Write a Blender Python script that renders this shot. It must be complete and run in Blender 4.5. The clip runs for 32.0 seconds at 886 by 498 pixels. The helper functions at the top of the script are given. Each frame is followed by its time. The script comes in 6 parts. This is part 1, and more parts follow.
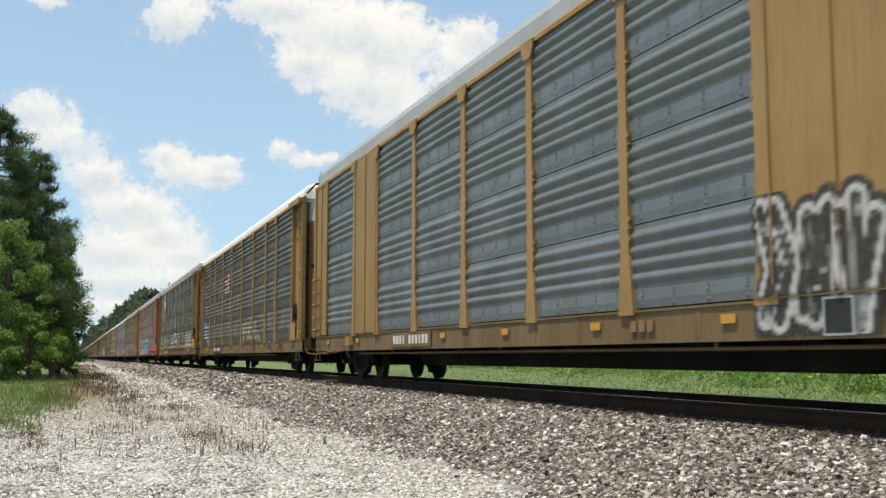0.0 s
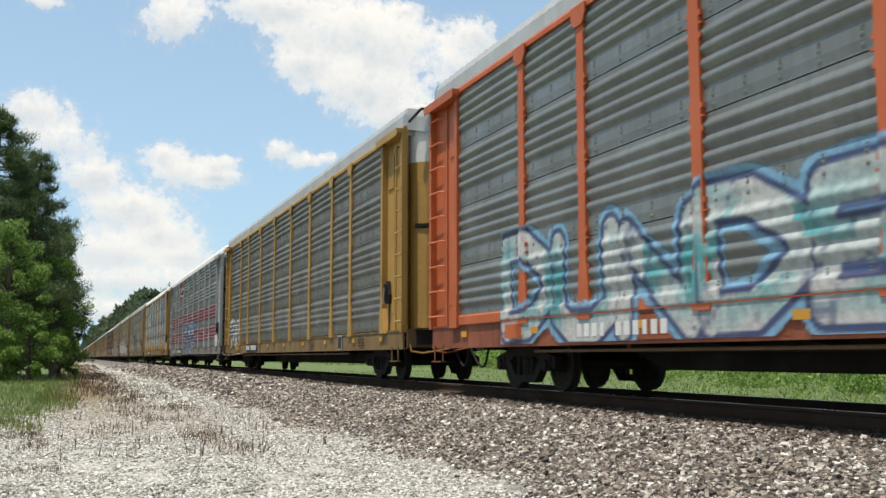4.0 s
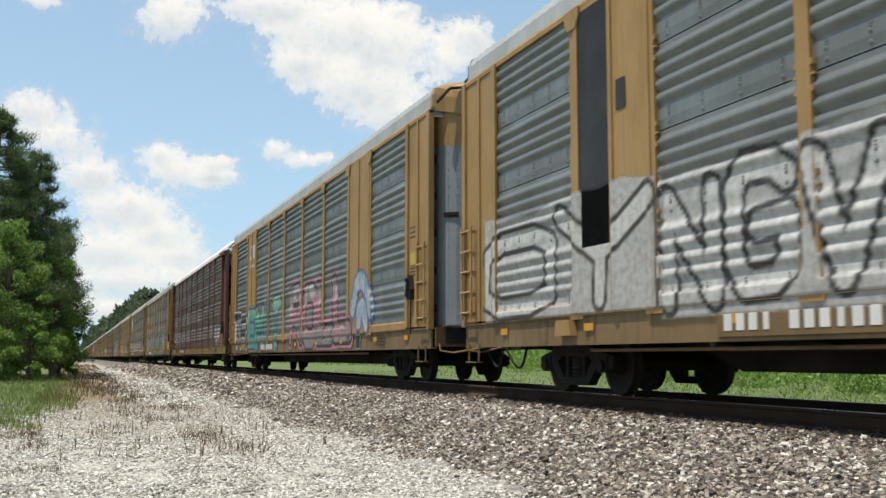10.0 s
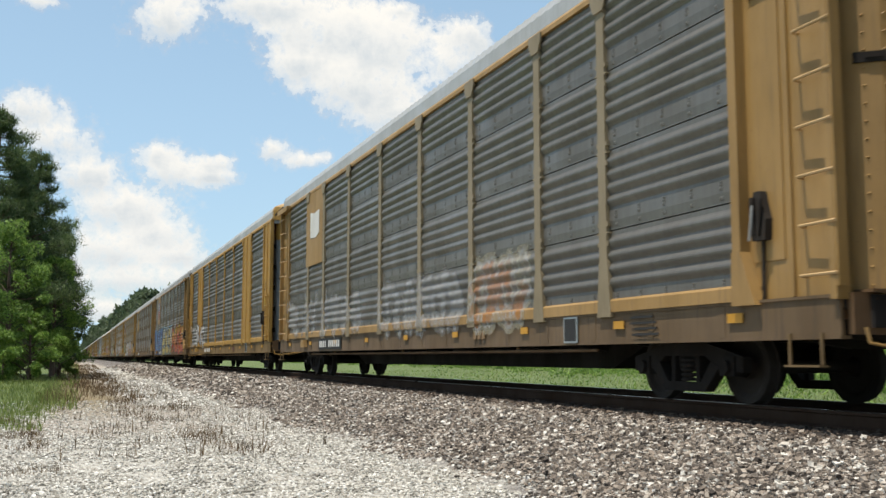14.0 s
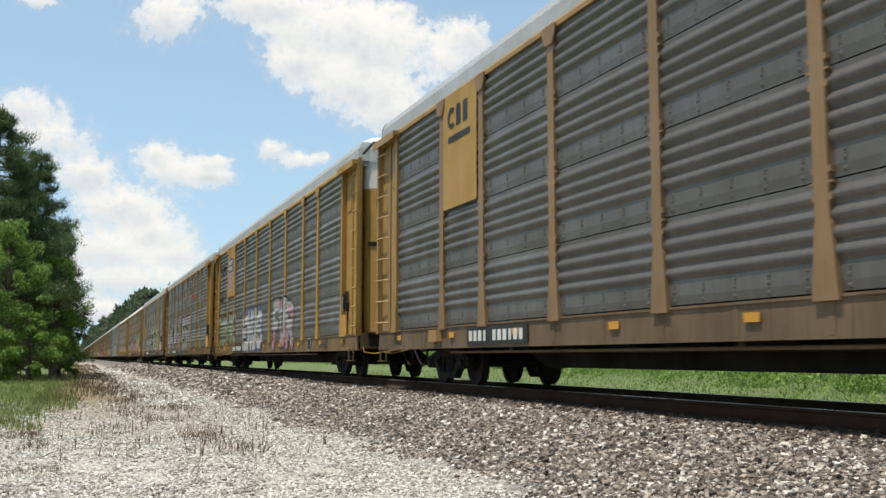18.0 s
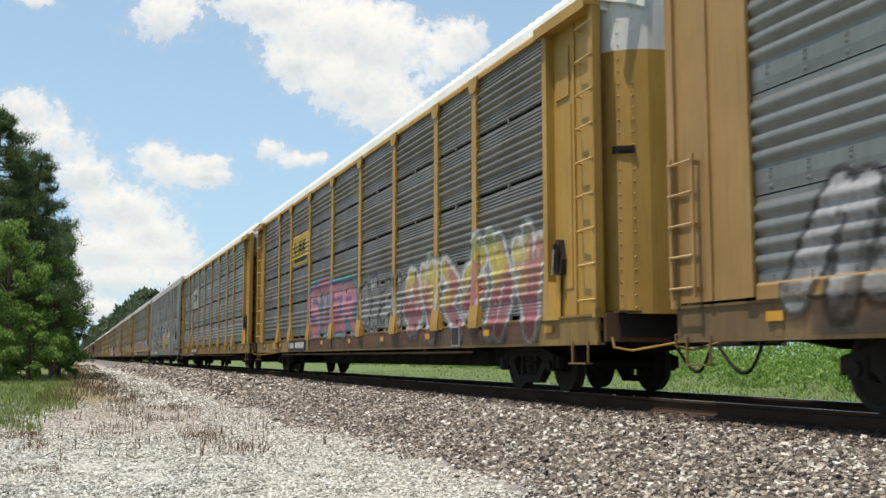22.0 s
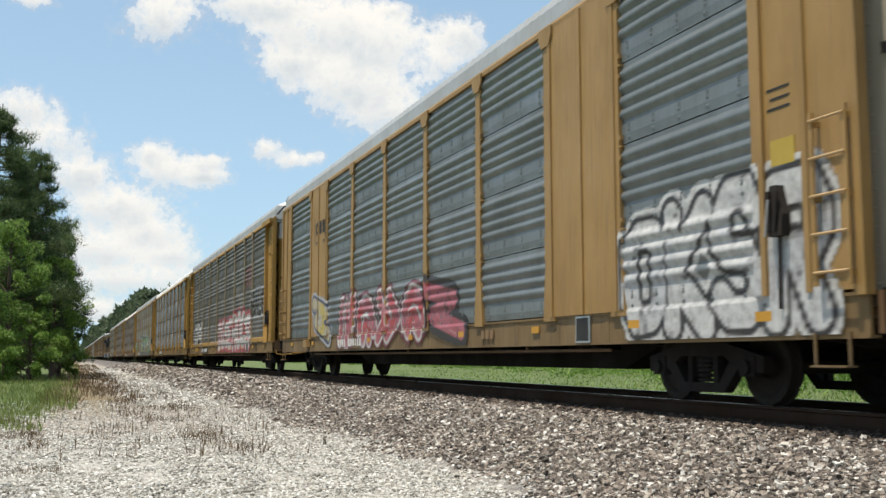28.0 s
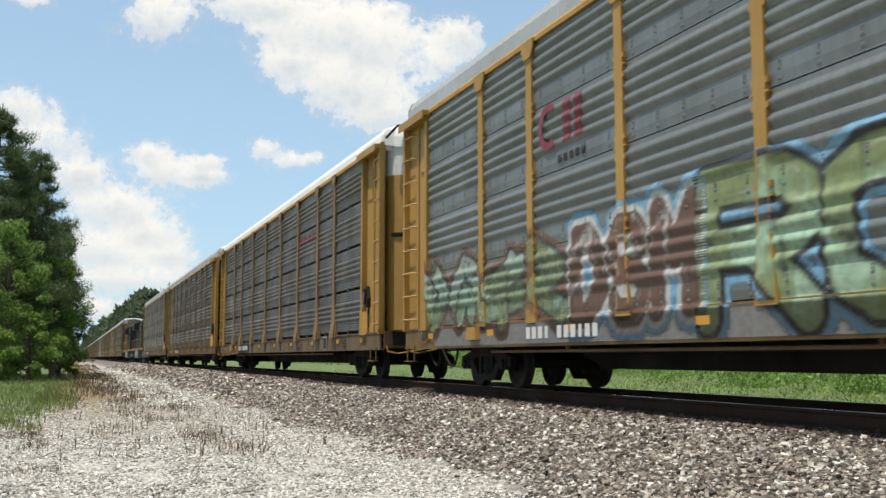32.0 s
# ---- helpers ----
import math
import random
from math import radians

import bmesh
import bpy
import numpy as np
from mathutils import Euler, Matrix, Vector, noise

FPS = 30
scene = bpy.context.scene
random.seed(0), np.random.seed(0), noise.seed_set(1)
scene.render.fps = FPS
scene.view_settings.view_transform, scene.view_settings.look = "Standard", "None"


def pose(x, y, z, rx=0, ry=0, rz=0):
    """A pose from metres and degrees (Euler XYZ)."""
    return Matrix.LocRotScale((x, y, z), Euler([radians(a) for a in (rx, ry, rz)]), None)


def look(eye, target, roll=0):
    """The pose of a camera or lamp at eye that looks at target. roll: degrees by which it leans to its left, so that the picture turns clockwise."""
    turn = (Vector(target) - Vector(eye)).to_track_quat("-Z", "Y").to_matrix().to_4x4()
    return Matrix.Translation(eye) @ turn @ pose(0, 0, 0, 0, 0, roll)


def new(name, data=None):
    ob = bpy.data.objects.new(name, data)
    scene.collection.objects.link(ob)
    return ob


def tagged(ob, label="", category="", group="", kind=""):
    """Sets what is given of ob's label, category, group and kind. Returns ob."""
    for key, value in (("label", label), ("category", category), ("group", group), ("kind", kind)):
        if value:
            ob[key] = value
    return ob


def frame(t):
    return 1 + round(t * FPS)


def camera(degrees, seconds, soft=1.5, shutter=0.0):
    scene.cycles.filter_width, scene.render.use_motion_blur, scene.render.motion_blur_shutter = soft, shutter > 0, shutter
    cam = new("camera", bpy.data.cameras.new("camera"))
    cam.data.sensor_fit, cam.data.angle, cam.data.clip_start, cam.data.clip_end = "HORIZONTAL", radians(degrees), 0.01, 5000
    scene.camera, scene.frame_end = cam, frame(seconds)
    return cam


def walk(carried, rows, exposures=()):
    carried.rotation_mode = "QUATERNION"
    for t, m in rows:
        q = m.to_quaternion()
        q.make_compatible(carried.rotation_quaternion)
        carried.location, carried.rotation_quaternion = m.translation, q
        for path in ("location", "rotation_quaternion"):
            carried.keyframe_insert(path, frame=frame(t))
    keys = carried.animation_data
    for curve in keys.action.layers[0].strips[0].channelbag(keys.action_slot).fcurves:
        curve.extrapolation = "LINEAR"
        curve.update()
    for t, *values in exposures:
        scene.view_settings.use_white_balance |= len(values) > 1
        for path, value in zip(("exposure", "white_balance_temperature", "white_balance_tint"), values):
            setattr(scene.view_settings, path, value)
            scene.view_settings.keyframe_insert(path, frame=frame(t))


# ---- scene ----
cam = camera(47.07, 32.0, soft=1.5, shutter=0.06)
YAW, PITCH, EYE = 0.3470, 0.1060, (0.0, 0.0, 0.534)
AIM = (EYE[0] + math.sin(YAW) * math.cos(PITCH), EYE[1] + math.cos(YAW) * math.cos(PITCH), EYE[2] + math.sin(PITCH))
walk(cam, [(0.0, look(EYE, AIM)), (32.0, look(EYE, AIM))], exposures=[(0.0, 0.18, 6950, 10), (32.0, 0.18, 6950, 10)])

# ---- light: high early-summer sun, thin cumulus sky ----
SUN_ELEV, SUN_AZ = radians(73), radians(262)   # azimuth from +Y towards +X: high over the camera's side of the track
SUN_DIR = Vector((math.sin(SUN_AZ) * math.cos(SUN_ELEV), math.cos(SUN_AZ) * math.cos(SUN_ELEV), math.sin(SUN_ELEV)))
world = bpy.data.worlds.new("sky")
scene.world = world
world.use_nodes = True
wn = world.node_tree.nodes
sky = wn.new("ShaderNodeTexSky")
sky.sky_type = "NISHITA"
sky.sun_disc = False
sky.sun_elevation, sky.sun_rotation = SUN_ELEV, SUN_AZ
sky.air_density, sky.dust_density, sky.ozone_density = 1.0, 0.9, 2.2
wn["Background"].inputs["Strength"].default_value = 0.12
world.node_tree.links.new(sky.outputs[0], wn["Background"].inputs["Color"])
sun = new("sun", bpy.data.lights.new("sun", "SUN"))
sun.data.energy, sun.data.angle, sun.data.color = 5.0, radians(0.55), (1.0, 0.96, 0.9)
sun.matrix_world = look(SUN_DIR * 50, (0, 0, 0))

# ---- materials ----
def mat(name, rough=0.6, metal=0.0):
    m = bpy.data.materials.new(name)
    m.use_nodes = True
    n, l = m.node_tree.nodes, m.node_tree.links
    b = n["Principled BSDF"]
    b.inputs["Roughness"].default_value, b.inputs["Metallic"].default_value = rough, metal
    return m, n, l, b


def noise_node(n, l, vec, scale, detail=4.0, rough=0.55, stretch=None):
    if stretch:
        mp = n.new("ShaderNodeMapping")
        mp.inputs["Scale"].default_value = stretch
        l.new(vec, mp.inputs["Vector"])
        vec = mp.outputs[0]
    t = n.new("ShaderNodeTexNoise")
    t.inputs["Scale"].default_value, t.inputs["Detail"].default_value, t.inputs["Roughness"].default_value = scale, detail, rough
    l.new(vec, t.inputs["Vector"])
    return t.outputs["Fac"]


def ramp(n, l, fac, stops):
    r = n.new("ShaderNodeValToRGB")
    e = r.color_ramp.elements
    while len(e) < len(stops):
        e.new(0.5)
    for k, (p, c) in zip(e, stops):
        k.position, k.color = p, (*c, 1) if len(c) == 3 else c
    l.new(fac, r.inputs[0])
    return r.outputs[0]


def mix(n, l, fac, a, b, mode="MIX"):
    x = n.new("ShaderNodeMix")
    x.data_type, x.blend_type = "RGBA", mode
    for s, v in ((0, fac), (6, a), (7, b)):
        if isinstance(v, (int, float)):
            x.inputs[s].default_value = v
        elif isinstance(v, tuple):
            x.inputs[s].default_value = (*v, 1)
        else:
            l.new(v, x.inputs[s])
    return x.outputs[2]


def math_node(n, l, op, a, b=0.0, clamp=False):
    x = n.new("ShaderNodeMath")
    x.operation, x.use_clamp = op, clamp
    for s, v in ((0, a), (1, b)):
        if isinstance(v, (int, float)):
            x.inputs[s].default_value = v
        else:
            l.new(v, x.inputs[s])
    return x.outputs[0]


def bump(n, l, b, height, strength=0.3, dist=0.01):
    x = n.new("ShaderNodeBump")
    x.inputs["Strength"].default_value, x.inputs["Distance"].default_value = strength, dist
    l.new(height, x.inputs["Height"])
    l.new(x.outputs[0], b.inputs["Normal"])


def coords(n, which="Object"):
    return n.new("ShaderNodeTexCoord").outputs[which]


def random_of(n):
    return n.new("ShaderNodeObjectInfo").outputs["Random"]


def painted(name, colour, grime=(0.10, 0.07, 0.04), amount=0.5, rough=0.55, streak=True, gloss=0.5):
    """Weathered paint on steel: fading, rain streaks, rust specks."""
    m, n, l, b = mat(name, rough)
    b.inputs["Specular IOR Level"].default_value = gloss
    co = coords(n)
    rnd = random_of(n)
    big = noise_node(n, l, co, 1.1, 4)
    run = noise_node(n, l, co, 3.0, 5, 0.6, (6, 6, 0.35))
    fine = noise_node(n, l, co, 22.0, 3)
    c = mix(n, l, ramp(n, l, big, [(0.3, (0, 0, 0)), (0.75, (1, 1, 1))]), colour, tuple(min(1, x * 1.18 + 0.02) for x in colour))
    c = mix(n, l, math_node(n, l, "MULTIPLY", ramp(n, l, run, [(0.52, (0, 0, 0)), (0.78, (1, 1, 1))]), amount), c, grime)
    c = mix(n, l, math_node(n, l, "MULTIPLY", ramp(n, l, fine, [(0.64, (0, 0, 0)), (0.76, (1, 1, 1))]), amount * 0.7), c, (0.13, 0.06, 0.025))
    smear = noise_node(n, l, co, 0.9, 6, 0.62, (1.6, 1.6, 0.5))
    c = mix(n, l, math_node(n, l, "MULTIPLY", ramp(n, l, smear, [(0.46, (0, 0, 0)), (0.68, (1, 1, 1))]), amount * 0.75), c, tuple(0.45 * x + 0.25 * g for x, g in zip(colour, grime)))
    c = mix(n, l, math_node(n, l, "MULTIPLY", rnd, 0.22), c, tuple(x * 0.6 for x in colour))
    l.new(c, b.inputs["Base Color"])
    l.new(ramp(n, l, smear, [(0.3, (rough - 0.1,) * 3), (0.7, (min(0.98, rough + 0.15),) * 3)]), b.inputs["Roughness"])
    bump(n, l, b, math_node(n, l, "ADD", fine, math_node(n, l, "MULTIPLY", big, 1.5)), 0.12, 0.004)
    return m


def steel_sheet(name, colour, dirt, amount=0.5, metal=0.4, rough=0.38):
    """Galvanised corrugated sheet with zinc patina and road dirt."""
    m, n, l, b = mat(name, rough, metal)
    co = coords(n)
    rnd = random_of(n)
    ad = n.new("ShaderNodeVectorMath")
    ad.operation = "ADD"
    l.new(co, ad.inputs[0])
    cb = n.new("ShaderNodeCombineXYZ")
    for i, k in enumerate((7.0, 31.0, 17.0)):
        l.new(math_node(n, l, "MULTIPLY", rnd, k), cb.inputs[i])
    l.new(cb.outputs[0], ad.inputs[1])
    v = ad.outputs[0]
    big = noise_node(n, l, v, 0.9, 5)
    run = noise_node(n, l, v, 2.5, 5, 0.65, (5, 5, 0.5))
    fine = noise_node(n, l, v, 40.0, 3)
    c = mix(n, l, ramp(n, l, big, [(0.3, (0, 0, 0)), (0.7, (1, 1, 1))]), colour, tuple(x * 0.72 for x in colour))
    c = mix(n, l, math_node(n, l, "MULTIPLY", ramp(n, l, run, [(0.4, (0, 0, 0)), (0.75, (1, 1, 1))]), amount), c, dirt)
    c = mix(n, l, math_node(n, l, "MULTIPLY", rnd, 0.3), c, tuple(x * 0.55 for x in colour))
    c = mix(n, l, math_node(n, l, "MULTIPLY", ramp(n, l, fine, [(0.6, (0, 0, 0)), (0.8, (1, 1, 1))]), 0.35), c, dirt)
    l.new(c, b.inputs["Base Color"])
    l.new(ramp(n, l, big, [(0.3, (rough - 0.1,) * 3), (0.7, (rough + 0.18,) * 3)]), b.inputs["Roughness"])
    bump(n, l, b, fine, 0.08, 0.003)
    return m


PAINT = {
    "yellow": painted("yellow_paint", (0.325, 0.178, 0.030), amount=0.5),
    "tan": painted("tan_paint", (0.270, 0.156, 0.044), amount=0.55),
    "bright": painted("bright_yellow_paint", (0.335, 0.190, 0.029), amount=0.5),
    "orange": painted("orange_paint", (0.38, 0.074, 0.012), amount=0.35),
    "maroon": painted("maroon_paint", (0.115, 0.034, 0.024), amount=0.4),
    "white": painted("white_paint", (0.31, 0.308, 0.295), amount=0.35),
    "brown": painted("brown_paint", (0.19, 0.11, 0.045), amount=0.6),
    "black": painted("black_paint", (0.016, 0.016, 0.016), (0.035, 0.03, 0.025), 0.4, gloss=0.25),
    "red": painted("red_paint", (0.17, 0.020, 0.036), amount=0.3),
    "green": painted("green_paint", (0.025, 0.13, 0.065), amount=0.2),
    "blue": painted("blue_paint", (0.028, 0.045, 0.15), amount=0.2),
    "pale": painted("pale_paint", (0.54, 0.535, 0.51), amount=0.25),
    "dusty": painted("dust_dulled_paint", (0.205, 0.160, 0.092), (0.10, 0.075, 0.05), amount=0.5),
    "ivory": painted("ivory_paint", (0.30, 0.262, 0.19), (0.13, 0.09, 0.05), amount=0.5),
    "grey": painted("grey_paint", (0.17, 0.195, 0.21), amount=0.3),
    "frost": painted("pale_blue_grey_paint", (0.30, 0.345, 0.35), (0.15, 0.15, 0.14), amount=0.35),
    "slate": painted("slate_grey_paint", (0.15, 0.148, 0.14), amount=0.4),
    "flag": painted("reflector_yellow", (0.44, 0.215, 0.012), amount=0.15),
    "safety": painted("safety_yellow", (0.37, 0.255, 0.03), amount=0.15),
}
SILL = {k: painted(k + "_sill_paint", c, (0.045, 0.030, 0.020), 0.85, 0.7) for k, c in (("yellow", (0.146, 0.0841, 0.0205)), ("tan", (0.135, 0.0819, 0.0263)), ("bright", (0.175, 0.104, 0.0219)), ("orange", (0.197, 0.0424, 0.00876)), ("maroon", (0.157, 0.0952, 0.0248)), ("white", (0.175, 0.174, 0.167)), ("brown", (0.102, 0.0614, 0.0256)))}
SHEET = {
    "blue": steel_sheet("zinc_sheet_blue_grey", (0.199, 0.222, 0.222), (0.0921, 0.092, 0.0824), 0.45),
    "grey": steel_sheet("zinc_sheet_grey", (0.211, 0.226, 0.218), (0.0951, 0.09, 0.0762), 0.5),
    "dun": steel_sheet("zinc_sheet_dun", (0.184, 0.175, 0.154), (0.0776, 0.065, 0.0525), 0.58),
    "dark": steel_sheet("zinc_sheet_sooty", (0.148, 0.137, 0.12), (0.0679, 0.0565, 0.0454), 0.6),
    "rust": steel_sheet("zinc_sheet_rust_brown", (0.145, 0.12, 0.105), (0.0679, 0.05, 0.0412), 0.6),
    "clean": steel_sheet("zinc_sheet_clean", (0.228, 0.248, 0.247), (0.121, 0.122, 0.113), 0.35),
    "new": steel_sheet("zinc_sheet_new", (0.301, 0.335, 0.345), (0.184, 0.2, 0.201), 0.3),
    "fresh": steel_sheet("zinc_sheet_fresh", (0.228, 0.258, 0.268), (0.126, 0.135, 0.134), 0.35),
}
ROOF = {
    "white": painted("white_roof_paint", (0.70, 0.69, 0.65), (0.30, 0.28, 0.26), 0.3, 0.5),
    "zinc": steel_sheet("zinc_roof", (0.50, 0.51, 0.505), (0.24, 0.235, 0.22), 0.35, 0.3, 0.5),
}
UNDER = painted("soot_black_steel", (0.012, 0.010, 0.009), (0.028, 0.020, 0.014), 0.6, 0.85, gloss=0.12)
WHEEL = painted("wheel_steel", (0.02, 0.016, 0.013), (0.04, 0.027, 0.018), 0.5, 0.75, gloss=0.15)
GALV = steel_sheet("hardware_zinc", (0.42, 0.42, 0.40), (0.23, 0.21, 0.17), 0.3, 0.3, 0.5)

# ---- mesh helpers ----
def mesh_of(name, verts, faces, materials=(), smooth=False):
    me = bpy.data.meshes.new(name)
    me.from_pydata([tuple(v) for v in verts], [], faces)
    me.update()
    for m in materials:
        me.materials.append(m)
    if smooth:
        me.shade_smooth()
    return me


class Build:
    """Collects boxes, prisms and sheets into one mesh."""

    def __init__(self):
        self.v, self.f = [], []

    def add(self, verts, faces):
        k = len(self.v)
        self.v += [tuple(p) for p in verts]
        self.f += [tuple(i + k for i in f) for f in faces]
        return self

    def box(self, x0, x1, y0, y1, z0, z1):
        return self.add([(x, y, z) for x in (x0, x1) for y in (y0, y1) for z in (z0, z1)],
                        [(0, 1, 3, 2), (4, 6, 7, 5), (0, 4, 5, 1), (2, 3, 7, 6), (0, 2, 6, 4), (1, 5, 7, 3)])

    def prism(self, outline, axis, a, b):
        """A closed outline of 2D points drawn out along an axis (the other two axes in order)."""
        def at(p, h):
            q = list(p)
            q.insert("xyz".index(axis), h)
            return tuple(q)
        n = len(outline)
        return self.add([at(p, a) for p in outline] + [at(p, b) for p in outline],
                        [tuple(range(n))[::-1], tuple(range(n, 2 * n))] + [(i, (i + 1) % n, n + (i + 1) % n, n + i) for i in range(n)])

    def tube(self, p, q, r, sides=8):
        p, q = Vector(p), Vector(q)
        w = (q - p).normalized()
        u = w.orthogonal().normalized()
        s = w.cross(u)
        ring = [u * math.cos(i * math.tau / sides) * r + s * math.sin(i * math.tau / sides) * r for i in range(sides)]
        return self.add([p + k for k in ring] + [q + k for k in ring],
                        [tuple(range(sides))[::-1], tuple(range(sides, 2 * sides))] + [(i, (i + 1) % sides, sides + (i + 1) % sides, sides + i) for i in range(sides)])

    def mesh(self, name, smooth=False, slots=1):
        me = bpy.data.meshes.new(name)
        me.from_pydata(self.v, [], self.f)
        for _ in range(slots):
            me.materials.append(None)
        bm = bmesh.new()
        bm.from_mesh(me)
        bmesh.ops.recalc_face_normals(bm, faces=bm.faces)
        bm.to_mesh(me)
        bm.free()
        if smooth:
            me.shade_smooth()
        return me


def part(name, me, material, parent, label="", loc=(0, 0, 0), turn=None):
    """One mesh object under a thing or a part; the material sits on the object, so that meshes can be shared."""
    ob = new(name, me)
    ob.parent = parent
    ob.location = loc
    if turn:
        ob.rotation_euler = turn
    if material is not None:
        ob.material_slots[0].link = "OBJECT"
        ob.material_slots[0].material = material
    return tagged(ob, label)


CACHE = {}


def cached(key, make):
    if key not in CACHE:
        CACHE[key] = make()
    return CACHE[key]

# ---- ground, ballast and track ----
TRACK_X, GAUGE = 8.04, 1.507


def bed_height(x):
    d = abs(x - TRACK_X)
    if d < 1.45:
        return -0.21
    if d < 1.95:
        return -0.21 - 0.05 * (d - 1.45) / 0.5
    if d < 3.95:
        return -0.26 - 0.49 * (d - 1.95) / 2.0
    return -0.75


def ground_height(x, y):
    z = bed_height(x)
    fade = min(1.0, max(0.0, (abs(x - TRACK_X) - 1.5) / 1.0))
    z += 0.05 * fade * noise.noise((x * 0.5, y * 0.35, 0)) + 0.02 * fade * noise.noise((x * 2.1, y * 1.7, 3))
    if x < 1.0:
        z += 0.10 * min(1, (1.0 - x) / 4) * (0.4 + noise.noise((x * 0.2, y * 0.1, 9)))
    return z


def spaced(stops):
    out = []
    for a, b, n in stops:
        out += list(np.linspace(a, b, n, endpoint=False))
    return out + [stops[-1][1]]


def ground_material():
    m, n, l, b = mat("ground_soil_gravel_grass", 0.95)
    g = n.new("ShaderNodeNewGeometry").outputs["Position"]
    sx = n.new("ShaderNodeSeparateXYZ")
    l.new(g, sx.inputs[0])
    x, y = sx.outputs[0], sx.outputs[1]
    wob = noise_node(n, l, g, 0.35, 5, 0.6)
    wob2 = noise_node(n, l, g, 1.7, 4, 0.6)
    shift = math_node(n, l, "ADD", x, math_node(n, l, "MULTIPLY", math_node(n, l, "SUBTRACT", wob, 0.5), 3.0))
    shift = math_node(n, l, "ADD", shift, math_node(n, l, "MULTIPLY", math_node(n, l, "SUBTRACT", wob2, 0.5), 1.2))
    vor = n.new("ShaderNodeTexVoronoi")
    vor.inputs["Scale"].default_value = 24.0
    l.new(g, vor.inputs["Vector"])
    cell = n.new("ShaderNodeSeparateColor")
    l.new(vor.outputs["Color"], cell.inputs[0])
    fine = noise_node(n, l, g, 60, 3)
    # ballast tones lowered: shadow between the loose stones is put into this colour
    ballast = ramp(n, l, cell.outputs[0], [(0.0, (0.0672, 0.06, 0.0552)), (0.45, (0.13, 0.113, 0.101)), (0.8, (0.182, 0.166, 0.149)), (1.0, (0.288, 0.278, 0.264))])
    light = ramp(n, l, cell.outputs[1], [(0.0, (0.288, 0.272, 0.232)), (0.5, (0.432, 0.416, 0.368)), (1.0, (0.576, 0.568, 0.528))])
    sand = ramp(n, l, noise_node(n, l, g, 5.0, 8, 0.8), [(0.30, (0.20, 0.165, 0.125)), (0.48, (0.32, 0.285, 0.235)), (0.62, (0.43, 0.405, 0.36)), (0.75, (0.56, 0.545, 0.51))])
    grass = ramp(n, l, noise_node(n, l, g, 3.0, 6, 0.7), [(0.3, (0.06, 0.095, 0.026)), (0.7, (0.15, 0.20, 0.06))])
    dry = ramp(n, l, noise_node(n, l, g, 5.0, 6, 0.7), [(0.3, (0.13, 0.10, 0.05)), (0.7, (0.30, 0.24, 0.14))])
    # sandy, weedy strip between gravel lot and ballast further along
    far = math_node(n, l, "MULTIPLY", math_node(n, l, "SUBTRACT", math_node(n, l, "ADD", y, math_node(n, l, "MULTIPLY", wob2, 6.0)), 17.0), 0.2, True)
    patch = ramp(n, l, noise_node(n, l, g, 0.7, 6, 0.7), [(0.20, (0.2, 0.2, 0.2)), (0.42, (1, 1, 1))])
    lot = mix(n, l, math_node(n, l, "MULTIPLY", far, patch), light, sand)
    c = mix(n, l, math_node(n, l, "MULTIPLY", math_node(n, l, "SUBTRACT", shift, 3.9), 1.6, True), lot, ballast)
    verge = math_node(n, l, "MULTIPLY", math_node(n, l, "SUBTRACT", 1.6, shift), 1.2, True)
    verge_far = math_node(n, l, "MULTIPLY", math_node(n, l, "SUBTRACT", y, 22.0), 0.12, True)
    c = mix(n, l, math_node(n, l, "MULTIPLY", verge, verge_far), c, dry)
    left = math_node(n, l, "MULTIPLY", math_node(n, l, "SUBTRACT", -0.3, shift), 1.5, True)
    left_far = math_node(n, l, "MULTIPLY", math_node(n, l, "SUBTRACT", y, 17.0), 0.3, True)
    west = math_node(n, l, "MULTIPLY", math_node(n, l, "SUBTRACT", -3.2, shift), 0.8, True)
    left_far = math_node(n, l, "MAXIMUM", left_far, west)
    c = mix(n, l, math_node(n, l, "MULTIPLY", left, left_far), c, grass)
    c = mix(n, l, math_node(n, l, "MULTIPLY", math_node(n, l, "SUBTRACT", shift, 12.4), 1.5, True), c, grass)
    # ballast between and beside the rails, blackened by oil, brake dust and rust; the train's shade is painted in too
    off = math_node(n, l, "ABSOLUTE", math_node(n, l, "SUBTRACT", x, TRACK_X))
    oil_shade = math_node(n, l, "MULTIPLY", math_node(n, l, "SUBTRACT", 1.55, math_node(n, l, "ADD", off, math_node(n, l, "MULTIPLY", wob2, 0.2))), 6.0, True)
    c = mix(n, l, oil_shade, c, ramp(n, l, cell.outputs[0], [(0.0, (0.026, 0.019, 0.013)), (1.0, (0.085, 0.06, 0.042))]))
    l.new(c, b.inputs["Base Color"])
    bump(n, l, b, math_node(n, l, "ADD", vor.outputs["Distance"], math_node(n, l, "MULTIPLY", fine, 0.3)), 0.9, 0.05)
    return m


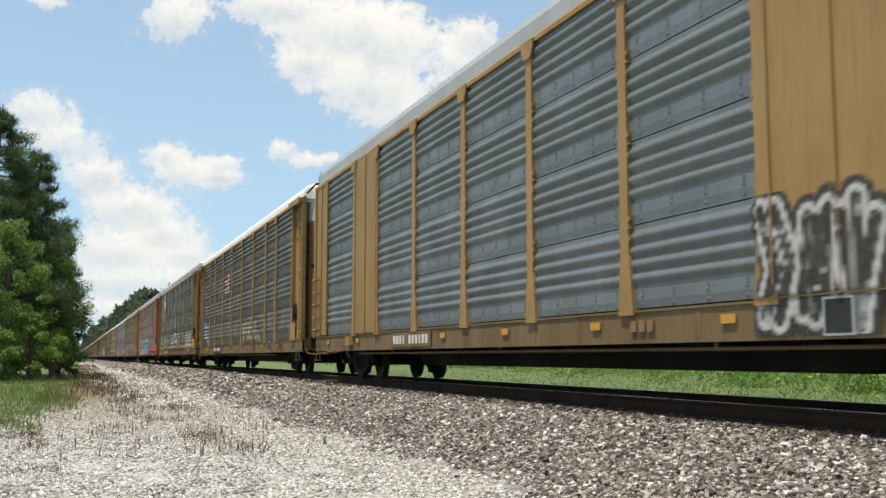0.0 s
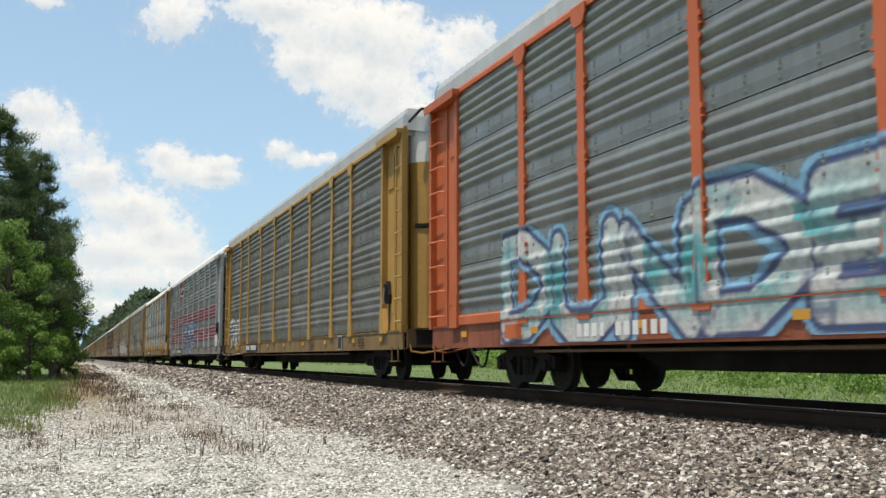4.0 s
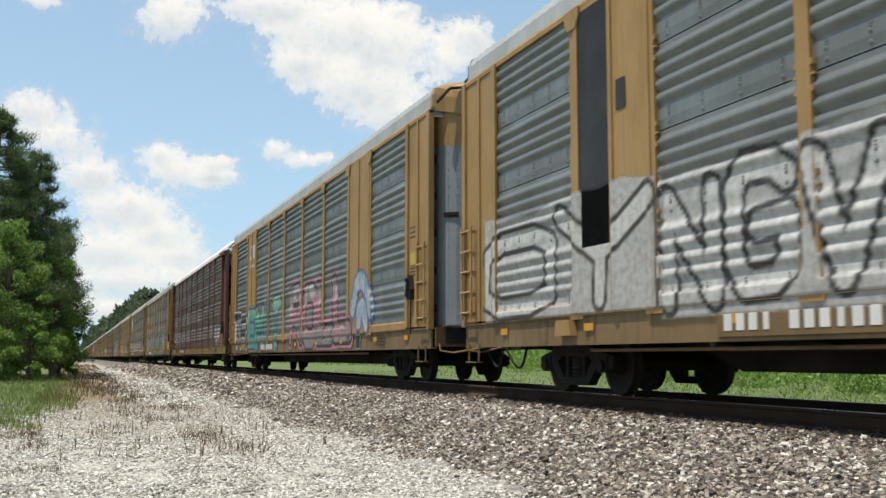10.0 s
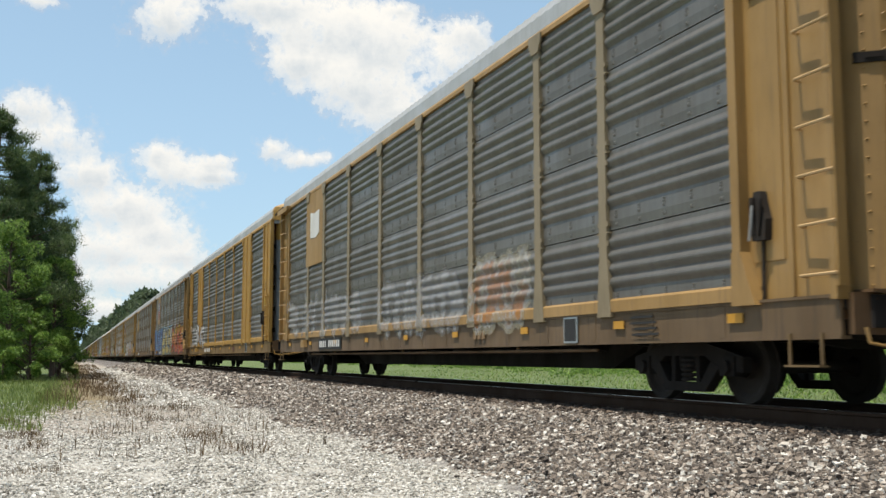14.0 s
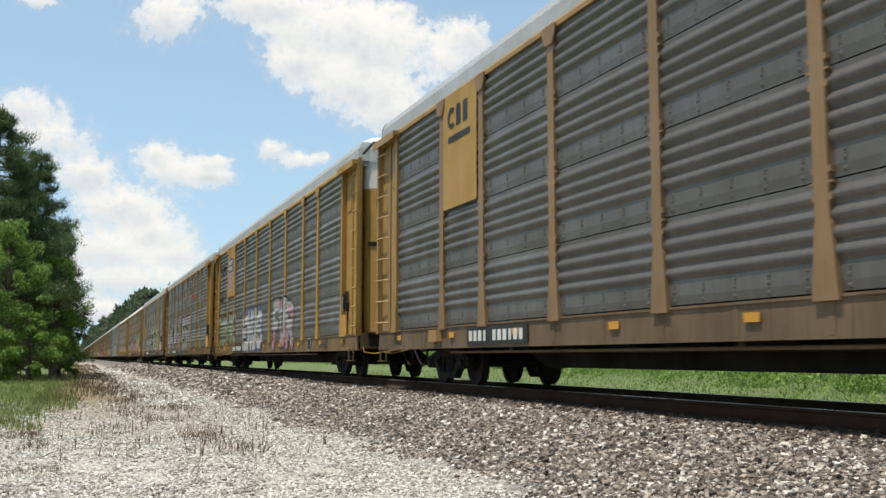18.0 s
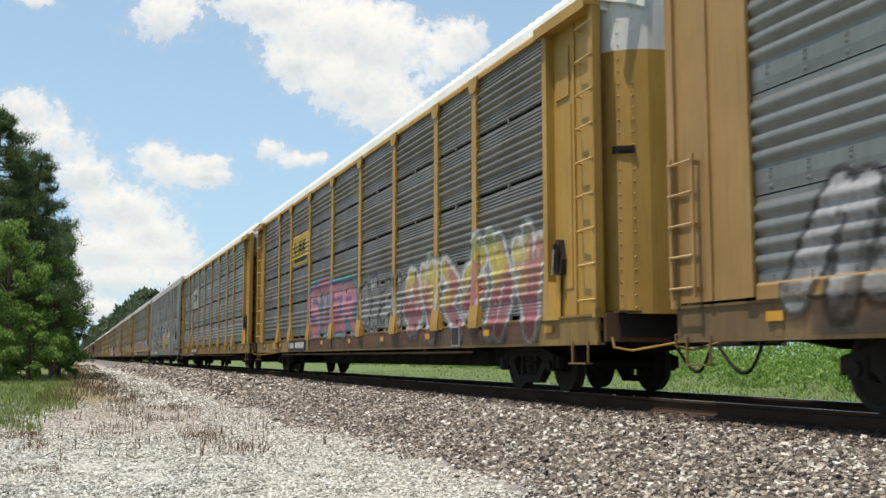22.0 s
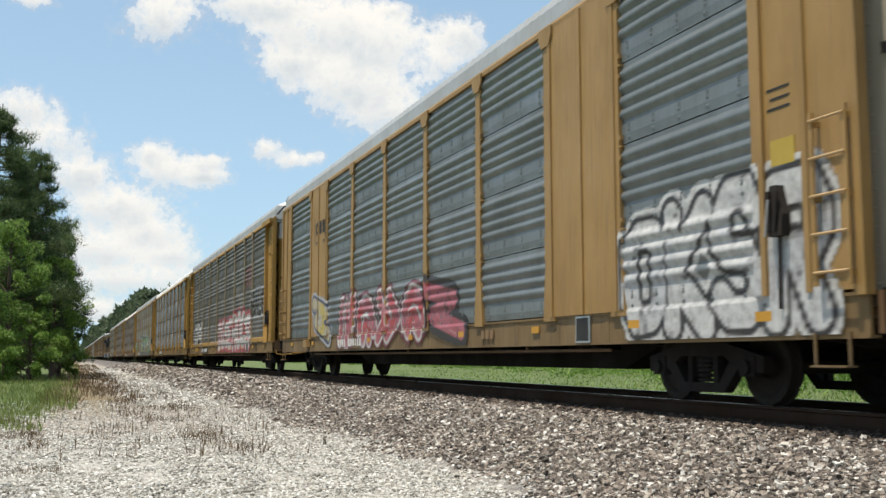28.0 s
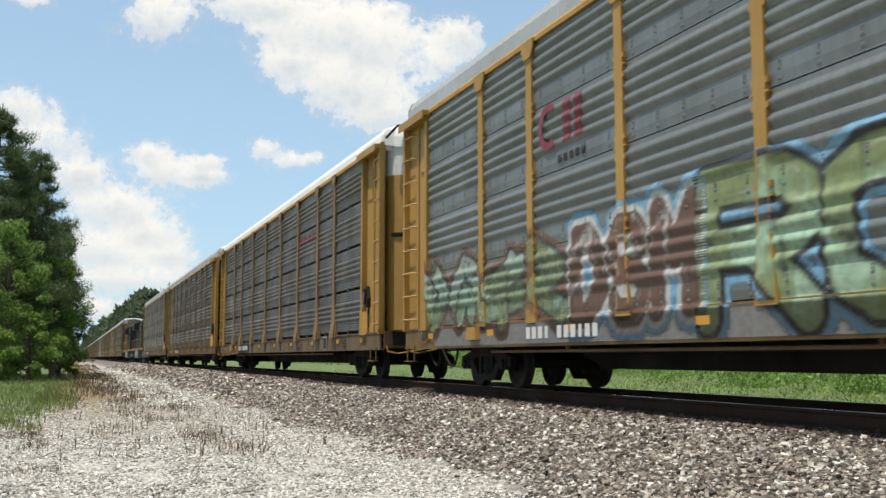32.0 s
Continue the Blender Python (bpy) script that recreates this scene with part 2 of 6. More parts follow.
def ground():
    xs = spaced([(-1500, -100, 6), (-100, -12, 10), (-12, 3, 24), (3, 14, 44), (14, 40, 14), (40, 200, 8), (200, 1500, 6)])
    ys = spaced([(-1200, -60, 8), (-60, 4, 16), (4, 40, 110), (40, 140, 60), (140, 500, 40), (500, 3500, 20)])
    v = [(x, y, ground_height(x, y)) for y in ys for x in xs]
    w = len(xs)
    f = [(j * w + i, j * w + i + 1, (j + 1) * w + i + 1, (j + 1) * w + i) for j in range(len(ys) - 1) for i in range(w - 1)]
    ob = new("ground", mesh_of("ground", v, f, [ground_material()], True))
    return tagged(ob, "gravel lot, sandy verge and ballast shoulder beside the track", "ground", kind="structure")


GROUND = ground()


def track():
    root = tagged(new("railway_track"), "single straight railway track on a stone ballast bed", "railway track", kind="structure")
    rust = painted("rail_steel", (0.04, 0.022, 0.013), (0.02, 0.013, 0.009), 0.4, 0.95, gloss=0.1)
    shine = steel_sheet("rail_head_polished", (0.55, 0.55, 0.55), (0.35, 0.34, 0.33), 0.2, 0.9, 0.28)
    prof = [(-0.075, -0.18), (0.075, -0.18), (0.075, -0.165), (0.012, -0.145), (0.010, -0.045), (0.036, -0.035), (0.036, -0.004), (-0.036, -0.004), (-0.036, -0.035), (-0.010, -0.045), (-0.012, -0.145), (-0.075, -0.165)]
    for s in (-1, 1):
        x = TRACK_X + s * GAUGE / 2
        rail = part("rail", Build().prism([(x + a, b) for a, b in prof], "y", -1000, 2400).mesh("rail"), rust, root, "rust-brown steel rail")
        part("rail_head", Build().prism([(x - 0.034, -0.004), (x + 0.034, -0.004), (x + 0.026, 0.0), (x - 0.026, 0.0)], "y", -1000, 2400).mesh("rail_head"), shine, rail, "polished running surface")
    wood = painted("creosoted_timber", (0.04, 0.027, 0.018), (0.03, 0.022, 0.016), 0.6, 0.9, gloss=0.15)
    tie = Build().prism([(-1.28, -0.40), (1.28, -0.40), (1.28, -0.195), (1.265, -0.182), (-1.265, -0.182), (-1.28, -0.195)], "y", -0.115, 0.115).mesh("sleeper")
    for i in range(170):
        part("sleeper", tie, wood, root, loc=(TRACK_X + random.uniform(-0.03, 0.03), 4 + i * 0.52, random.uniform(-0.006, 0.002)), turn=(0, 0, random.uniform(-0.01, 0.01)))
    return root


track()

# ---- autorack cars ----
PITCH_CAR, BODY, HALF, SIDE = 28.5, 13.35, 1.51, 11.84   # coupled length, half body length, half width, half length of the panelled side
POSTS = (-11.84, -9.0, -7.0, -4.25, -1.42, 1.42, 4.25, 7.0, 9.0, 11.84)
SILL0, SILL1, EAVE, ROWS, ROW_H = 0.70, 1.11, 5.42, 4, 1.065
BOGIE_Y, AXLE, RADIUS = 10.06, 0.89, 0.42


def sheet_profile(kind):
    """Section of one wall sheet, bottom to top: (outward depth, height)."""
    def waves(z, count, pitch, depth):
        out = []
        for _ in range(count):
            out += [(0.0, z), (depth * 0.55, z + pitch * 0.2), (depth, z + pitch * 0.42), (depth * 0.8, z + pitch * 0.62), (depth * 0.15, z + pitch * 0.88)]
            z += pitch
        return out, z
    if kind == "slot":
        p = [(-0.06, 0.052), (0.004, 0.054)]
        z = 0.07
        while z < 0.27:          # louvre lines
            p += [(0.0, z), (0.016, z + 0.010), (0.006, z + 0.042)]
            z += 0.056
        w, z = waves(z, 4, 0.132, 0.046)
        p += w
        while z < ROW_H - 0.05:
            p += [(0.0, z), (0.016, z + 0.010), (0.006, z + 0.042)]
            z += 0.056
        p += [(0.006, ROW_H - 0.006), (-0.05, ROW_H - 0.004)]
    else:
        p = [(0.0, 0.0), (0.010, 0.10), (0.004, 0.255)]
        for crest in (0.367, 0.538, 0.712, 0.890):
            p += [(0.041 * (0.5 + 0.5 * math.cos(math.pi * k / 4)) ** 0.72, crest + k * 0.0215) for k in range(-4, 4)]
        p += [(0.0, 0.976), (0.0, ROW_H - 0.034), (-0.05, ROW_H - 0.033), (-0.05, ROW_H - 0.018), (0.0, ROW_H - 0.017), (0.0, ROW_H)]
    return p


def depth_at(kind, z):
    q = cached(("prof", kind), lambda: np.array(sheet_profile(kind)))
    return float(np.interp(z, q[:, 1], q[:, 0]))


def sheet_mesh(kind, width):
    def make():
        prof = sheet_profile(kind)
        b = Build()
        n = len(prof)
        b.add([(-d, -width / 2, z) for d, z in prof] + [(-d, width / 2, z) for d, z in prof], [(i, i + 1, n + i + 1, n + i) for i in range(n - 1)])
        k = max(3, round(width / 0.62))
        rows = ((0.045, 0.150, 0.185, 0.220) if kind == "rib" else ())
        for z in rows:          # rivets
            for i in range(k):
                y, r = -width / 2 + (i + 0.5) * width / k, (0.026 if z < 0.16 else 0.014)
                d = depth_at(kind, z)
                b.add([(-d, y - r, z - r), (-d, y + r, z - r), (-d, y + r, z + r), (-d, y - r, z + r), (-d - 0.028, y, z)], [(0, 1, 4), (1, 2, 4), (2, 3, 4), (3, 0, 4)])
        if kind == "slot":      # joint clips across the slot
            for f in (-0.5, 0.0, 0.5):
                y = f * (width - 0.16)
                b.box(-0.025, 0.01, y - 0.028, y + 0.028, -0.035, 0.085)
        return b.mesh("side_panel")
    return cached(("sheet", kind, round(width, 3)), make)


def post_mesh(kind, width=0.20):
    def make():
        b = Build()
        h0, h1 = SILL1 - 0.06, EAVE - 0.03
        if kind == "slot":      # flared foot
            w = width / 2
            out = [(-w * 2.6, h0), (w * 2.6, h0), (w * 2.4, h0 + 0.16), (w * 1.35, h0 + 0.72), (w, h0 + 1.0), (w, h1), (-w, h1), (-w, h0 + 1.0), (-w * 1.35, h0 + 0.72), (-w * 2.4, h0 + 0.16)]
            b.prism(out, "x", -0.064, 0.02)
            b.prism([(-w * 1.1, h1 - 0.24), (w * 1.1, h1 - 0.24), (w * 2.0, h1 - 0.10), (w * 2.0, h1 + 0.03), (-w * 2.0, h1 + 0.03), (-w * 2.0, h1 - 0.10)], "x", -0.090, -0.064)
            b.prism([(-0.064, h0 - 0.02), (-0.110, h0 - 0.02), (-0.110, h0 + 0.10), (-0.064, h0 + 0.42)], "y", -w * 2.0, w * 2.0)
        else:
            w = width / 2
            out = [(-w * 1.8, h0), (w * 1.8, h0), (w * 1.15, h0 + 0.7), (w, h0 + 0.75), (w, h1), (-w, h1), (-w, h0 + 0.75), (-w * 1.15, h0 + 0.7)]
            b.prism(out, "x", -0.058, 0.02)
            b.prism([(-w * 1.2, h1 - 0.26), (w * 1.2, h1 - 0.26), (w * 2.1, h1 - 0.10), (w * 2.1, h1 + 0.03), (-w * 2.1, h1 + 0.03), (-w * 2.1, h1 - 0.10)], "x", -0.085, -0.058)
        for r in range(1, 5):   # pins and clips at each sheet joint
            for s in (-1, 1):
                for z, w, h in ((-0.17, 0.035, 0.030), (-0.03, 0.055, 0.011), (0.09, 0.035, 0.030)):
                    z += SILL1 + r * ROW_H - (0.14 if r == 4 else 0)
                    y = s * (width / 2 + w / 2)
                    b.box(-0.056, 0.0, y - w / 2, y + w / 2, z - h, z + h)
        return b.mesh("post")
    return cached(("post", kind, width), make)


ROOF_LINE = {"white": ((-1.50, 5.47), (-1.485, 5.65), (-1.41, 5.78), (-1.15, 5.89), (-0.6, 5.96), (0.0, 5.99)),
             "zinc": ((-1.50, 5.47), (-1.495, 5.73), (-1.43, 5.88), (-1.16, 6.00), (-0.6, 6.07), (0.0, 6.10))}      # half section, eave to ridge


def roof_mesh(shape):
    def make():
        sec = list(ROOF_LINE[shape])
        sec += [(-x, z) for x, z in sec[-2::-1]]
        n, v, f = len(sec), [], []
        m = 180
        for j in range(m + 1):
            y = -BODY + 0.1 + j * (2 * BODY - 0.2) / m
            lift = 0.022 if j % 2 else 0.0
            v += [(x, y, z + lift) for x, z in sec]
        for j in range(m):
            f += [(j * n + i, j * n + i + 1, (j + 1) * n + i + 1, (j + 1) * n + i) for i in range(n - 1)]
        b = Build().add(v, f)
        for s in (-1, 1):       # end closure
            y = s * (BODY - 0.1)
            b.add([(x, y, z) for x, z in sec] + [(1.5, y, 5.30), (-1.5, y, 5.30)], [tuple(range(n + 2))])
        return b.mesh("roof")
    return cached(("roof", shape), make)


def sill_mesh():
    def make():
        b = Build()
        x = -HALF
        b.prism([(x - 0.02, SILL0), (x + 0.10, SILL0), (x + 0.10, SILL0 + 0.03), (x + 0.03, SILL0 + 0.03), (x + 0.03, SILL1 - 0.02), (x + 0.10, SILL1 - 0.02), (x + 0.10, SILL1), (x - 0.03, SILL1), (x - 0.03, SILL1 - 0.03), (x - 0.01, SILL1 - 0.03), (x - 0.01, SILL0 + 0.03), (x - 0.02, SILL0 + 0.03)], "y", -BODY + 0.05, BODY - 0.05)
        for y in np.linspace(-11.5, 11.5, 17):
            b.box(x - 0.016, x, y - 0.06, y + 0.06, SILL0 + 0.04, SILL1 - 0.05)
        return b.mesh("side_sill")
    return cached("sill", make)


def underframe_mesh():
    def make():
        b = Build()
        b.prism([(-13.6, 0.72), (-8.0, 0.70), (-7.0, 0.36), (7.0, 0.36), (8.0, 0.70), (13.6, 0.72), (13.6, 1.02), (-13.6, 1.02)], "x", -0.34, 0.34)
        for y in np.linspace(-12, 12, 15):
            b.prism([(-1.46, 0.95), (-1.46, 0.80), (-0.3, 0.62), (0.3, 0.62), (1.46, 0.80), (1.46, 0.95)], "y", y - 0.06, y + 0.06)
        b.box(-1.46, 1.46, -BODY + 0.05, BODY - 0.05, 0.98, 1.08)
        b.prism([(0.75 + 0.23 * math.cos(a * math.tau / 12), 0.72 + 0.23 * math.sin(a * math.tau / 12)) for a in range(12)], "y", -3.2, -2.1)
        b.tube((-0.9, -6.5, 0.62), (-0.9, 6.5, 0.62), 0.03)
        b.tube((-1.25, -7.5, 0.72), (-1.25, 7.5, 0.72), 0.022)
        return b.mesh("underframe")
    return cached("under", make)


FLUSH = (("corner_plate", -0.03, 0.03, 0.0, 1.35, 1.14, 5.42), ("edge_strip", -0.075, -0.03, -0.03, 0.14, 1.14, 5.42), ("edge_strip", -0.06, -0.03, 0.70, 0.78, 1.14, 5.42),
         ("corner_post", -0.075, 0.04, 1.35, 1.49, 1.08, 5.42), ("return_plate", 0.03, 0.46, 1.02, 1.10, 0.90, 5.40))
RECESS = 0.085       # how far the corner plate of the ribbed and louvred cars lies behind their posts
RECESSED = (("corner_plate", 0.055, 0.09, 0.10, 1.40, 1.10, 5.42), ("edge_strip", -0.075, 0.09, -0.04, 0.10, 1.06, 5.42), ("plate_rib", 0.025, 0.055, 0.74, 0.80, 1.12, 5.30), ("door_panel", 0.040, 0.055, 0.18, 0.66, 1.50, 4.15),
            ("door_panel", 0.030, 0.055, 0.20, 0.62, 4.28, 5.02), ("corner_post", -0.065, 0.09, 1.40, 1.49, 1.06, 5.40), ("top_bracket", -0.17, 0.06, -0.10, 1.50, 5.33, 5.43), ("bracket_lip", -0.185, -0.17, -0.10, 1.50, 5.27, 5.43),
            ("return_plate", 0.09, 0.46, 1.02, 1.10, 0.90, 5.40))


# rust-brown end paint, darkened to carry the shade of the gap between cars
END_SHADE = painted("shaded_brown_end_paint", (0.17, 0.08, 0.022), (0.06, 0.034, 0.017), 0.6)


def corner(parent, material, side, shade_return=False, flush=True):
    """The plates beyond the last side sheet, round the corner to the end doors."""
    for k, (name, x0, x1, y0, y1, z0, z1) in enumerate(FLUSH if flush else RECESSED):
        me = cached(("corner", flush, k, side), lambda: Build().box(-HALF + x0, -HALF + x1, min(side * (SIDE + y0), side * (SIDE + y1)), max(side * (SIDE + y0), side * (SIDE + y1)), z0, z1).mesh(name))
        # return plates of yellow and tan cars take the gap's shade as colour
        part(name, me, END_SHADE if name == "return_plate" and shade_return else material, parent)
    if not flush:                # slanted foot of the edge post
        foot = cached(("corner_foot", side), lambda: Build().prism([(side * (SIDE - 0.06), 1.06), (side * (SIDE + 0.34), 1.06), (side * (SIDE + 0.10), 1.62), (side * (SIDE - 0.04), 1.62)], "x", -HALF - 0.09, -HALF + 0.05).mesh("post_foot"))
        part("post_foot", foot, material, parent)


DOOR_LINE = ((-1.37, -0.14), (-1.31, 0.10), (-1.20, 0.27), (-1.05, 0.39), (-0.82, 0.49), (-0.42, 0.56), (0.0, 0.58))   # the curved door in plan: x, y past its hinge line
DOOR_C = BODY - 0.30


def end_door_mesh(side, z0, z1):
    def make():
        half = [(x, DOOR_C + y) for x, y in DOOR_LINE]
        pts = half + [(-x, y) for x, y in half[-2::-1]]
        b = Build().prism(pts + [(1.30, DOOR_C - 0.2), (-1.30, DOOR_C - 0.2)], "z", z0, z1)
        for (xa, ya), (xb, yb) in zip(half[:4], half[1:5]):       # rivet rows beside each fold
            d = math.hypot(xb - xa, yb - ya)
            tx, ty = (xb - xa) / d, (yb - ya) / d
            cx, cy = xa + tx * 0.035, ya + ty * 0.035
            for i in range(int((z1 - z0) / 0.17)):
                z = z0 + 0.08 + i * 0.17
                b.add([(cx - tx * 0.018, cy - ty * 0.018, z), (cx, cy, z - 0.018), (cx + tx * 0.018, cy + ty * 0.018, z), (cx, cy, z + 0.018), (cx - ty * 0.016, cy + tx * 0.016, z)], [(0, 1, 4), (1, 2, 4), (2, 3, 4), (3, 0, 4)])
        if side < 0:
            b.v = [(x, -y, z) for x, y, z in b.v]
        return b.mesh("end_door")
    return cached(("door", side, z0), make)


def cowl_mesh(side, shape):
    """The roof's rounded end cap over the doors."""
    def make():
        b = Build()
        c = BODY
        sec = [(-1.50, 5.40)] + [(x, z - 0.01) for x, z in ROOF_LINE[shape][1:]]
        sec += [(-x, z) for x, z in sec[-2::-1]]
        n = len(sec)
        rows = [(c - 0.14, 1.005, 0.03), (c - 0.08, 0.98, 0.03), (c, 0.83, 0.0), (c + 0.10, 0.74, -0.03), (c + 0.22, 0.58, -0.10)]
        b.add([(x * k, y, z + d) for y, k, d in rows for x, z in sec], [(j * n + i, j * n + i + 1, (j + 1) * n + i + 1, (j + 1) * n + i) for j in range(4) for i in range(n - 1)])
        if side < 0:
            b.v = [(x, -y, z) for x, y, z in b.v]
        return b.mesh("end_cowl")
    return cached(("cowl", side, shape), make)


def ladder_mesh(z0, z1, side=0):
    """Two stiles, or, where a side is named, one angle iron standing proud at the corner."""
    def make():
        b = Build()
        for y in ((-0.22, 0.22) if not side else (0.22 * side,)):
            b.box(-0.11, -0.085, y - 0.03, y + 0.03, z0, z1)
            if side:
                b.box(-0.11, 0.0, y + side * 0.030, y + side * 0.038, z0, z1)
            for z in (z0 + 0.1, (z0 + z1) / 2, z1 - 0.1):
                b.box(-0.10, 0.0, y - 0.02, y + 0.02, z - 0.025, z + 0.025)
        return b.mesh("ladder")
    return cached(("ladder", z0, z1, side), make)


def rung_mesh(side=0):
    if side:
        return cached(("rung", side), lambda: Build().tube((-0.118, side * 0.25, 0), (-0.10, side * -0.27, 0), 0.016, 6).tube((-0.10, side * -0.27, 0), (0.0, side * -0.31, 0), 0.016, 6).mesh("rung"))
    return cached("rung", lambda: Build().tube((-0.12, -0.23, 0), (-0.12, 0.23, 0), 0.014, 6).mesh("rung"))


def frame_mesh():
    """Three-piece bogie side frame with spring window and journal boxes."""
    def make():
        b = Build()
        top = [(-1.15, 0.36), (-1.15, 0.54), (-0.80, 0.62), (-0.45, 0.70), (0.45, 0.70), (0.80, 0.62), (1.15, 0.54), (1.15, 0.36), (0.70, 0.40), (0.42, 0.55), (-0.42, 0.55), (-0.70, 0.40)]
        b.prism([(y, z) for y, z in top], "x", -0.06, 0.06)
        b.prism([(-0.72, 0.42), (-0.55, 0.48), (-0.34, 0.24), (0.34, 0.24), (0.55, 0.48), (0.72, 0.42), (0.42, 0.13), (-0.42, 0.13)], "x", -0.07, 0.07)
        for y in (-0.30, 0.22):
            b.box(-0.05, 0.05, y, y + 0.08, 0.22, 0.56)
        for y in (-AXLE, AXLE):
            b.box(-0.09, 0.08, y - 0.13, y + 0.13, 0.32, 0.55)
            b.tube((-0.09, y, 0.42), (-0.14, y, 0.42), 0.085, 10)
        return b.mesh("side_frame")
    return cached("frame", make)


def spring_mesh():
    def make():
        n, rings = 8, []
        for k in range(5):
            rings += [(0.055, 0.25 + k * 0.058), (0.06, 0.266 + k * 0.058), (0.055, 0.284 + k * 0.058), (0.03, 0.295 + k * 0.058)]
        b = Build()
        b.add([(r * math.cos(i * math.tau / n), 2.6 * r * math.sin(i * math.tau / n), z) for r, z in rings for i in range(n)],
              [(j * n + i, j * n + (i + 1) % n, (j + 1) * n + (i + 1) % n, (j + 1) * n + i) for j in range(len(rings) - 1) for i in range(n)])
        return b.mesh("spring_nest")
    return cached("spring", make)


def wheelset_mesh():
    def make():
        b = Build()
        b.tube((-1.05, 0, 0), (1.05, 0, 0), 0.075, 10)
        for s in (-1, 1):
            x = s * GAUGE / 2
            rings = [(x + s * 0.07, RADIUS - 0.07), (x + s * 0.07, RADIUS - 0.005), (x - s * 0.035, RADIUS), (x - s * 0.045, RADIUS + 0.025), (x - s * 0.065, RADIUS + 0.025), (x - s * 0.065, RADIUS - 0.07),
                     (x - s * 0.02, 0.30), (x - s * 0.03, 0.13), (x - s * 0.06, 0.12), (x + s * 0.09, 0.12), (x + s * 0.02, 0.14), (x + s * 0.03, 0.30), (x + s * 0.07, RADIUS - 0.07)]
            n = 18
            v = [(a, r * math.cos(i * math.tau / n), r * math.sin(i * math.tau / n)) for a, r in rings for i in range(n)]
            b.add(v, [(j * n + i, j * n + (i + 1) % n, (j + 1) * n + (i + 1) % n, (j + 1) * n + i) for j in range(len(rings) - 1) for i in range(n)])
        return b.mesh("wheelset")
    return cached("wheelset", make)


WHEELSETS = {-1: [], 1: []}


def bogie(parent, y):
    bg = part("bogie", cached("bolster", lambda: Build().prism([(-1.0, 0.40), (1.0, 0.40), (1.0, 0.55), (0.4, 0.66), (-0.4, 0.66), (-1.0, 0.55)], "y", -0.2, 0.2).mesh("bolster")), UNDER, parent, "sooty cast-steel bogie", (0, y, 0))
    for s in (-1, 1):
        part("side_frame", frame_mesh(), UNDER, bg, loc=(s * 1.0, 0, 0))
        ws = part("wheelset", wheelset_mesh(), WHEEL, bg, "steel wheels on one axle", (0, s * AXLE, RADIUS))
        WHEELSETS[s].append(ws)
    part("spring_nest", spring_mesh(), UNDER, bg, loc=(-1.0, 0, 0))
    return bg


def coupler_mesh(side):
    def make():
        b = Build()
        b.box(-0.10, 0.10, 13.2, 14.0, 0.76, 0.92)
        b.prism([(-0.16, 13.98), (0.05, 13.98), (0.16, 14.06), (0.14, 14.24), (0.02, 14.26), (0.0, 14.14), (-0.10, 14.14), (-0.16, 14.24)], "z", 0.69, 0.99)
        b.box(-1.25, 1.25, 13.36, 13.42, 0.80, 1.10)
        b.box(-1.30, -0.95, 13.42, 13.60, 1.12, 1.15)
        if side < 0:
            b.v = [(-x, -y, z) for x, y, z in b.v]
        return b.mesh("coupler")
    return cached(("coupler", side), make)


def uncoupling_rod_mesh(side):
    def make():
        b = Build()
        pts = [(-1.42, 13.5, 0.80), (-1.40, 13.52, 0.66), (-1.15, 13.55, 0.62), (-0.2, 13.9, 0.80)]
        for p, q in zip(pts, pts[1:]):
            b.tube(p, q, 0.016, 6)
        if side < 0:
            b.v = [(x, -y, z) for x, y, z in b.v]
        return b.mesh("uncoupling_rod")
    return cached(("rod", side), make)


def hose_mesh(side):
    def make():
        b = Build()
        pts = [Vector((-0.35 + 0.05 * math.sin(a), 13.3 + 0.25 * a, 0.72 - 0.38 * math.sin(a * math.pi / 3.6))) for a in np.linspace(0, 3.6, 10)]
        r, n = 0.026, 6
        b.add([p + Vector((r * math.cos(i * math.tau / n), 0, r * math.sin(i * math.tau / n))) for p in pts for i in range(n)],
              [(j * n + i, j * n + (i + 1) % n, (j + 1) * n + (i + 1) % n, (j + 1) * n + i) for j in range(len(pts) - 1) for i in range(n)])
        if side < 0:
            b.v = [(x, -y, z) for x, y, z in b.v]
        return b.mesh("air_hose", True)
    return cached(("hose", side), make)


def far_wall_mesh():
    def make():
        b = Build()
        prof = []
        for r in range(ROWS):
            prof += [(d, z + SILL1 + r * ROW_H) for d, z in sheet_profile("rib")]
        n = len(prof)
        b.add([(HALF - 0.06 + d, -BODY, z) for d, z in prof] + [(HALF - 0.06 + d, BODY, z) for d, z in prof], [(i, i + 1, n + i + 1, n + i) for i in range(n - 1)])
        for y in POSTS:
            b.box(HALF - 0.06, HALF + 0.03, y - 0.07, y + 0.07, SILL1, EAVE)
        b.box(HALF - 0.10, HALF, -BODY + 0.05, BODY - 0.05, SILL0, SILL1)
        return b.mesh("far_wall")
    return cached("farwall", make)


def backing_mesh():
    """Added dark sheet standing in for the shade behind the slots, so that no daylight shows through."""
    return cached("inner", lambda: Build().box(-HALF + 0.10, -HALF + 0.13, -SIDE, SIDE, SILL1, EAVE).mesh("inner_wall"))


def rail_mesh():
    def make():
        b = Build()
        b.prism([(-HALF - 0.05, EAVE - 0.06), (-HALF + 0.06, EAVE - 0.06), (-HALF + 0.06, EAVE + 0.07), (-HALF - 0.01, EAVE + 0.07), (-HALF - 0.05, EAVE + 0.01)], "y", -BODY + 0.02, BODY - 0.02)
        return b.mesh("top_rail")
    return cached("toprail", make)


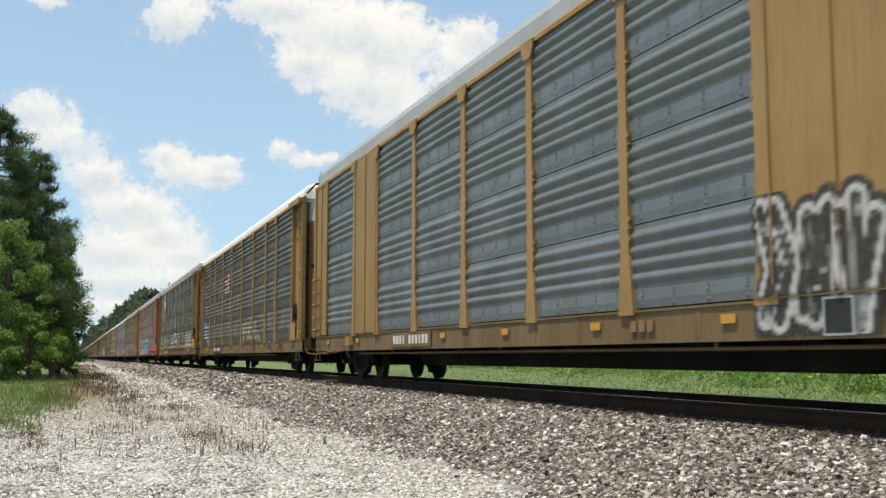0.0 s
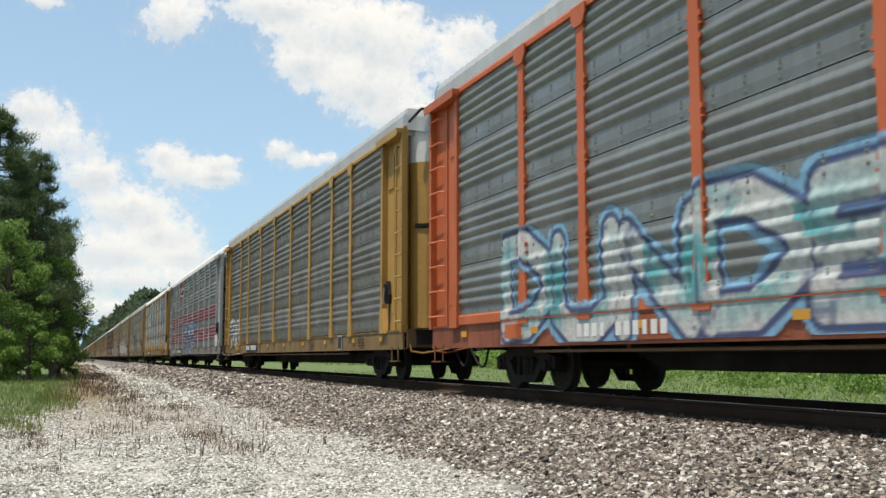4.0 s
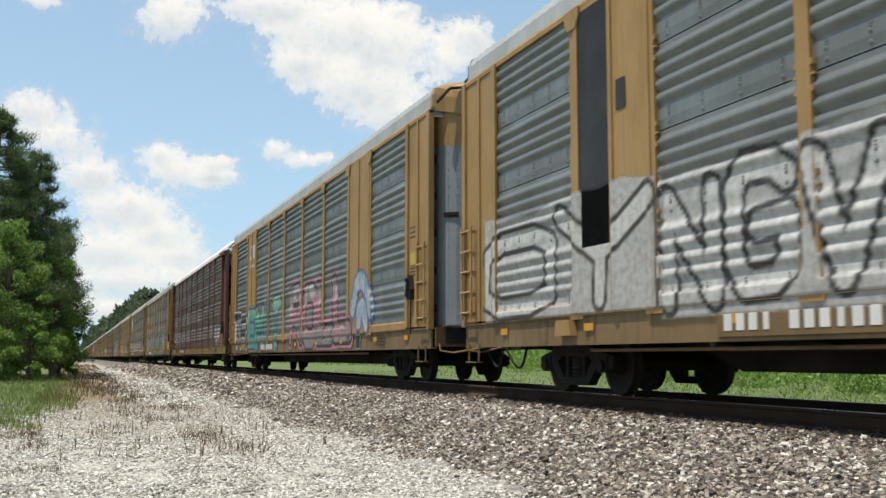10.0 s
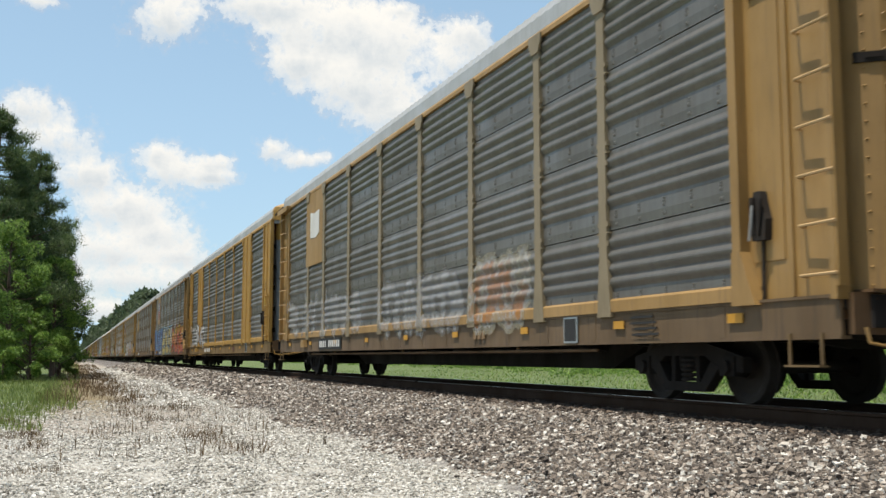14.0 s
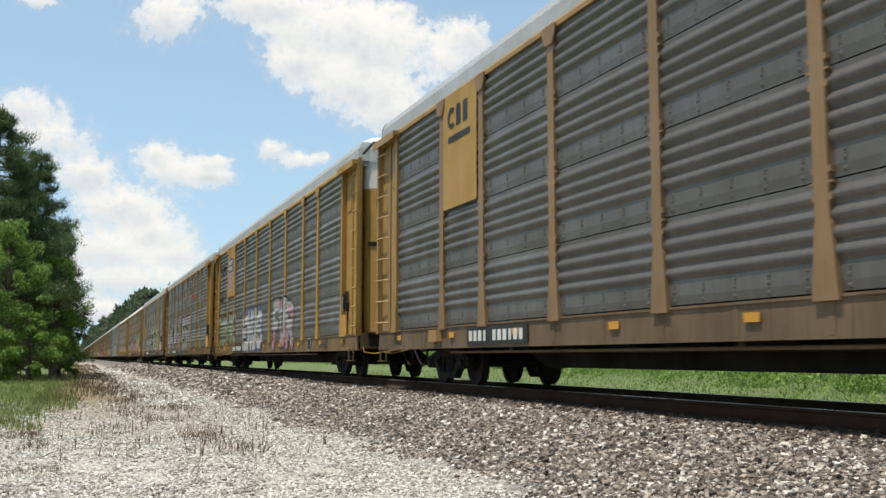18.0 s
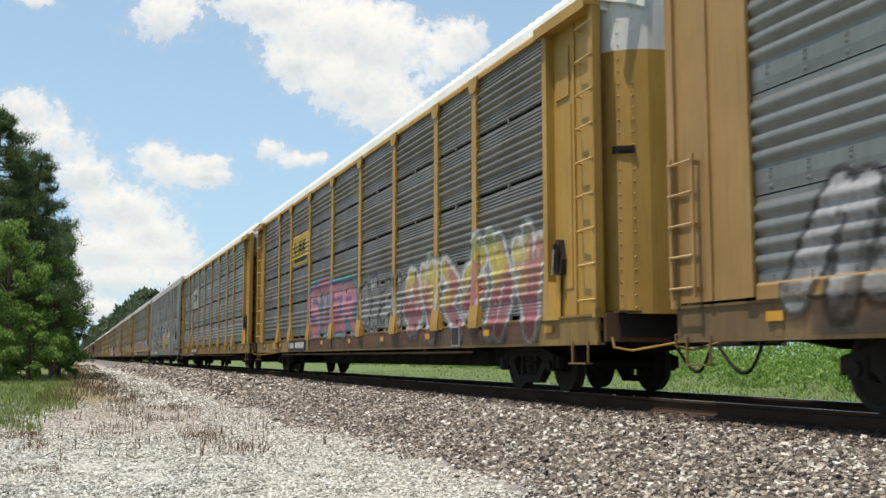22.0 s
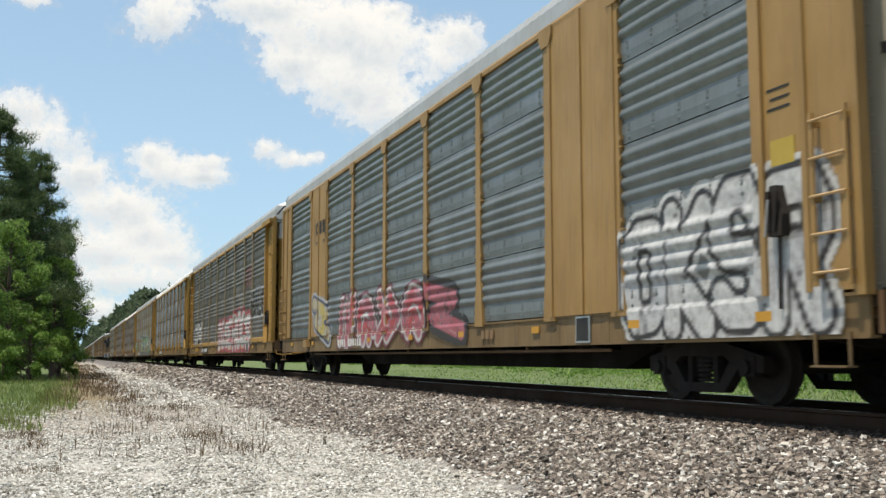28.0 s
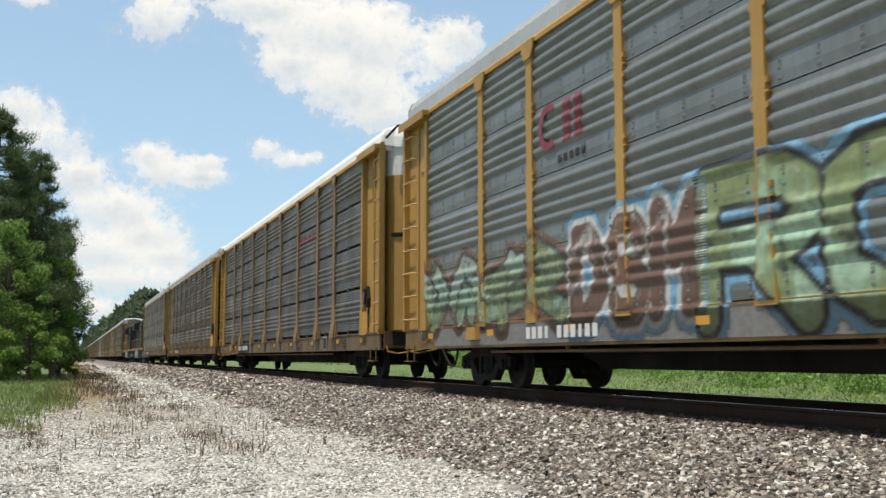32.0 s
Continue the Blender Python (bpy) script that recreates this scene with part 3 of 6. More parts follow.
CARS, INFO, INSET = [], {}, {}
RAILED = (2, 3, 8, 9, 12, 13, 18, 22, 25)     # cars with a painted rail under their sheets
RUNG = {k: painted(k + "_worn_rung", tuple(min(0.7, x * 1.5 + 0.03) for x in c), amount=0.2) for k, c in (("yellow", (0.27, 0.16, 0.045)), ("tan", (0.25, 0.155, 0.06)), ("bright", (0.30, 0.18, 0.045)), ("orange", (0.35, 0.08, 0.02)), ("maroon", (0.15, 0.06, 0.045)), ("white", (0.36, 0.35, 0.34)), ("brown", (0.24, 0.14, 0.06)))}


def box_mesh(key, *dims):
    return cached(key, lambda: Build().box(*dims).mesh(key[0] if isinstance(key, tuple) else key))


def sill_details(car, paint, index, inset, plated):
    """Reflectors, number board with its bars, stencils, label plate and brake gear along the side sill."""
    rnd = random.Random(index)
    x = -HALF - 0.034
    for y in (11.6, 8.6, 5.6, 2.6, -0.4, -3.4, -6.4, -9.4, -11.8):
        part("reflector", box_mesh(("reflector",), -0.006, 0.004, -0.13, 0.13, -0.05, 0.05), PAINT["flag"], car, "yellow reflector strip", (x, y + rnd.uniform(-0.1, 0.1), 0.94))
    at = 4.5 if plated else 6.2 + rnd.uniform(-0.25, 0.25)
    bare = plated or paint == "orange"   # lettered straight on the sill
    board = part("number_board", box_mesh(("number_board",), -0.004, 0.01, -1.28, 1.28, -0.15, 0.15), SILL[paint] if bare else PAINT["black"], car, "number bars on the sill" if bare else "dark board with pale number bars", (x, at, 0.90))
    for k in range(11):
        if k != 4:
            slim = 0.045 if k in (3, 8) else 0.068
            part("number_bar", box_mesh(("number_bar", k in (3, 8)), -0.010, -0.002, -slim, slim, -0.088, 0.088), PAINT["pale"], board, "", (0, 1.08 - k * 0.212, 0))
    mark = PAINT["maroon"] if index % 3 else PAINT["brown"]
    for k in range(3):
        part("sill_mark", box_mesh(("sill_mark",), -0.004, 0.004, -0.07, 0.07, -0.07, 0.07), mark, car, "faded painted mark", (x, -4.4 - k * 0.19, 0.91))
    for k in range(4):
        part("stencil", box_mesh(("stencil", k % 2), -0.003, 0.004, -0.25 - 0.1 * (k % 2), 0.25, -0.014, 0.014), PAINT["black"], car, "", (x, -9.9 + rnd.uniform(-0.1, 0.1), 1.02 - k * 0.07))
    lab = part("label_plate", box_mesh(("label_plate",), -0.006, 0.01, -0.20, 0.20, -0.18, 0.18), PAINT["frost"], car, "pale framed label plate", (x, -8.0, 0.91))
    part("label_face", box_mesh(("label_face",), -0.010, -0.004, -0.175, 0.175, -0.155, 0.155), PAINT["black"], lab)
    for k, z in enumerate((2.35, 2.28, 2.21, 3.2, 3.1, 3.0)):
        part("stencil", box_mesh(("stencil_small", k % 2), -0.003, 0.004, -0.17, 0.12 + 0.05 * (k % 2), -0.012, 0.012), PAINT["black"], car, "", (-HALF - 0.033 + inset, -12.2, z))
    part("warning_plate", box_mesh(("warning_plate",), -0.008, 0.002, -0.18, 0.18, -0.13, 0.13), PAINT["safety"], car, "yellow warning plate", (-HALF - 0.034 + inset, -12.25, 2.55))
    hb = part("hand_brake", cached("hand_brake", lambda: Build().prism([(-0.11, -0.24), (0.09, -0.24), (0.13, -0.05), (0.08, 0.12), (0.05, 0.26), (-0.05, 0.26), (-0.09, 0.10), (-0.13, -0.03)], "x", -0.10, 0.0).tube((-0.12, -0.03, -0.20), (-0.13, -0.10, 0.18), 0.02, 6).tube((-0.12, 0.05, -0.18), (-0.12, 0.05, 0.20), 0.028, 7).mesh("hand_brake")), WHEEL, car, "dark hand brake housing", (-HALF - 0.035 + inset, -12.2, 1.95))
    part("brake_lever", cached("brake_lever", lambda: Build().tube((-0.14, 0.02, 0.12), (-0.15, 0.07, -0.24), 0.015, 6).mesh("brake_lever")), GALV, hb)
    part("brake_chain", cached("brake_chain", lambda: Build().tube((-0.03, 0.0, -0.2), (-0.03, 0.02, -0.95), 0.018, 5).mesh("brake_chain")), WHEEL, hb)
    part("step", cached("sill_step", lambda: Build().box(-0.05, -0.03, -0.24, -0.21, -0.30, 0.0).box(-0.05, -0.03, 0.21, 0.24, -0.30, 0.0).box(-0.10, 0.02, -0.24, 0.24, -0.32, -0.30).mesh("step")), SILL[paint], car, "", (-HALF, -12.85, 0.76))
    part("step", CACHE["sill_step"], SILL[paint], car, "", (-HALF, 12.85, 0.76))
    part("jacking_pad", cached("jack", lambda: Build().prism([(-0.24, -0.11), (0.24, -0.11), (0.20, 0.11), (-0.20, 0.11)], "x", -0.11, 0.0).mesh("jacking_pad")), PAINT[paint], car, "", (-HALF - 0.02, 9.3, 0.94))


DOOR = {7: PAINT["ivory"], 21: PAINT["ivory"], 24: PAINT["ivory"]}
WHITE_TOP = (1, 2, 3, 4, 5, 6, 10, 12, 14, 15, 16, 17, 19, 20, 22, 23, 25, 26, 27, 28, 29)
BEAM = painted("rusty_end_beam", (0.11, 0.062, 0.028), (0.04, 0.026, 0.016), 0.7, 0.8, gloss=0.2)


def autorack(index, kind, paint, sheets, roof, label, plates=(), post_paint=None, sill_paint=None, detailed=True, extra=0.0):
    """kind: slot (louvred, gaps between sheets), rib (riveted). plates: bays closed by plain painted plate."""
    car = tagged(new("autorack_car"), label, "railway car", "autorack cars of the train")
    car.location = (TRACK_X, 15.4416 + PITCH_CAR * index + extra, 0)
    P, S = PAINT[paint], SHEET[sheets]
    flush = bool(plates) or index in DOOR
    PP = PAINT[post_paint or paint]
    part("side_sill", sill_mesh(), SILL[sill_paint or paint], car)
    part("underframe", underframe_mesh(), UNDER, car, "sooty black underframe")
    if detailed:
        part("brake_pipe", cached("brake_pipe", lambda: Build().tube((-HALF + 0.06, -8.6, 0.625), (-HALF + 0.06, 8.8, 0.625), 0.022, 6).box(-HALF + 0.04, -HALF + 0.08, -6.02, -5.98, 0.62, 0.74).box(-HALF + 0.04, -HALF + 0.08, -0.02, 0.02, 0.62, 0.74).box(-HALF + 0.04, -HALF + 0.08, 5.98, 6.02, 0.62, 0.74).mesh("brake_pipe")), BEAM, car, "rust-brown brake pipe below the sill")
    part("roof", roof_mesh(roof), ROOF[roof], car, "ribbed sheet roof")
    part("top_rail", rail_mesh(), P, car)
    if index in RAILED:
        part("bottom_rail", cached("bottom_rail", lambda: Build().prism([(-HALF - 0.052, SILL1), (-HALF + 0.02, SILL1), (-HALF + 0.02, SILL1 + 0.17), (-HALF - 0.030, SILL1 + 0.17), (-HALF - 0.052, SILL1 + 0.14)], "y", -SIDE + 0.05, SIDE - 0.05).mesh("bottom_rail")), P, car, "painted rail under the sheets")
    part("far_wall", far_wall_mesh(), S, car)
    # added backing sheet: near-black for the unlit inside of the car
    part("inner_wall", backing_mesh(), UNDER, car)
    for i, (a, b) in enumerate(zip(POSTS, POSTS[1:])):
        y, w = (a + b) / 2, b - a
        if i in plates:
            def plate(w=w):
                return Build().box(-0.05, 0.03, -w / 2, w / 2, SILL1, EAVE - 0.04).mesh("wide_plate")
            pl = part("wide_plate", cached(("plate", round(w, 3)), plate), P, car, "plain painted steel plate", (-HALF, y, 0))
            for f in (-0.48, -0.02, 0.45):
                part("plate_rib", cached("plate_rib", lambda: Build().box(-0.075, -0.05, -0.045, 0.045, SILL1, EAVE - 0.04).mesh("plate_rib")), P, pl, "", (0, f * w, 0))
            continue
        for r in range(ROWS if detailed else 0):
            part("side_panel", sheet_mesh(kind, w), S, car, "", (-HALF, y, SILL1 + 0.02 + r * ROW_H))
    for r in range(0 if detailed else ROWS):      # far cars: one long sheet a row
        part("side_panel", sheet_mesh(kind, 2 * SIDE), S, car, "", (-HALF, 0, SILL1 + 0.02 + r * ROW_H))
    for y in POSTS[1:-1]:
        part("post", post_mesh(kind), PP, car, "", (-HALF, y, 0))
    for s in (-1, 1):
        corner(car, P, s, paint in ("tan", "yellow", "bright"), flush)
        part("end_door", end_door_mesh(s, SILL1, 4.72), DOOR.get(index, PAINT["grey"] if kind == "rib" and plates else P), car, "off-white painted end door" if index in DOOR else "")
        if index in DOOR and detailed:
            for k in range(26 if index != 24 else 0):    # stencilled lines on the pale door
                part("stencil", cached(("door_line", s, k % 4), lambda: Build().box(-0.05 - 0.02 * (k % 4), 0.05 + 0.02 * ((k * 2) % 4), -0.004, 0.004, -0.014, 0.014).mesh("stencil")), PAINT["black"], car, "", (-1.259, s * (DOOR_C + 0.188), 4.62 - 0.085 * k - 0.30 * (k // 6)), (0, 0, s * 0.997))
        # latch slot: a black plate stands in for the dark inside of the hole
        part("door_latch", cached("latch", lambda: Build().box(-0.155, 0.15, -0.016, 0.016, -0.05, 0.05).box(-0.05, 0.10, -0.03, 0.03, -0.012, 0.016).mesh("door_latch")), UNDER, car, "", (-1.13, s * (DOOR_C + 0.335), 3.33), (0, 0, s * 0.675))
        for zb in (1.5, 2.25, 3.0, 3.75, 4.5):
            part("door_hinge", cached(("hinge", s), lambda: Build().box(-1.42, -1.34, s * DOOR_C - 0.07, s * DOOR_C + 0.07, -0.075, 0.075).mesh("door_hinge")), UNDER, car, "", (0, 0, zb))
        part("door_top", end_door_mesh(s, 4.72, EAVE + 0.2), PAINT["pale"] if index in WHITE_TOP else DOOR.get(index, P), car, "white-painted door top" if index in WHITE_TOP else "")
        part("seal_hose", cached(("seal", s), lambda: Build().tube((-1.46, s * (BODY + 0.12), 5.54), (-1.20, s * (BODY + 0.16), 5.84), 0.03, 6).tube((-1.20, s * (BODY + 0.16), 5.84), (-0.4, s * (BODY + 0.2), 5.96), 0.03, 6).mesh("seal_hose")), UNDER, car)
        part("end_cowl", cowl_mesh(s, roof), ROOF[roof] if not plates else P, car)
        part("coupler", coupler_mesh(s), UNDER, car)
        part("end_beam", cached(("end_beam", s), lambda: Build().box(-1.44, -0.45, s * (BODY - 0.02) - 0.05, s * (BODY - 0.02) + 0.03, 0.74, 1.12).box(0.45, 1.44, s * (BODY - 0.02) - 0.05, s * (BODY - 0.02) + 0.03, 0.74, 1.12).box(-0.45, 0.45, s * (BODY - 0.02) - 0.05, s * (BODY - 0.02) + 0.03, 1.0, 1.12).box(-1.3, 1.3, s * BODY - 0.13, s * BODY + 0.13, 1.12, 1.15).mesh("end_beam")), BEAM, car, "rust-brown end beam")
        part("uncoupling_rod", uncoupling_rod_mesh(s), P, car)
        part("air_hose", hose_mesh(s), UNDER, car)
        bogie(car, s * BOGIE_Y)
        if detailed:
            z0, z1 = (1.18, 2.8) if flush else (1.18, 5.20)
            way = 0 if flush else s
            ld = part("ladder", ladder_mesh(z0, z1, way), P, car, "", (-HALF - 0.03 if flush else -HALF + 0.05, s * (BODY - 0.36 if flush else BODY - 0.25), 0))
            k = 5 if z1 < 3 else 9
            for i in range(k):
                part("rung", rung_mesh(way), RUNG[paint], ld, "", (0, 0, z0 + 0.12 + i * (z1 - z0 - 0.2) / (k - 1)))
    sill_details(car, paint, index, 0.0 if flush else RECESS, bool(plates)) if detailed else None
    CARS.append(car)
    INFO[index] = (car, kind, plates)
    INSET[index] = 0.0 if flush else RECESS
    return car


CAR_LIST = [
    # index, kind, paint, sheet, roof, plates
    (0, "rib", "tan", "blue", "zinc", (1, 7)), (1, "rib", "tan", "dark", "white", ()), (2, "rib", "tan", "dun", "zinc", ()),
    (3, "rib", "orange", "grey", "zinc", ()), (4, "rib", "yellow", "dun", "zinc", ()), (5, "rib", "white", "clean", "white", ()),
    (6, "slot", "bright", "new", "white", ()), (7, "rib", "tan", "grey", "zinc", ()), (8, "rib", "tan", "grey", "zinc", (1, 7)),
    (9, "rib", "tan", "blue", "zinc", (1, 7)), (10, "rib", "maroon", "rust", "white", ()), (11, "slot", "yellow", "dun", "zinc", ()),
    (12, "rib", "tan", "dun", "zinc", ()), (13, "rib", "yellow", "dun", "zinc", (1, 7)), (14, "rib", "tan", "dun", "zinc", ()),
    (15, "rib", "tan", "dark", "zinc", ()), (16, "rib", "yellow", "dun", "zinc", ()), (17, "rib", "yellow", "grey", "zinc", ()),
    (18, "rib", "tan", "grey", "zinc", (1, 7)), (19, "slot", "bright", "dun", "white", ()), (20, "slot", "bright", "fresh", "white", ()),
    (21, "rib", "white", "grey", "zinc", ()), (22, "rib", "yellow", "dun", "zinc", ()), (23, "slot", "yellow", "dun", "zinc", ()),
    (24, "rib", "tan", "blue", "zinc", (1, 7)), (25, "rib", "yellow", "dun", "zinc", ()), (26, "slot", "bright", "fresh", "white", ()),
    (27, "rib", "yellow", "grey", "zinc", ()), (28, "slot", "yellow", "dark", "white", ()), (29, "rib", "yellow", "dark", "zinc", ()),
    (30, "rib", "tan", "dun", "zinc", ()),
]
WORDS = {"tan": "tan-painted", "yellow": "yellow-painted", "bright": "bright yellow", "orange": "orange-painted", "maroon": "maroon-painted", "white": "grey-white painted", "brown": "brown"}
DIRT = {"new": "bright new zinc panels", "fresh": "bright bluish zinc panels", "blue": "blue-grey zinc panels", "grey": "grey zinc panels", "dun": "dusty dun zinc panels", "dark": "sooty dark panels", "rust": "rust-brown panels", "clean": "pale clean zinc panels"}
BY_INDEX = {}
for idx, kind, paint, sheets, roof, plates in CAR_LIST:
    form = "wide-plated" if plates else ("louvred" if kind == "slot" else "ribbed")
    BY_INDEX[idx] = autorack(idx, kind, paint, sheets, roof, f"{WORDS[paint]} {form} autorack with {DIRT[sheets]} on the track", plates,
                             post_paint={2: "dusty", 12: "dusty", 14: "dusty", 22: "dusty", 25: "dusty", 15: "brown", 28: "brown", 29: "brown", 30: "dusty"}.get(idx), sill_paint="brown" if idx in (12, 15, 22, 28, 29, 30) else None)

# ---- spray paint and emblems on the cars ----
def paint_film():
    m, n, l, b = mat("spray_paint_film", 0.5)
    at = n.new("ShaderNodeAttribute")
    at.attribute_name = "spray"
    co = coords(n)
    fine = noise_node(n, l, co, 9.0, 5, 0.65)
    c = mix(n, l, ramp(n, l, fine, [(0.45, (0, 0, 0)), (0.8, (0.45, 0.45, 0.45))]), at.outputs["Color"], (0.16, 0.14, 0.12))
    l.new(c, b.inputs["Base Color"])
    wear = math_node(n, l, "MULTIPLY", at.outputs["Alpha"], ramp(n, l, fine, [(0.3, (1, 1, 1)), (0.75, (0.72, 0.72, 0.72))]))
    l.new(wear, b.inputs["Alpha"])
    return m


FILM = paint_film()
HUE = {
    "white": (0.521, 0.521, 0.504), "silver": (0.42, 0.428, 0.437), "black": (0.0168, 0.0168, 0.0185), "grey": (0.21, 0.21, 0.21), "cream": (0.437, 0.395, 0.286), "sky": (0.168, 0.353, 0.504), "blue": (0.0588, 0.134, 0.353),
    "navy": (0.0252, 0.0504, 0.143), "teal": (0.0504, 0.302, 0.319), "mint": (0.336, 0.504, 0.353), "green": (0.042, 0.302, 0.168), "emerald": (0.0252, 0.353, 0.21), "olive": (0.21, 0.26, 0.101), "lime": (0.42, 0.521, 0.0504),
    "yellow": (0.554, 0.437, 0.084), "orange": (0.504, 0.168, 0.0252), "red": (0.42, 0.042, 0.0504), "pink": (0.462, 0.202, 0.252), "rose": (0.386, 0.118, 0.151), "purple": (0.151, 0.0672, 0.218), "brown": (0.134, 0.0672, 0.042), "rust": (0.252, 0.101, 0.042),
    "tan": (0.302, 0.197, 0.0756), "maroon": (0.134, 0.0252, 0.042),
}
# fill from bottom to top, outline, halo, opacity
STYLE = {
    "chrome": ("white silver white", "black", "", 0.9), "cream": ("cream cream", "black", "", 0.85), "sky": ("white sky", "blue", "", 0.8), "white": ("white white", "", "", 0.75), "white_bold": ("white white", "", "", 0.85),
    "teal_white": ("white teal white", "navy", "sky", 0.9), "navy": ("navy blue", "", "", 0.95), "blue_white": ("blue navy sky", "white", "blue", 0.9), "black": ("black black", "", "", 0.7), "black_bold": ("black black", "", "", 0.85),
    "silver_block": ("silver white", "black", "silver", 0.9), "green": ("teal green mint", "navy", "grey", 0.88), "pinkgrey": ("grey pink white", "black", "pink", 0.9), "faint": ("white silver", "grey", "", 0.42),
    "multi": ("rose teal sky pink", "navy", "olive", 0.85), "blue_black": ("white navy sky", "black", "teal", 0.92), "mint": ("green mint mint", "emerald", "green", 0.92), "pinkorange": ("rust rose mint", "red", "rust", 0.9),
    "faint_orange": ("orange cream", "white", "cream", 0.45), "blue_deep": ("blue navy blue", "sky", "navy", 0.92), "yellow_grey": ("yellow cream silver", "black", "sky", 0.92), "fire": ("red orange yellow", "black", "rust", 0.92),
    "faint_green": ("olive mint silver", "black", "rust", 0.6), "chrome_blue": ("white silver white", "black", "blue", 0.9), "graff_multi": ("pink silver white", "black", "", 0.82), "chrome_teal": ("silver silver white", "black", "", 0.82),
    "black_white": ("black black", "white", "navy", 0.92), "black_lime": ("black black", "white", "lime", 0.92), "redblack": ("white white", "black", "red", 0.95), "pink": ("rose pink pink", "purple", "teal", 0.88), "greyblack": ("silver grey", "black", "grey", 0.7),
    "sunset": ("rose rose yellow olive", "white", "grey", 0.86), "orange_teal": ("orange yellow", "black", "teal", 0.92), "teal_red": ("teal teal sky", "black", "red", 0.92), "crimson": ("red red", "", "", 0.92), "wild": ("olive yellow white blue", "black", "silver", 0.92),
    "cream_orange": ("orange cream white", "brown", "", 0.75), "faint_blue": ("sky silver", "grey", "", 0.6), "grey_white": ("grey silver white", "black", "", 0.8), "red_pink": ("rose red pink", "white", "maroon", 0.92), "red_black": ("rose red", "black", "black", 0.92),
    "silver_black": ("white silver white", "black", "white", 0.95), "greyyellow": ("yellow silver", "navy", "silver", 0.85), "white_red": ("white white", "red", "rose", 0.92), "dark_white": ("brown brown", "white", "sky", 0.9), "olive": ("olive mint olive", "black", "sky", 0.9),
    "sill_grey": ("grey grey", "", "", 0.75), "sill_purple": ("black maroon", "", "", 0.55), "sill_olive": ("olive mint", "", "", 0.6), "sill_teal": ("teal grey", "", "", 0.5), "sill_dark": ("black brown", "", "", 0.6),
    "rust_black": ("rust orange rust", "black", "", 0.92), "mint_black": ("teal mint", "black", "", 0.9), "dotted": ("black black", "white", "black", 0.9), "grey_black": ("grey silver", "black", "", 0.7), "white_black": ("white white", "black", "", 0.95), "black_pale": ("black black", "silver", "", 0.9),
    "emerald": ("emerald green mint", "black", "white", 0.92), "red": ("red red", "", "", 0.6),
}


def outer(kind, plates, y, z, inset=0.0, railed=False):
    """How far the car's side stands out at a place on it."""
    if z < SILL1:
        return 0.034
    a = abs(y)
    if a > SIDE + 0.10:
        return 0.034 - inset
    if a > SIDE - 0.04:
        return 0.078
    bay = next((i for i, (p, q) in enumerate(zip(POSTS, POSTS[1:])) if p <= y <= q), 0)
    if bay in plates:
        p, q = POSTS[bay], POSTS[bay + 1]
        d = 0.077 if any(abs(y - (p + q) / 2 - f * (q - p)) < 0.05 for f in (-0.48, -0.02, 0.45)) else 0.052
    else:
        d = max(0.0, depth_at(kind, (z - SILL1 - 0.02) % ROW_H))
        if railed and z < SILL1 + 0.17:
            d = max(d, 0.054)
    foot = max(0.0, 0.66 - (z - SILL1)) / 0.66 * (0.15 if kind == "slot" else 0.075)
    if any(abs(y - p) < 0.10 + foot for p in POSTS[1:-1]):
        d = max(d, 0.067)
    return d


def strokes_for(rnd, x0, x1, z0, z1, style):
    """Bars, arcs and hooks that fill one sign's box: abstract strokes, no letters."""
    w, h, out = x1 - x0, z1 - z0, []
    P = lambda u, v: (x0 + u * w, z0 + v * h)
    lean = rnd.uniform(-0.12, 0.12)
    form = rnd.randrange(7)
    arc = lambda cx, cy, rx, ry, a, b: [(cx + rx * math.cos(t), cy + ry * math.sin(t)) for t in np.linspace(a, b, 8)]
    lines = {                    # slanted bars, nested arcs, bolts, fans
        0: [[(0.10, 0.05), (0.30, 0.95)], [(0.42, 0.00), (0.58, 0.85)], [(0.74, 0.10), (0.92, 1.0)]],
        1: [arc(0.5, 0.05, 0.42, 0.85, 0.3, 2.8), arc(0.5, 0.0, 0.18, 0.42, 0.2, 2.9)],
        2: [[(0.15, 0.98), (0.75, 0.66), (0.25, 0.40), (0.85, 0.02)]],
        3: [[(0.08, 0.02), (0.5, 0.5), (0.08, 0.98)], [(0.5, 0.02), (0.92, 0.5), (0.5, 0.98)]],
        4: [arc(0.45, 0.55, 0.40, 0.42, 1.9, 4.6), [(0.80, 0.02), (0.80, 0.98)], [(0.55, 0.70), (1.0, 0.95)]],
        5: [[(0.5, 0.0), (0.08, 0.9)], [(0.5, 0.0), (0.5, 1.0)], [(0.5, 0.0), (0.95, 0.85)]],
        6: [[(0.05, 0.25), (0.95, 0.45)], [(0.10, 0.62), (0.90, 0.86)], [(0.5, 0.05), (0.62, 0.98)]],
    }[form]
    for line in lines:
        pts = [P(u + lean * (v - 0.5) + rnd.uniform(-0.04, 0.04), v + rnd.uniform(-0.04, 0.04)) for u, v in line]
        out += list(zip(pts, pts[1:]))
    return out


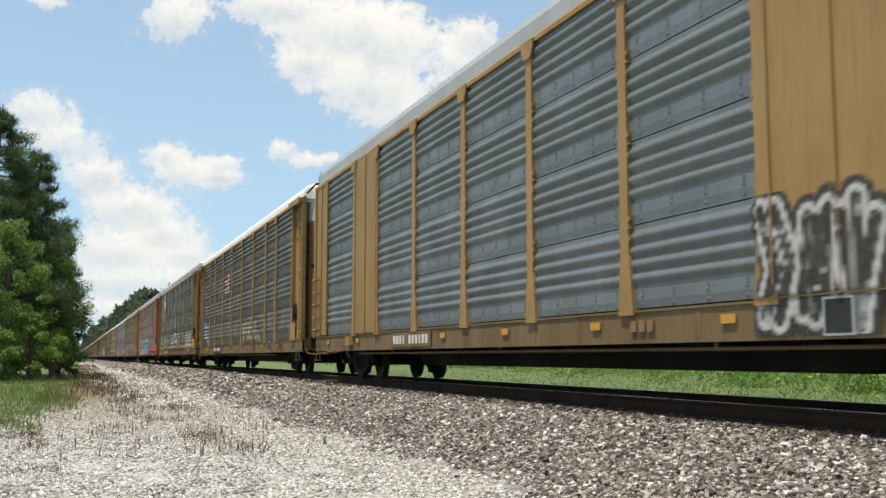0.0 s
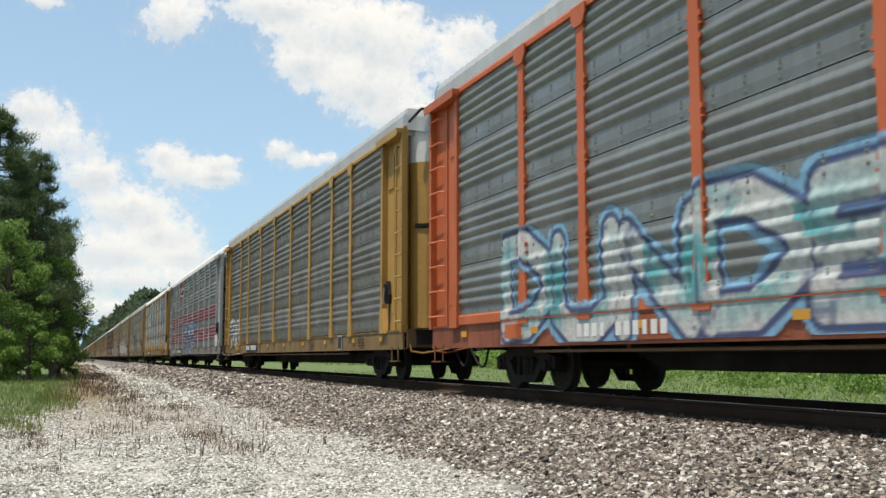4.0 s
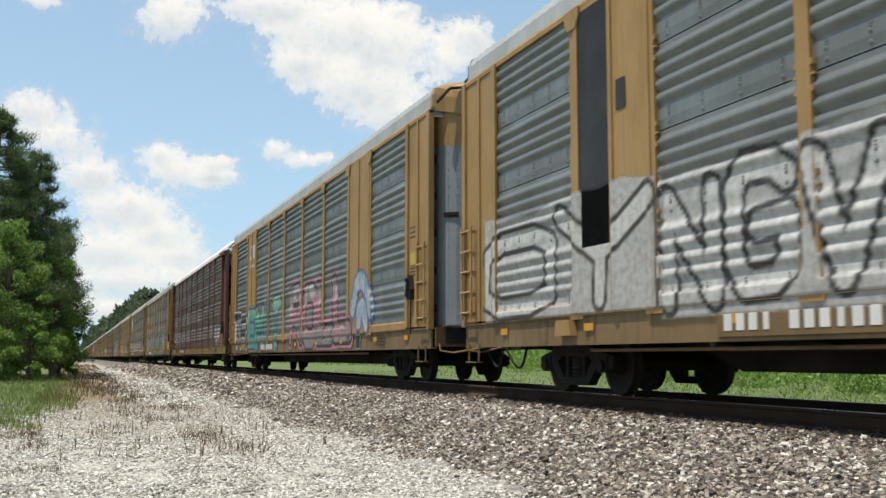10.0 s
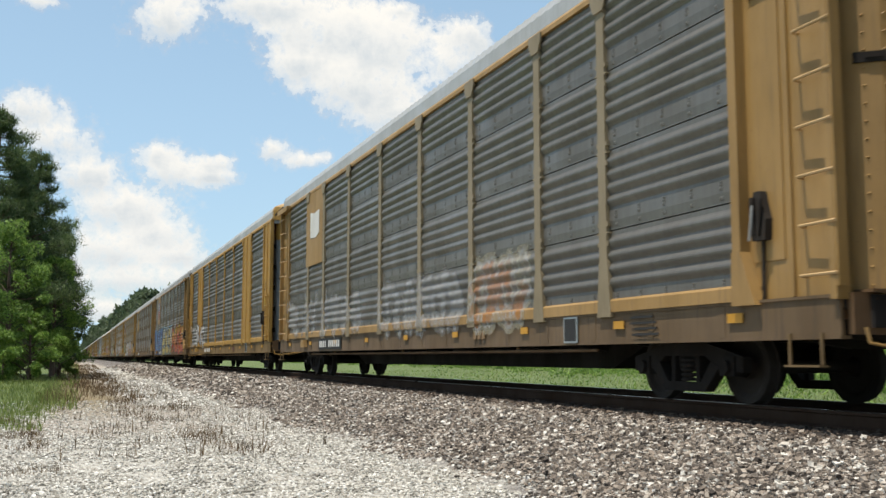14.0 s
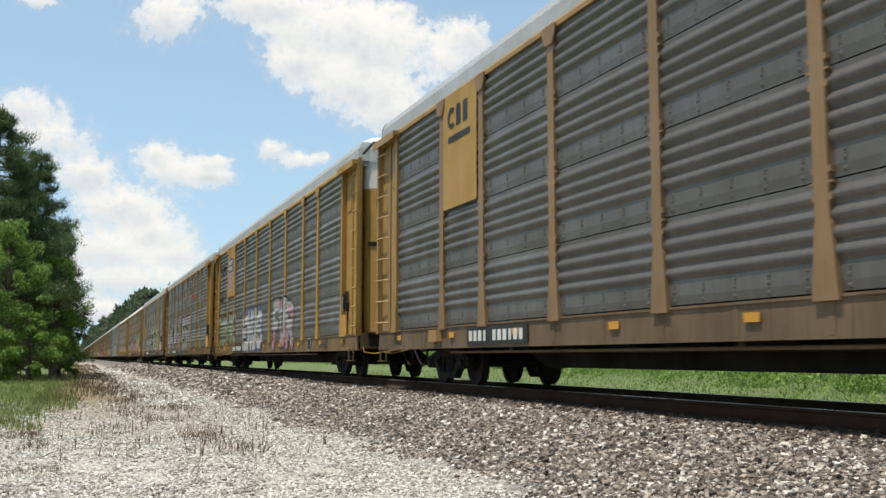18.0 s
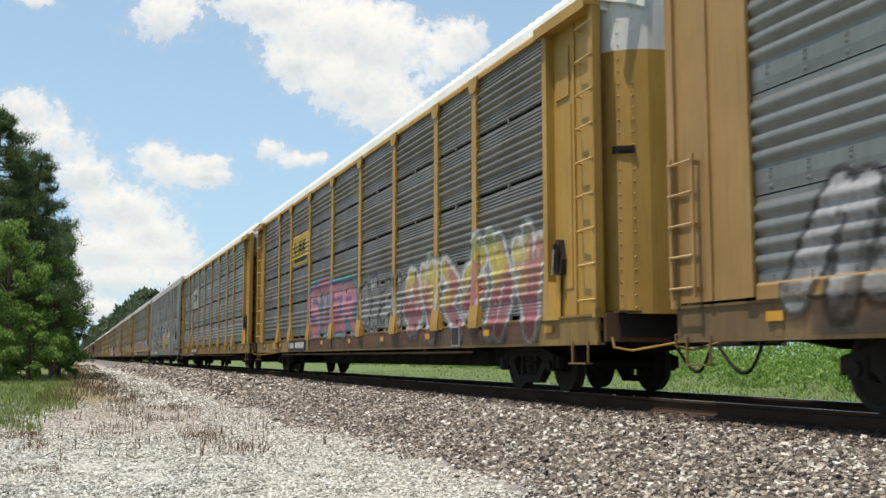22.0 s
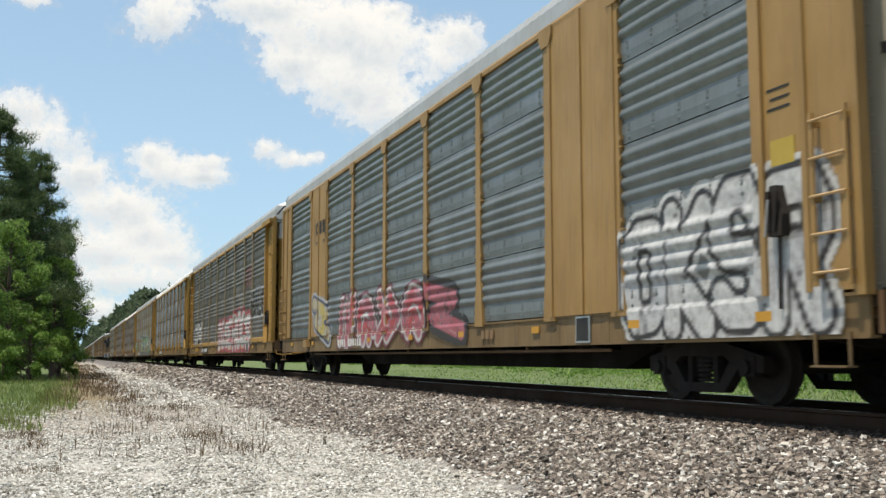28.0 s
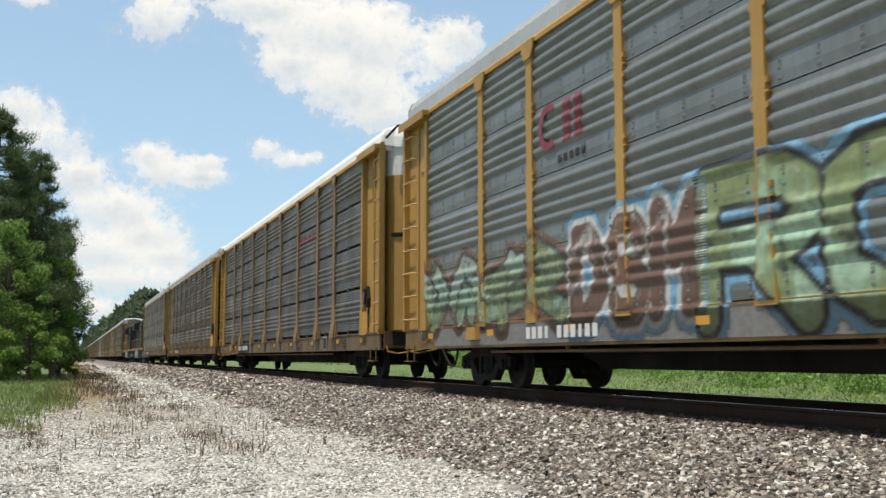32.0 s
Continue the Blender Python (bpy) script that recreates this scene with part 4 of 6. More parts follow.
# painted letter forms as strokes on a grid of four by six: column, row
GLYPH = {
    "A": "00 26 40|12 32", "B": "00 06 36 45 44 33 03|33 42 41 30 00", "C": "45 36 16 05 01 10 30 41", "D": "00 06 26 44 42 20 00", "E": "46 06 00 40|03 33", "F": "00 06 46|03 33", "G": "45 36 16 05 01 10 30 41 43 23",
    "H": "00 06|40 46|03 43", "I": "20 26", "J": "46 41 30 10 01", "K": "00 06|46 03 40", "L": "06 00 40", "M": "00 06 23 46 40", "N": "00 06 40 46", "O": "10 01 05 16 36 45 41 30 10", "P": "00 06 36 45 44 33 03",
    "R": "00 06 36 45 44 33 03|23 40", "S": "45 36 16 05 04 13 33 42 41 30 10 01", "T": "20 26|06 46", "U": "06 01 10 30 41 46", "V": "06 20 46", "W": "06 10 24 30 46", "X": "00 46|06 40", "Y": "06 23 46|23 20",
    "Z": "06 46 00 40", "1": "15 26 20", "7": "06 46 10", "8": "13 04 05 16 36 45 44 33 13 02 01 10 30 41 42 33", ">": "03 43|25 43 21",
}


def letter(rnd, char, x0, x1, z0, z1):
    """One painted letter as short strokes that fill its box, a little out of true."""
    lean, out = rnd.uniform(-0.07, 0.07), []
    for run in GLYPH[char].split("|"):
        pts = []
        for k in run.split():
            u, v = int(k[0]) / 4, int(k[1]) / 6
            pts.append((x0 + (u + lean * (v - 0.5) + rnd.uniform(-0.03, 0.03)) * (x1 - x0), z0 + (v + rnd.uniform(-0.025, 0.025)) * (z1 - z0)))
        out += list(zip(pts, pts[1:]))
    return out


def tag(index, y_left, y_right, z0, z1, style, signs, form, text=""):
    """A sprayed piece on a car's side between two stations, from z0 to z1."""
    car, kind, plates = INFO[index]
    signs = len(text) or signs
    rnd = random.Random(index * 100 + int(y_left * 10) + signs)
    fill, edge, halo, opacity = STYLE[style]
    fill = [np.array(HUE[k]) for k in fill.split()]
    width = y_left - y_right
    big = form in ("tag", "lined")
    pad = 0.12 if big else 0.04
    ny, nz = max(6, int((width + 2 * pad) / 0.046)), max(6, int((z1 - z0 + 2 * pad) / 0.027))
    ny, nz = min(ny, 330), min(nz, 100)
    Y = np.linspace(y_left + pad, y_right - pad, ny)
    Z = np.linspace(max(z0 - pad, SILL0 + 0.04), min(z1 + pad, EAVE - 0.08), nz)
    gy, gz = np.meshgrid(Y, Z)
    px = y_left - gy
    d = np.full(gy.shape, 9.0)
    seams = np.full(gy.shape, 9.0)
    if form == "block":
        d = np.maximum(np.maximum(-px, px - width), np.maximum(z0 - gz, gz - z1)) - 0.01
        thick = 0.0
    else:
        step = width / max(1, signs)
        thick = min(0.235 * min(step, 1.4), 0.20 * (z1 - z0)) if big else (0.05 if "bold" not in style else 0.25)
        if text and big:
            thick = min(0.29 * step, 0.19 * (z1 - z0))
        for k in range(signs):
            top = z1 - rnd.uniform(0.0, 0.16) * (z1 - z0)
            low = z0 + rnd.uniform(0.0, 0.10) * (z1 - z0)
            x0 = k * step - (0.05 * step if big else -0.02)
            dk = np.full(gy.shape, 9.0)
            if text:
                lo, hi, bottom, roof = x0 + thick * 0.62, x0 + step * 1.0 - thick * 0.45, low + thick * 0.5, top - thick * 0.5
                strokes = [] if text[k] == " " else letter(rnd, text[k], lo, hi, bottom, roof)
            else:
                strokes = strokes_for(rnd, x0 + thick * 0.5, x0 + step * 1.06 - thick * 0.3, low + thick * 0.4, top - thick * 0.4, style)
            for (ax, az), (bx, bz) in strokes:
                vx, vz = bx - ax, bz - az
                t = np.clip(((px - ax) * vx + (gz - az) * vz) / (vx * vx + vz * vz + 1e-9), 0, 1)
                dk = np.minimum(dk, np.hypot(px - ax - t * vx, gz - az - t * vz))
            if big:
                seams = np.where((dk < thick * 0.66) & (d < thick * 0.66), np.minimum(seams, np.abs(dk - d)), seams)
            d = np.minimum(d, dk)
    r = thick * (0.62 if big else 0.5)
    rim = max(0.07, 0.048 * (z1 - z0)) if (big and edge) else 0.0
    glow = 0.085 if (big and halo) else 0.0
    soft = 0.02
    def inside(limit):
        return np.clip((limit - d) / soft + 0.5, 0, 1)[..., None]
    v = np.clip((gz - z0) / max(0.1, z1 - z0), 0, 1) * (len(fill) - 1)
    i = np.minimum(v.astype(int), len(fill) - 2)
    wob = np.array([[noise.noise((a * 1.7, b * 2.3, index)) for a in Y[::4]] for b in Z[::4]]).repeat(4, 0).repeat(4, 1)[:nz, :ny]
    wob2 = np.array([[noise.noise((a * 1.1 + 9, b * 0.9, index + 5)) for a in Y[::3]] for b in Z[::3]]).repeat(3, 0).repeat(3, 1)[:nz, :ny]
    wob3 = np.array([[noise.noise((a * 1.5 + 0.6 * b, b * 0.55 + 3, index + 9)) for a in Y[::2]] for b in Z[::2]]).repeat(2, 0).repeat(2, 1)[:nz, :ny]
    f = np.clip(v - i + wob * 0.9, 0, 1)[..., None]
    stack = np.array(fill)
    colour = stack[i] * (1 - f) + stack[i + 1] * f
    if big:                      # bright glint along the tops of the strokes
        glint = (np.clip(1 - np.abs(d - r * 0.55) / 0.02, 0, 1) * (wob > 0.12))[..., None]
        colour = colour * (1 - 0.6 * glint) + 0.6 * glint * np.array(HUE["white"])
    if big:                      # blocks of second colour and dark cracks across the strokes
        blot = (np.clip((wob2 - 0.10) / 0.04, 0, 1) * 0.8)[..., None]
        colour = colour * (1 - blot) + stack[0][None, None] * blot
        crack = np.clip(1 - np.abs(wob3) / 0.035, 0, 1)[..., None] * 0.75
        colour = colour * (1 - crack) + np.array(HUE[edge or "black"]) * crack
    cover = inside(r) * 1.0
    if rim:
        a = inside(r + rim)
        k = np.clip((0.03 - seams) / 0.02, 0, 1)[..., None]
        inner = inside(r) * (1 - k)
        colour = np.array(HUE[edge]) * (1 - inner) + colour * inner
        cover = a
    if form == "lined":          # letters lined out on a rolled ground
        ground_d = np.maximum(np.maximum(-px, px - width), np.maximum(z0 - gz, gz - z1 + 0.10 * wob2)) - 0.01
        line = np.clip((0.05 - np.abs(d - r * 0.9)) / 0.02, 0, 1)[..., None]
        line = np.maximum(line, np.clip((0.03 - seams) / 0.02, 0, 1)[..., None])
        base = stack[-1][None, None] * (0.78 + 0.22 * inside(r * 0.9)) * (1 + 0.12 * wob[..., None])
        colour = base * (1 - line) + np.array(HUE[edge]) * line
        cover = np.maximum(np.clip(-ground_d / 0.02 + 0.5, 0, 1)[..., None], line)
    elif glow:
        a = inside(r + rim + glow + 0.05 * wob)
        colour = np.array(HUE[halo]) * (1 - cover) + colour * cover
        cover = a
    alpha = cover[..., 0] * opacity
    keep = alpha > 0.02
    cell = keep[:-1, :-1] | keep[1:, :-1] | keep[:-1, 1:] | keep[1:, 1:]
    X = np.array([[-HALF - outer(kind, plates, a, b, INSET[index], index in RAILED) - 0.005 for a in Y] for b in Z])
    ids = np.arange(nz * ny).reshape(nz, ny)
    faces = np.stack([ids[:-1, :-1][cell], ids[:-1, 1:][cell], ids[1:, 1:][cell], ids[1:, :-1][cell]], 1)
    used = np.unique(faces)
    back = np.zeros(nz * ny, int)
    back[used] = np.arange(len(used))
    verts = np.stack([X.ravel(), gy.ravel(), gz.ravel()], 1)[used]
    me = bpy.data.meshes.new("spray_painting")
    me.from_pydata(verts.tolist(), [], back[faces].tolist())
    at = me.attributes.new("spray", "FLOAT_COLOR", "POINT")
    at.data.foreach_set("color", np.concatenate([colour.reshape(-1, 3)[used], alpha.reshape(-1, 1)[used]], 1).astype(np.float32).ravel())
    me.materials.append(None)
    me.shade_smooth()
    part("spray_painting", me, FILM, car, f"{STYLE_WORDS.get(style, style.replace('_', ' and '))} sprayed strokes")


STYLE_WORDS = {"chrome": "black-outlined silver", "fire": "red and orange", "wild": "green, yellow and white", "sunset": "yellow, red and purple", "multi": "many-coloured", "graff_multi": "rose and lime", "pinkgrey": "pink and grey", "faint": "faded white", "sky": "pale blue", "crimson": "red"}


def conform(name, index, y0, y1, z0, z1, paint, lift, label=""):
    """A painted rectangle that follows the ribs of the sheet."""
    car, kind, plates = INFO[index]
    n = max(2, int((z1 - z0) / 0.014))
    zs = np.linspace(z0, z1, n)
    ym = (y0 + y1) / 2
    v = [(-HALF - (lift if lift > 0.05 else outer(kind, plates, ym, z) + lift), y, z) for y in (y1, y0) for z in zs]
    part(name, mesh_of(name, v, [(i, i + 1, n + i + 1, n + i) for i in range(n - 1)], [None], True), PAINT[paint], car, label)


def emblem_plate(index, y0, y1, z0, z1, paint, lift=0.005, label="painted emblem field"):
    conform("emblem_field", index, y0, y1, z0, z1, paint, lift, label)


def bars(index, y0, y1, z0, z1, count, paint, lift=0.009, upright=True, label=""):
    for k in range(count):
        if upright:
            w = (y0 - y1) / count
            conform("emblem_mark", index, y0 - (k + 0.08) * w, y0 - (k + 0.72) * w, z0, z1, paint, lift, label)
        else:
            h = (z1 - z0) / count
            conform("emblem_mark", index, y0, y1, z0 + (k + 0.1) * h, z0 + (k + 0.62) * h, paint, lift, label)


def ring_mark(car, y, z, r, paint, depth, a0=0.0, a1=math.tau, thick=0.09):
    n = 18
    out = [(y - r * math.cos(a), z + r * math.sin(a)) for a in np.linspace(a0, a1, n)]
    inn = [(y - (r - thick) * math.cos(a), z + (r - thick) * math.sin(a)) for a in np.linspace(a0, a1, n)]
    x = -HALF - depth - 0.008
    b = Build().add([(x, *p) for p in out] + [(x, *p) for p in inn] + [(x + 0.006, *p) for p in out] + [(x + 0.006, *p) for p in inn],
                    [(i, i + 1, n + i + 1, n + i) for i in range(n - 1)] + [(i, i + 1, 2 * n + i + 1, 2 * n + i) for i in range(n - 1)])
    part("emblem_mark", b.mesh("emblem_mark"), PAINT[paint], car)


def logo(index, y0, y1, z0, z1, style):
    """Emblems become plain shapes in their colours."""
    car, kind, plates = INFO[index]
    w, h = y0 - y1, z1 - z0
    if style == "maroon":
        emblem_plate(index, y0, y1, z0, z1, "maroon", 0.005, "maroon emblem plate")
        bars(index, y0 - 0.2 * w, y1 + 0.35 * w, z0 + 0.5 * h, z0 + 0.72 * h, 5, "pale", 0.012)
        bars(index, y0 - 0.1 * w, y1 + 0.2 * w, z0 + 0.12 * h, z0 + 0.36 * h, 2, "pale", 0.012, False)
        ring_mark(car, y1 + 0.25 * w, z0 + 0.6 * h, 0.32 * h, "pale", 0.078, -2.2, 2.0)
    elif style in ("tan_green", "tan_white"):
        emblem_plate(index, y0 + 0.08, y1 - 0.08, 3.2, EAVE - 0.08, "tan", 0.062, "flat tan emblem plate")
        x, base, top = -HALF - 0.074, 3.72, 4.72
        cloth = [(y0 - 0.26 * w, base + 0.30), (y0 - 0.26 * w, top + 0.06), (y0 - 0.50 * w, top - 0.02), (y0 - 0.84 * w, top + 0.02), (y0 - 0.84 * w, base + 0.36), (y0 - 0.62 * w, base + 0.26)]
        part("emblem_mark", Build().prism(cloth, "x", x, x + 0.008).mesh("emblem_mark"), PAINT["pale"], car, "white flag shape")
        if style == "tan_green":
            hem = [(y0 - 0.24 * w, base), (y0 - 0.24 * w, base + 0.30), (y0 - 0.55 * w, base + 0.34), (y0 - 0.86 * w, base + 0.48), (y0 - 0.86 * w, base + 0.26), (y0 - 0.66 * w, base + 0.10), (y0 - 0.45 * w, base + 0.12)]
            part("emblem_mark", Build().prism(hem, "x", x - 0.004, x + 0.008).mesh("emblem_mark"), PAINT["green"], car, "green hem of the flag")
            for u in (0.34, 0.50):
                bar = [(y0 - u * w, base + 0.26), (y0 - u * w, base + 0.66), (y0 - (u + 0.09) * w, base + 0.60), (y0 - (u + 0.09) * w, base + 0.26)]
                part("emblem_mark", Build().prism(bar, "x", x - 0.004, x + 0.008).mesh("emblem_mark"), PAINT["green"], car)
    elif style == "shield":
        emblem_plate(index, y0 + 0.06, y1 - 0.06, 3.2, EAVE - 0.08, "tan" if index == 14 else "yellow", 0.062, "flat painted emblem plate")
        cy, g, low, mid, top = (y0 + y1) / 2, w * 0.33, 3.42, 4.26, 4.98
        x = -HALF - 0.074
        curve = [(1.0, 0.0), (0.98, 0.35), (0.86, 0.62), (0.62, 0.84), (0.30, 0.95)]      # half outline below the blue field: width, drop
        sh = [(cy - g * a, mid - (mid - low) * d) for a, d in curve] + [(cy, low)] + [(cy + g * a, mid - (mid - low) * d) for a, d in curve[::-1]]
        part("shield", Build().prism(sh, "x", x, x + 0.008).mesh("shield"), PAINT["pale"], car, "white striped shield")
        up = [(cy - g, mid), (cy + g, mid), (cy + g * 1.06, mid + 0.4), (cy + g * 0.94, top - 0.10), (cy + g * 0.45, top - 0.12), (cy, top), (cy - g * 0.45, top - 0.12), (cy - g * 0.94, top - 0.10), (cy - g * 1.06, mid + 0.4)]
        part("shield", Build().prism(up, "x", x, x + 0.008).mesh("shield"), PAINT["blue"], car, "blue shield top")
        for k in range(6):
            u = -0.80 + 0.32 * k
            drop = float(np.interp(-abs(u) - 0.06, [-a for a, d in curve] + [0.0], [d for a, d in curve] + [1.0]))
            stripe = Build().box(x - 0.005, x + 0.002, cy - g * (u + 0.08), cy - g * (u - 0.08), mid - (mid - low) * drop, mid - 0.02)
            part("emblem_mark", stripe.mesh("emblem_mark"), PAINT["red"], car)
        bars(index, cy + g * 0.80, cy - g * 0.80, mid + 0.36, mid + 0.54, 5, "pale", 0.084)
        bars(index, cy + g * 0.88, cy - g * 0.88, mid + 0.10, mid + 0.28, 7, "pale", 0.084)
    elif style in ("csx_plate", "csx_yellow"):
        emblem_plate(index, y0 + 0.04, y1 - 0.04, z0, z1, "safety" if style == "csx_yellow" else "bright", 0.062 if style == "csx_plate" else 0.005, "yellow emblem plate")
        e = 0.070 if style == "csx_plate" else 0.012
        ring_mark(car, y0 - 0.27 * w, z1 - 0.44 * min(h, 1.0), 0.20 * min(h, 1.0), "black", 0.066, 0.8, 5.5, 0.09)
        bars(index, y0 - 0.40 * w, y1 + 0.18 * w, z1 - 0.63 * min(h, 1.0), z1 - 0.24 * min(h, 1.0), 2, "black", e)
        bars(index, y0 - 0.16 * w, y1 + 0.16 * w, z1 - 0.92 * min(h, 1.0), z1 - 0.7 * min(h, 1.0), 1, "black", e, False)
    elif style == "orange_bar":
        b = Build().prism([(y0 - 0.05, z0 + 0.1 * h), (y1 + 0.05, z0 + 0.1 * h), (y1 + 0.05, z0 + 0.4 * h), (y0 - 0.05, z0 + 0.4 * h)], "x", -HALF - 0.072, -HALF - 0.06)
        part("emblem_mark", b.mesh("emblem_mark"), PAINT["orange"], car, "orange emblem bar")
        bars(index, y0 - 0.1, y1 + 0.1, z0 + 0.55 * h, z0 + 0.95 * h, 4, "orange", 0.010)
    elif style == "red_white":
        emblem_plate(index, y0, y1, z0 - 0.15, z1, "red", 0.005, "red emblem plate")
        bars(index, y0 - 0.35 * w, y1 + 0.08 * w, z0 + 0.42 * h, z0 + 0.62 * h, 7, "pale", 0.012)
        bars(index, y0 - 0.08 * w, y0 - 0.30 * w, z0 + 0.1 * h, z0 + 0.75 * h, 3, "pale", 0.012, False)
        bars(index, y0 - 0.40 * w, y1 + 0.2 * w, z0 + 0.05 * h, z0 + 0.2 * h, 1, "pale", 0.012, False)
    elif style == "dark_plate":
        emblem_plate(index, 8.95, 7.95, SILL1 + 0.9, EAVE - 0.1, "black", 0.005, "dark painted plate")
        bars(index, y1 + 0.4, y1 - 0.35, 3.7, 4.1, 2, "black", 0.010)
    elif style == "white_marks":
        ring_mark(car, (y0 + y1) / 2 + 0.28, z0 + 0.62 * h, 0.30, "pale", 0.056, 1.0, 5.3, 0.10)
        bars(index, (y0 + y1) / 2 - 0.05, (y0 + y1) / 2 - 0.65, z0 + 0.38 * h, z0 + 0.85 * h, 2, "pale", 0.010)
        bars(index, y0 - 0.5, y1 + 0.5, z0 + 0.10 * h, z0 + 0.2 * h, 5, "pale", 0.010)
    elif style == "red_marks":
        cy = (y0 + y1) / 2
        ring_mark(car, cy + 0.20 * w, z0 + 0.6 * h, 0.17 * w, "red", 0.045, 1.0, 5.3, 0.12)
        bars(index, cy + 0.00 * w, cy - 0.34 * w, z0 + 0.28 * h, z0 + 0.92 * h, 2, "red", 0.010)
        bars(index, cy + 0.1 * w, cy - 0.35 * w, z0, z0 + 0.12 * h, 5, "black", 0.010)
    elif style == "red_line":
        bars(index, y0, y1, z0 + 0.3 * h, z0 + 0.7 * h, 5, "red", 0.010)
    else:                        # dark_marks
        cy, e = (y0 + y1) / 2, 0.012
        if index in (6, 20, 23):      # a flat plate over the whole bay
            emblem_plate(index, 6.92, 4.33, 3.30, 4.36, "slate" if index == 23 else "frost", 0.062, "flat grey emblem plate")
            cy, w, z0, h, e = 5.6, 2.2, 3.40, 0.88, 0.070
        depth = 0.070 if e > 0.05 else 0.055
        ring_mark(car, cy + 0.24 * w, z0 + 0.55 * h, 0.24 * h, "black", depth, 0.8, 5.5, 0.10)
        bars(index, cy + 0.10 * w, cy - 0.36 * w, z0 + 0.34 * h, z0 + 0.78 * h, 2, "black", e)
        for u in (0.44, -0.42):       # brackets and small marks
            bars(index, cy + u * w + 0.03, cy + u * w - 0.03, z0 + 0.10 * h, z0 + 0.98 * h, 1, "black", e)
        bars(index, cy + 0.36 * w, cy + 0.20 * w, z0, z0 + 0.09 * h, 2, "black", e)
        bars(index, cy - 0.18 * w, cy - 0.34 * w, z0, z0 + 0.09 * h, 2, "black", e)


def slogan(index, y0, z0, lines, size):
    car = INFO[index][0]
    for k, line in enumerate(lines):
        cu = bpy.data.curves.new("slogan", "FONT")
        cu.body, cu.size, cu.extrude = line, size, 0.004
        cu.materials.append(PAINT["black"])
        ob = new("slogan", cu)
        ob.parent = car
        ob.matrix_local = Matrix.Translation((-HALF - 0.07, y0, z0 - k * size * 1.5)) @ Matrix(((0, 0, -1, 0), (-1, 0, 0, 0), (0, 1, 0, 0), (0, 0, 0, 1)))
        tagged(ob, "dark painted words")


def rib_stripes(index, bands):
    """Whole ribs painted red along a pale car."""
    car, kind, plates = INFO[index]
    for za, zb in bands:
        for a, b in zip(POSTS, POSTS[1:]):
            z, rows = za, []
            while z <= zb:
                rows.append((z, outer(kind, (), (a + b) / 2, z)))
                z += 0.012
            run = []
            for z, d in rows + [(zb + 1, 0.0)]:
                if d > 0.009 and z <= zb:
                    run.append((z, d))
                elif run:
                    n = len(run)
                    me = mesh_of("painted_rib", [(-HALF - d - 0.004, a + 0.07, z) for z, d in run] + [(-HALF - d - 0.004, b - 0.07, z) for z, d in run], [(i, i + 1, n + i + 1, n + i) for i in range(n - 1)], [None], True)
                    part("painted_rib", me, PAINT["red"], car, "red-painted rib")
                    run = []


rib_stripes(5, ((1.39, 2.08), (2.45, 3.15)))
slogan(16, 11.4, 4.5, ("we will",), 0.48)
slogan(16, 11.4, 3.05, ("deliver",), 0.48)
tag(0, -6.9, -8.56, 0.78, 2.04, "dotted", 3, "tag")
tag(1, -1.71, -5.09, 1.12, 2.05, "cream", 5, "tag")
tag(1, -5.15, -5.95, 1.08, 1.59, "cream", 2, "tag")
tag(1, 11.45, 9.44, 1.15, 2.37, "sky", 1, "tag")
tag(1, 3.29, 0.58, 2.12, 3.09, "white", 4, "scrawl")
logo(1, 4.17, 1.72, 3.33, 4.31, "maroon")
tag(2, 2.57, -3.19, 1.08, 2.25, "chrome", 6, "tag")
tag(2, 8.5, 4.5, 0.95, 2.37, "faint_green", 4, "tag")
tag(2, -7.2, -10.62, 0.78, 2.21, "white_bold", 6, "scrawl")
logo(2, 8.82, 6.93, 3.31, 5.35, "tan_green")
tag(3, 9.76, -3.17, 0.78, 2.44, "teal_white", 7, "tag", "DUNDERO")
tag(3, -3.17, -4.58, 0.78, 1.85, "navy", 0, "block")
logo(3, -4.53, -6.95, 3.69, 4.19, "orange_bar")
tag(4, 11.86, 9.08, 0.9, 2.26, "chrome", 4, "tag")
tag(5, 3.53, -2.6, 0.78, 2.56, "blue_white", 4, "tag", "MRP")
tag(5, -2.39, -2.98, 1.94, 2.24, "black", 1, "scrawl")
logo(5, 6.81, 4.25, 4.35, 5.4, "red_white")
logo(6, 6.12, 4.27, 3.43, 4.29, "dark_marks")
tag(7, 5.33, -3.05, 0.88, 3.16, "black_bold", 6, "scrawl", "TEVEN>")
logo(7, 6.49, 4.74, 3.36, 4.29, "dark_marks")
tag(8, 12.33, 6.83, 1.13, 2.76, "silver_block", 2, "lined", "OY")
tag(8, 6.84, -0.6, 1.0, 2.66, "chrome", 6, "lined", "NGVAES")
tag(8, -0.6, -5.0, 0.78, 2.5, "chrome", 6, "tag")
tag(8, -5.0, -10.4, 0.78, 2.55, "chrome", 3, "tag", "SEA")
logo(8, 8.96, 7.82, 2.57, 5.08, "dark_plate")
logo(9, 8.81, 6.84, 3.91, 5.06, "white_marks")
tag(9, 8.51, 2.0, 0.78, 2.57, "green", 5, "tag", "EMIT")
tag(9, 12.4, 8.81, 0.85, 2.37, "dotted", 2, "tag", "TR")
tag(9, 0.4, -7.4, 0.78, 2.9, "pinkgrey", 5, "tag", "ROLL")
tag(9, -7.3, -9.4, 1.0, 2.7, "sky", 1, "tag")
tag(10, 11.7, 8.3, 1.15, 2.6, "white", 4, "scrawl", "AMPER8")
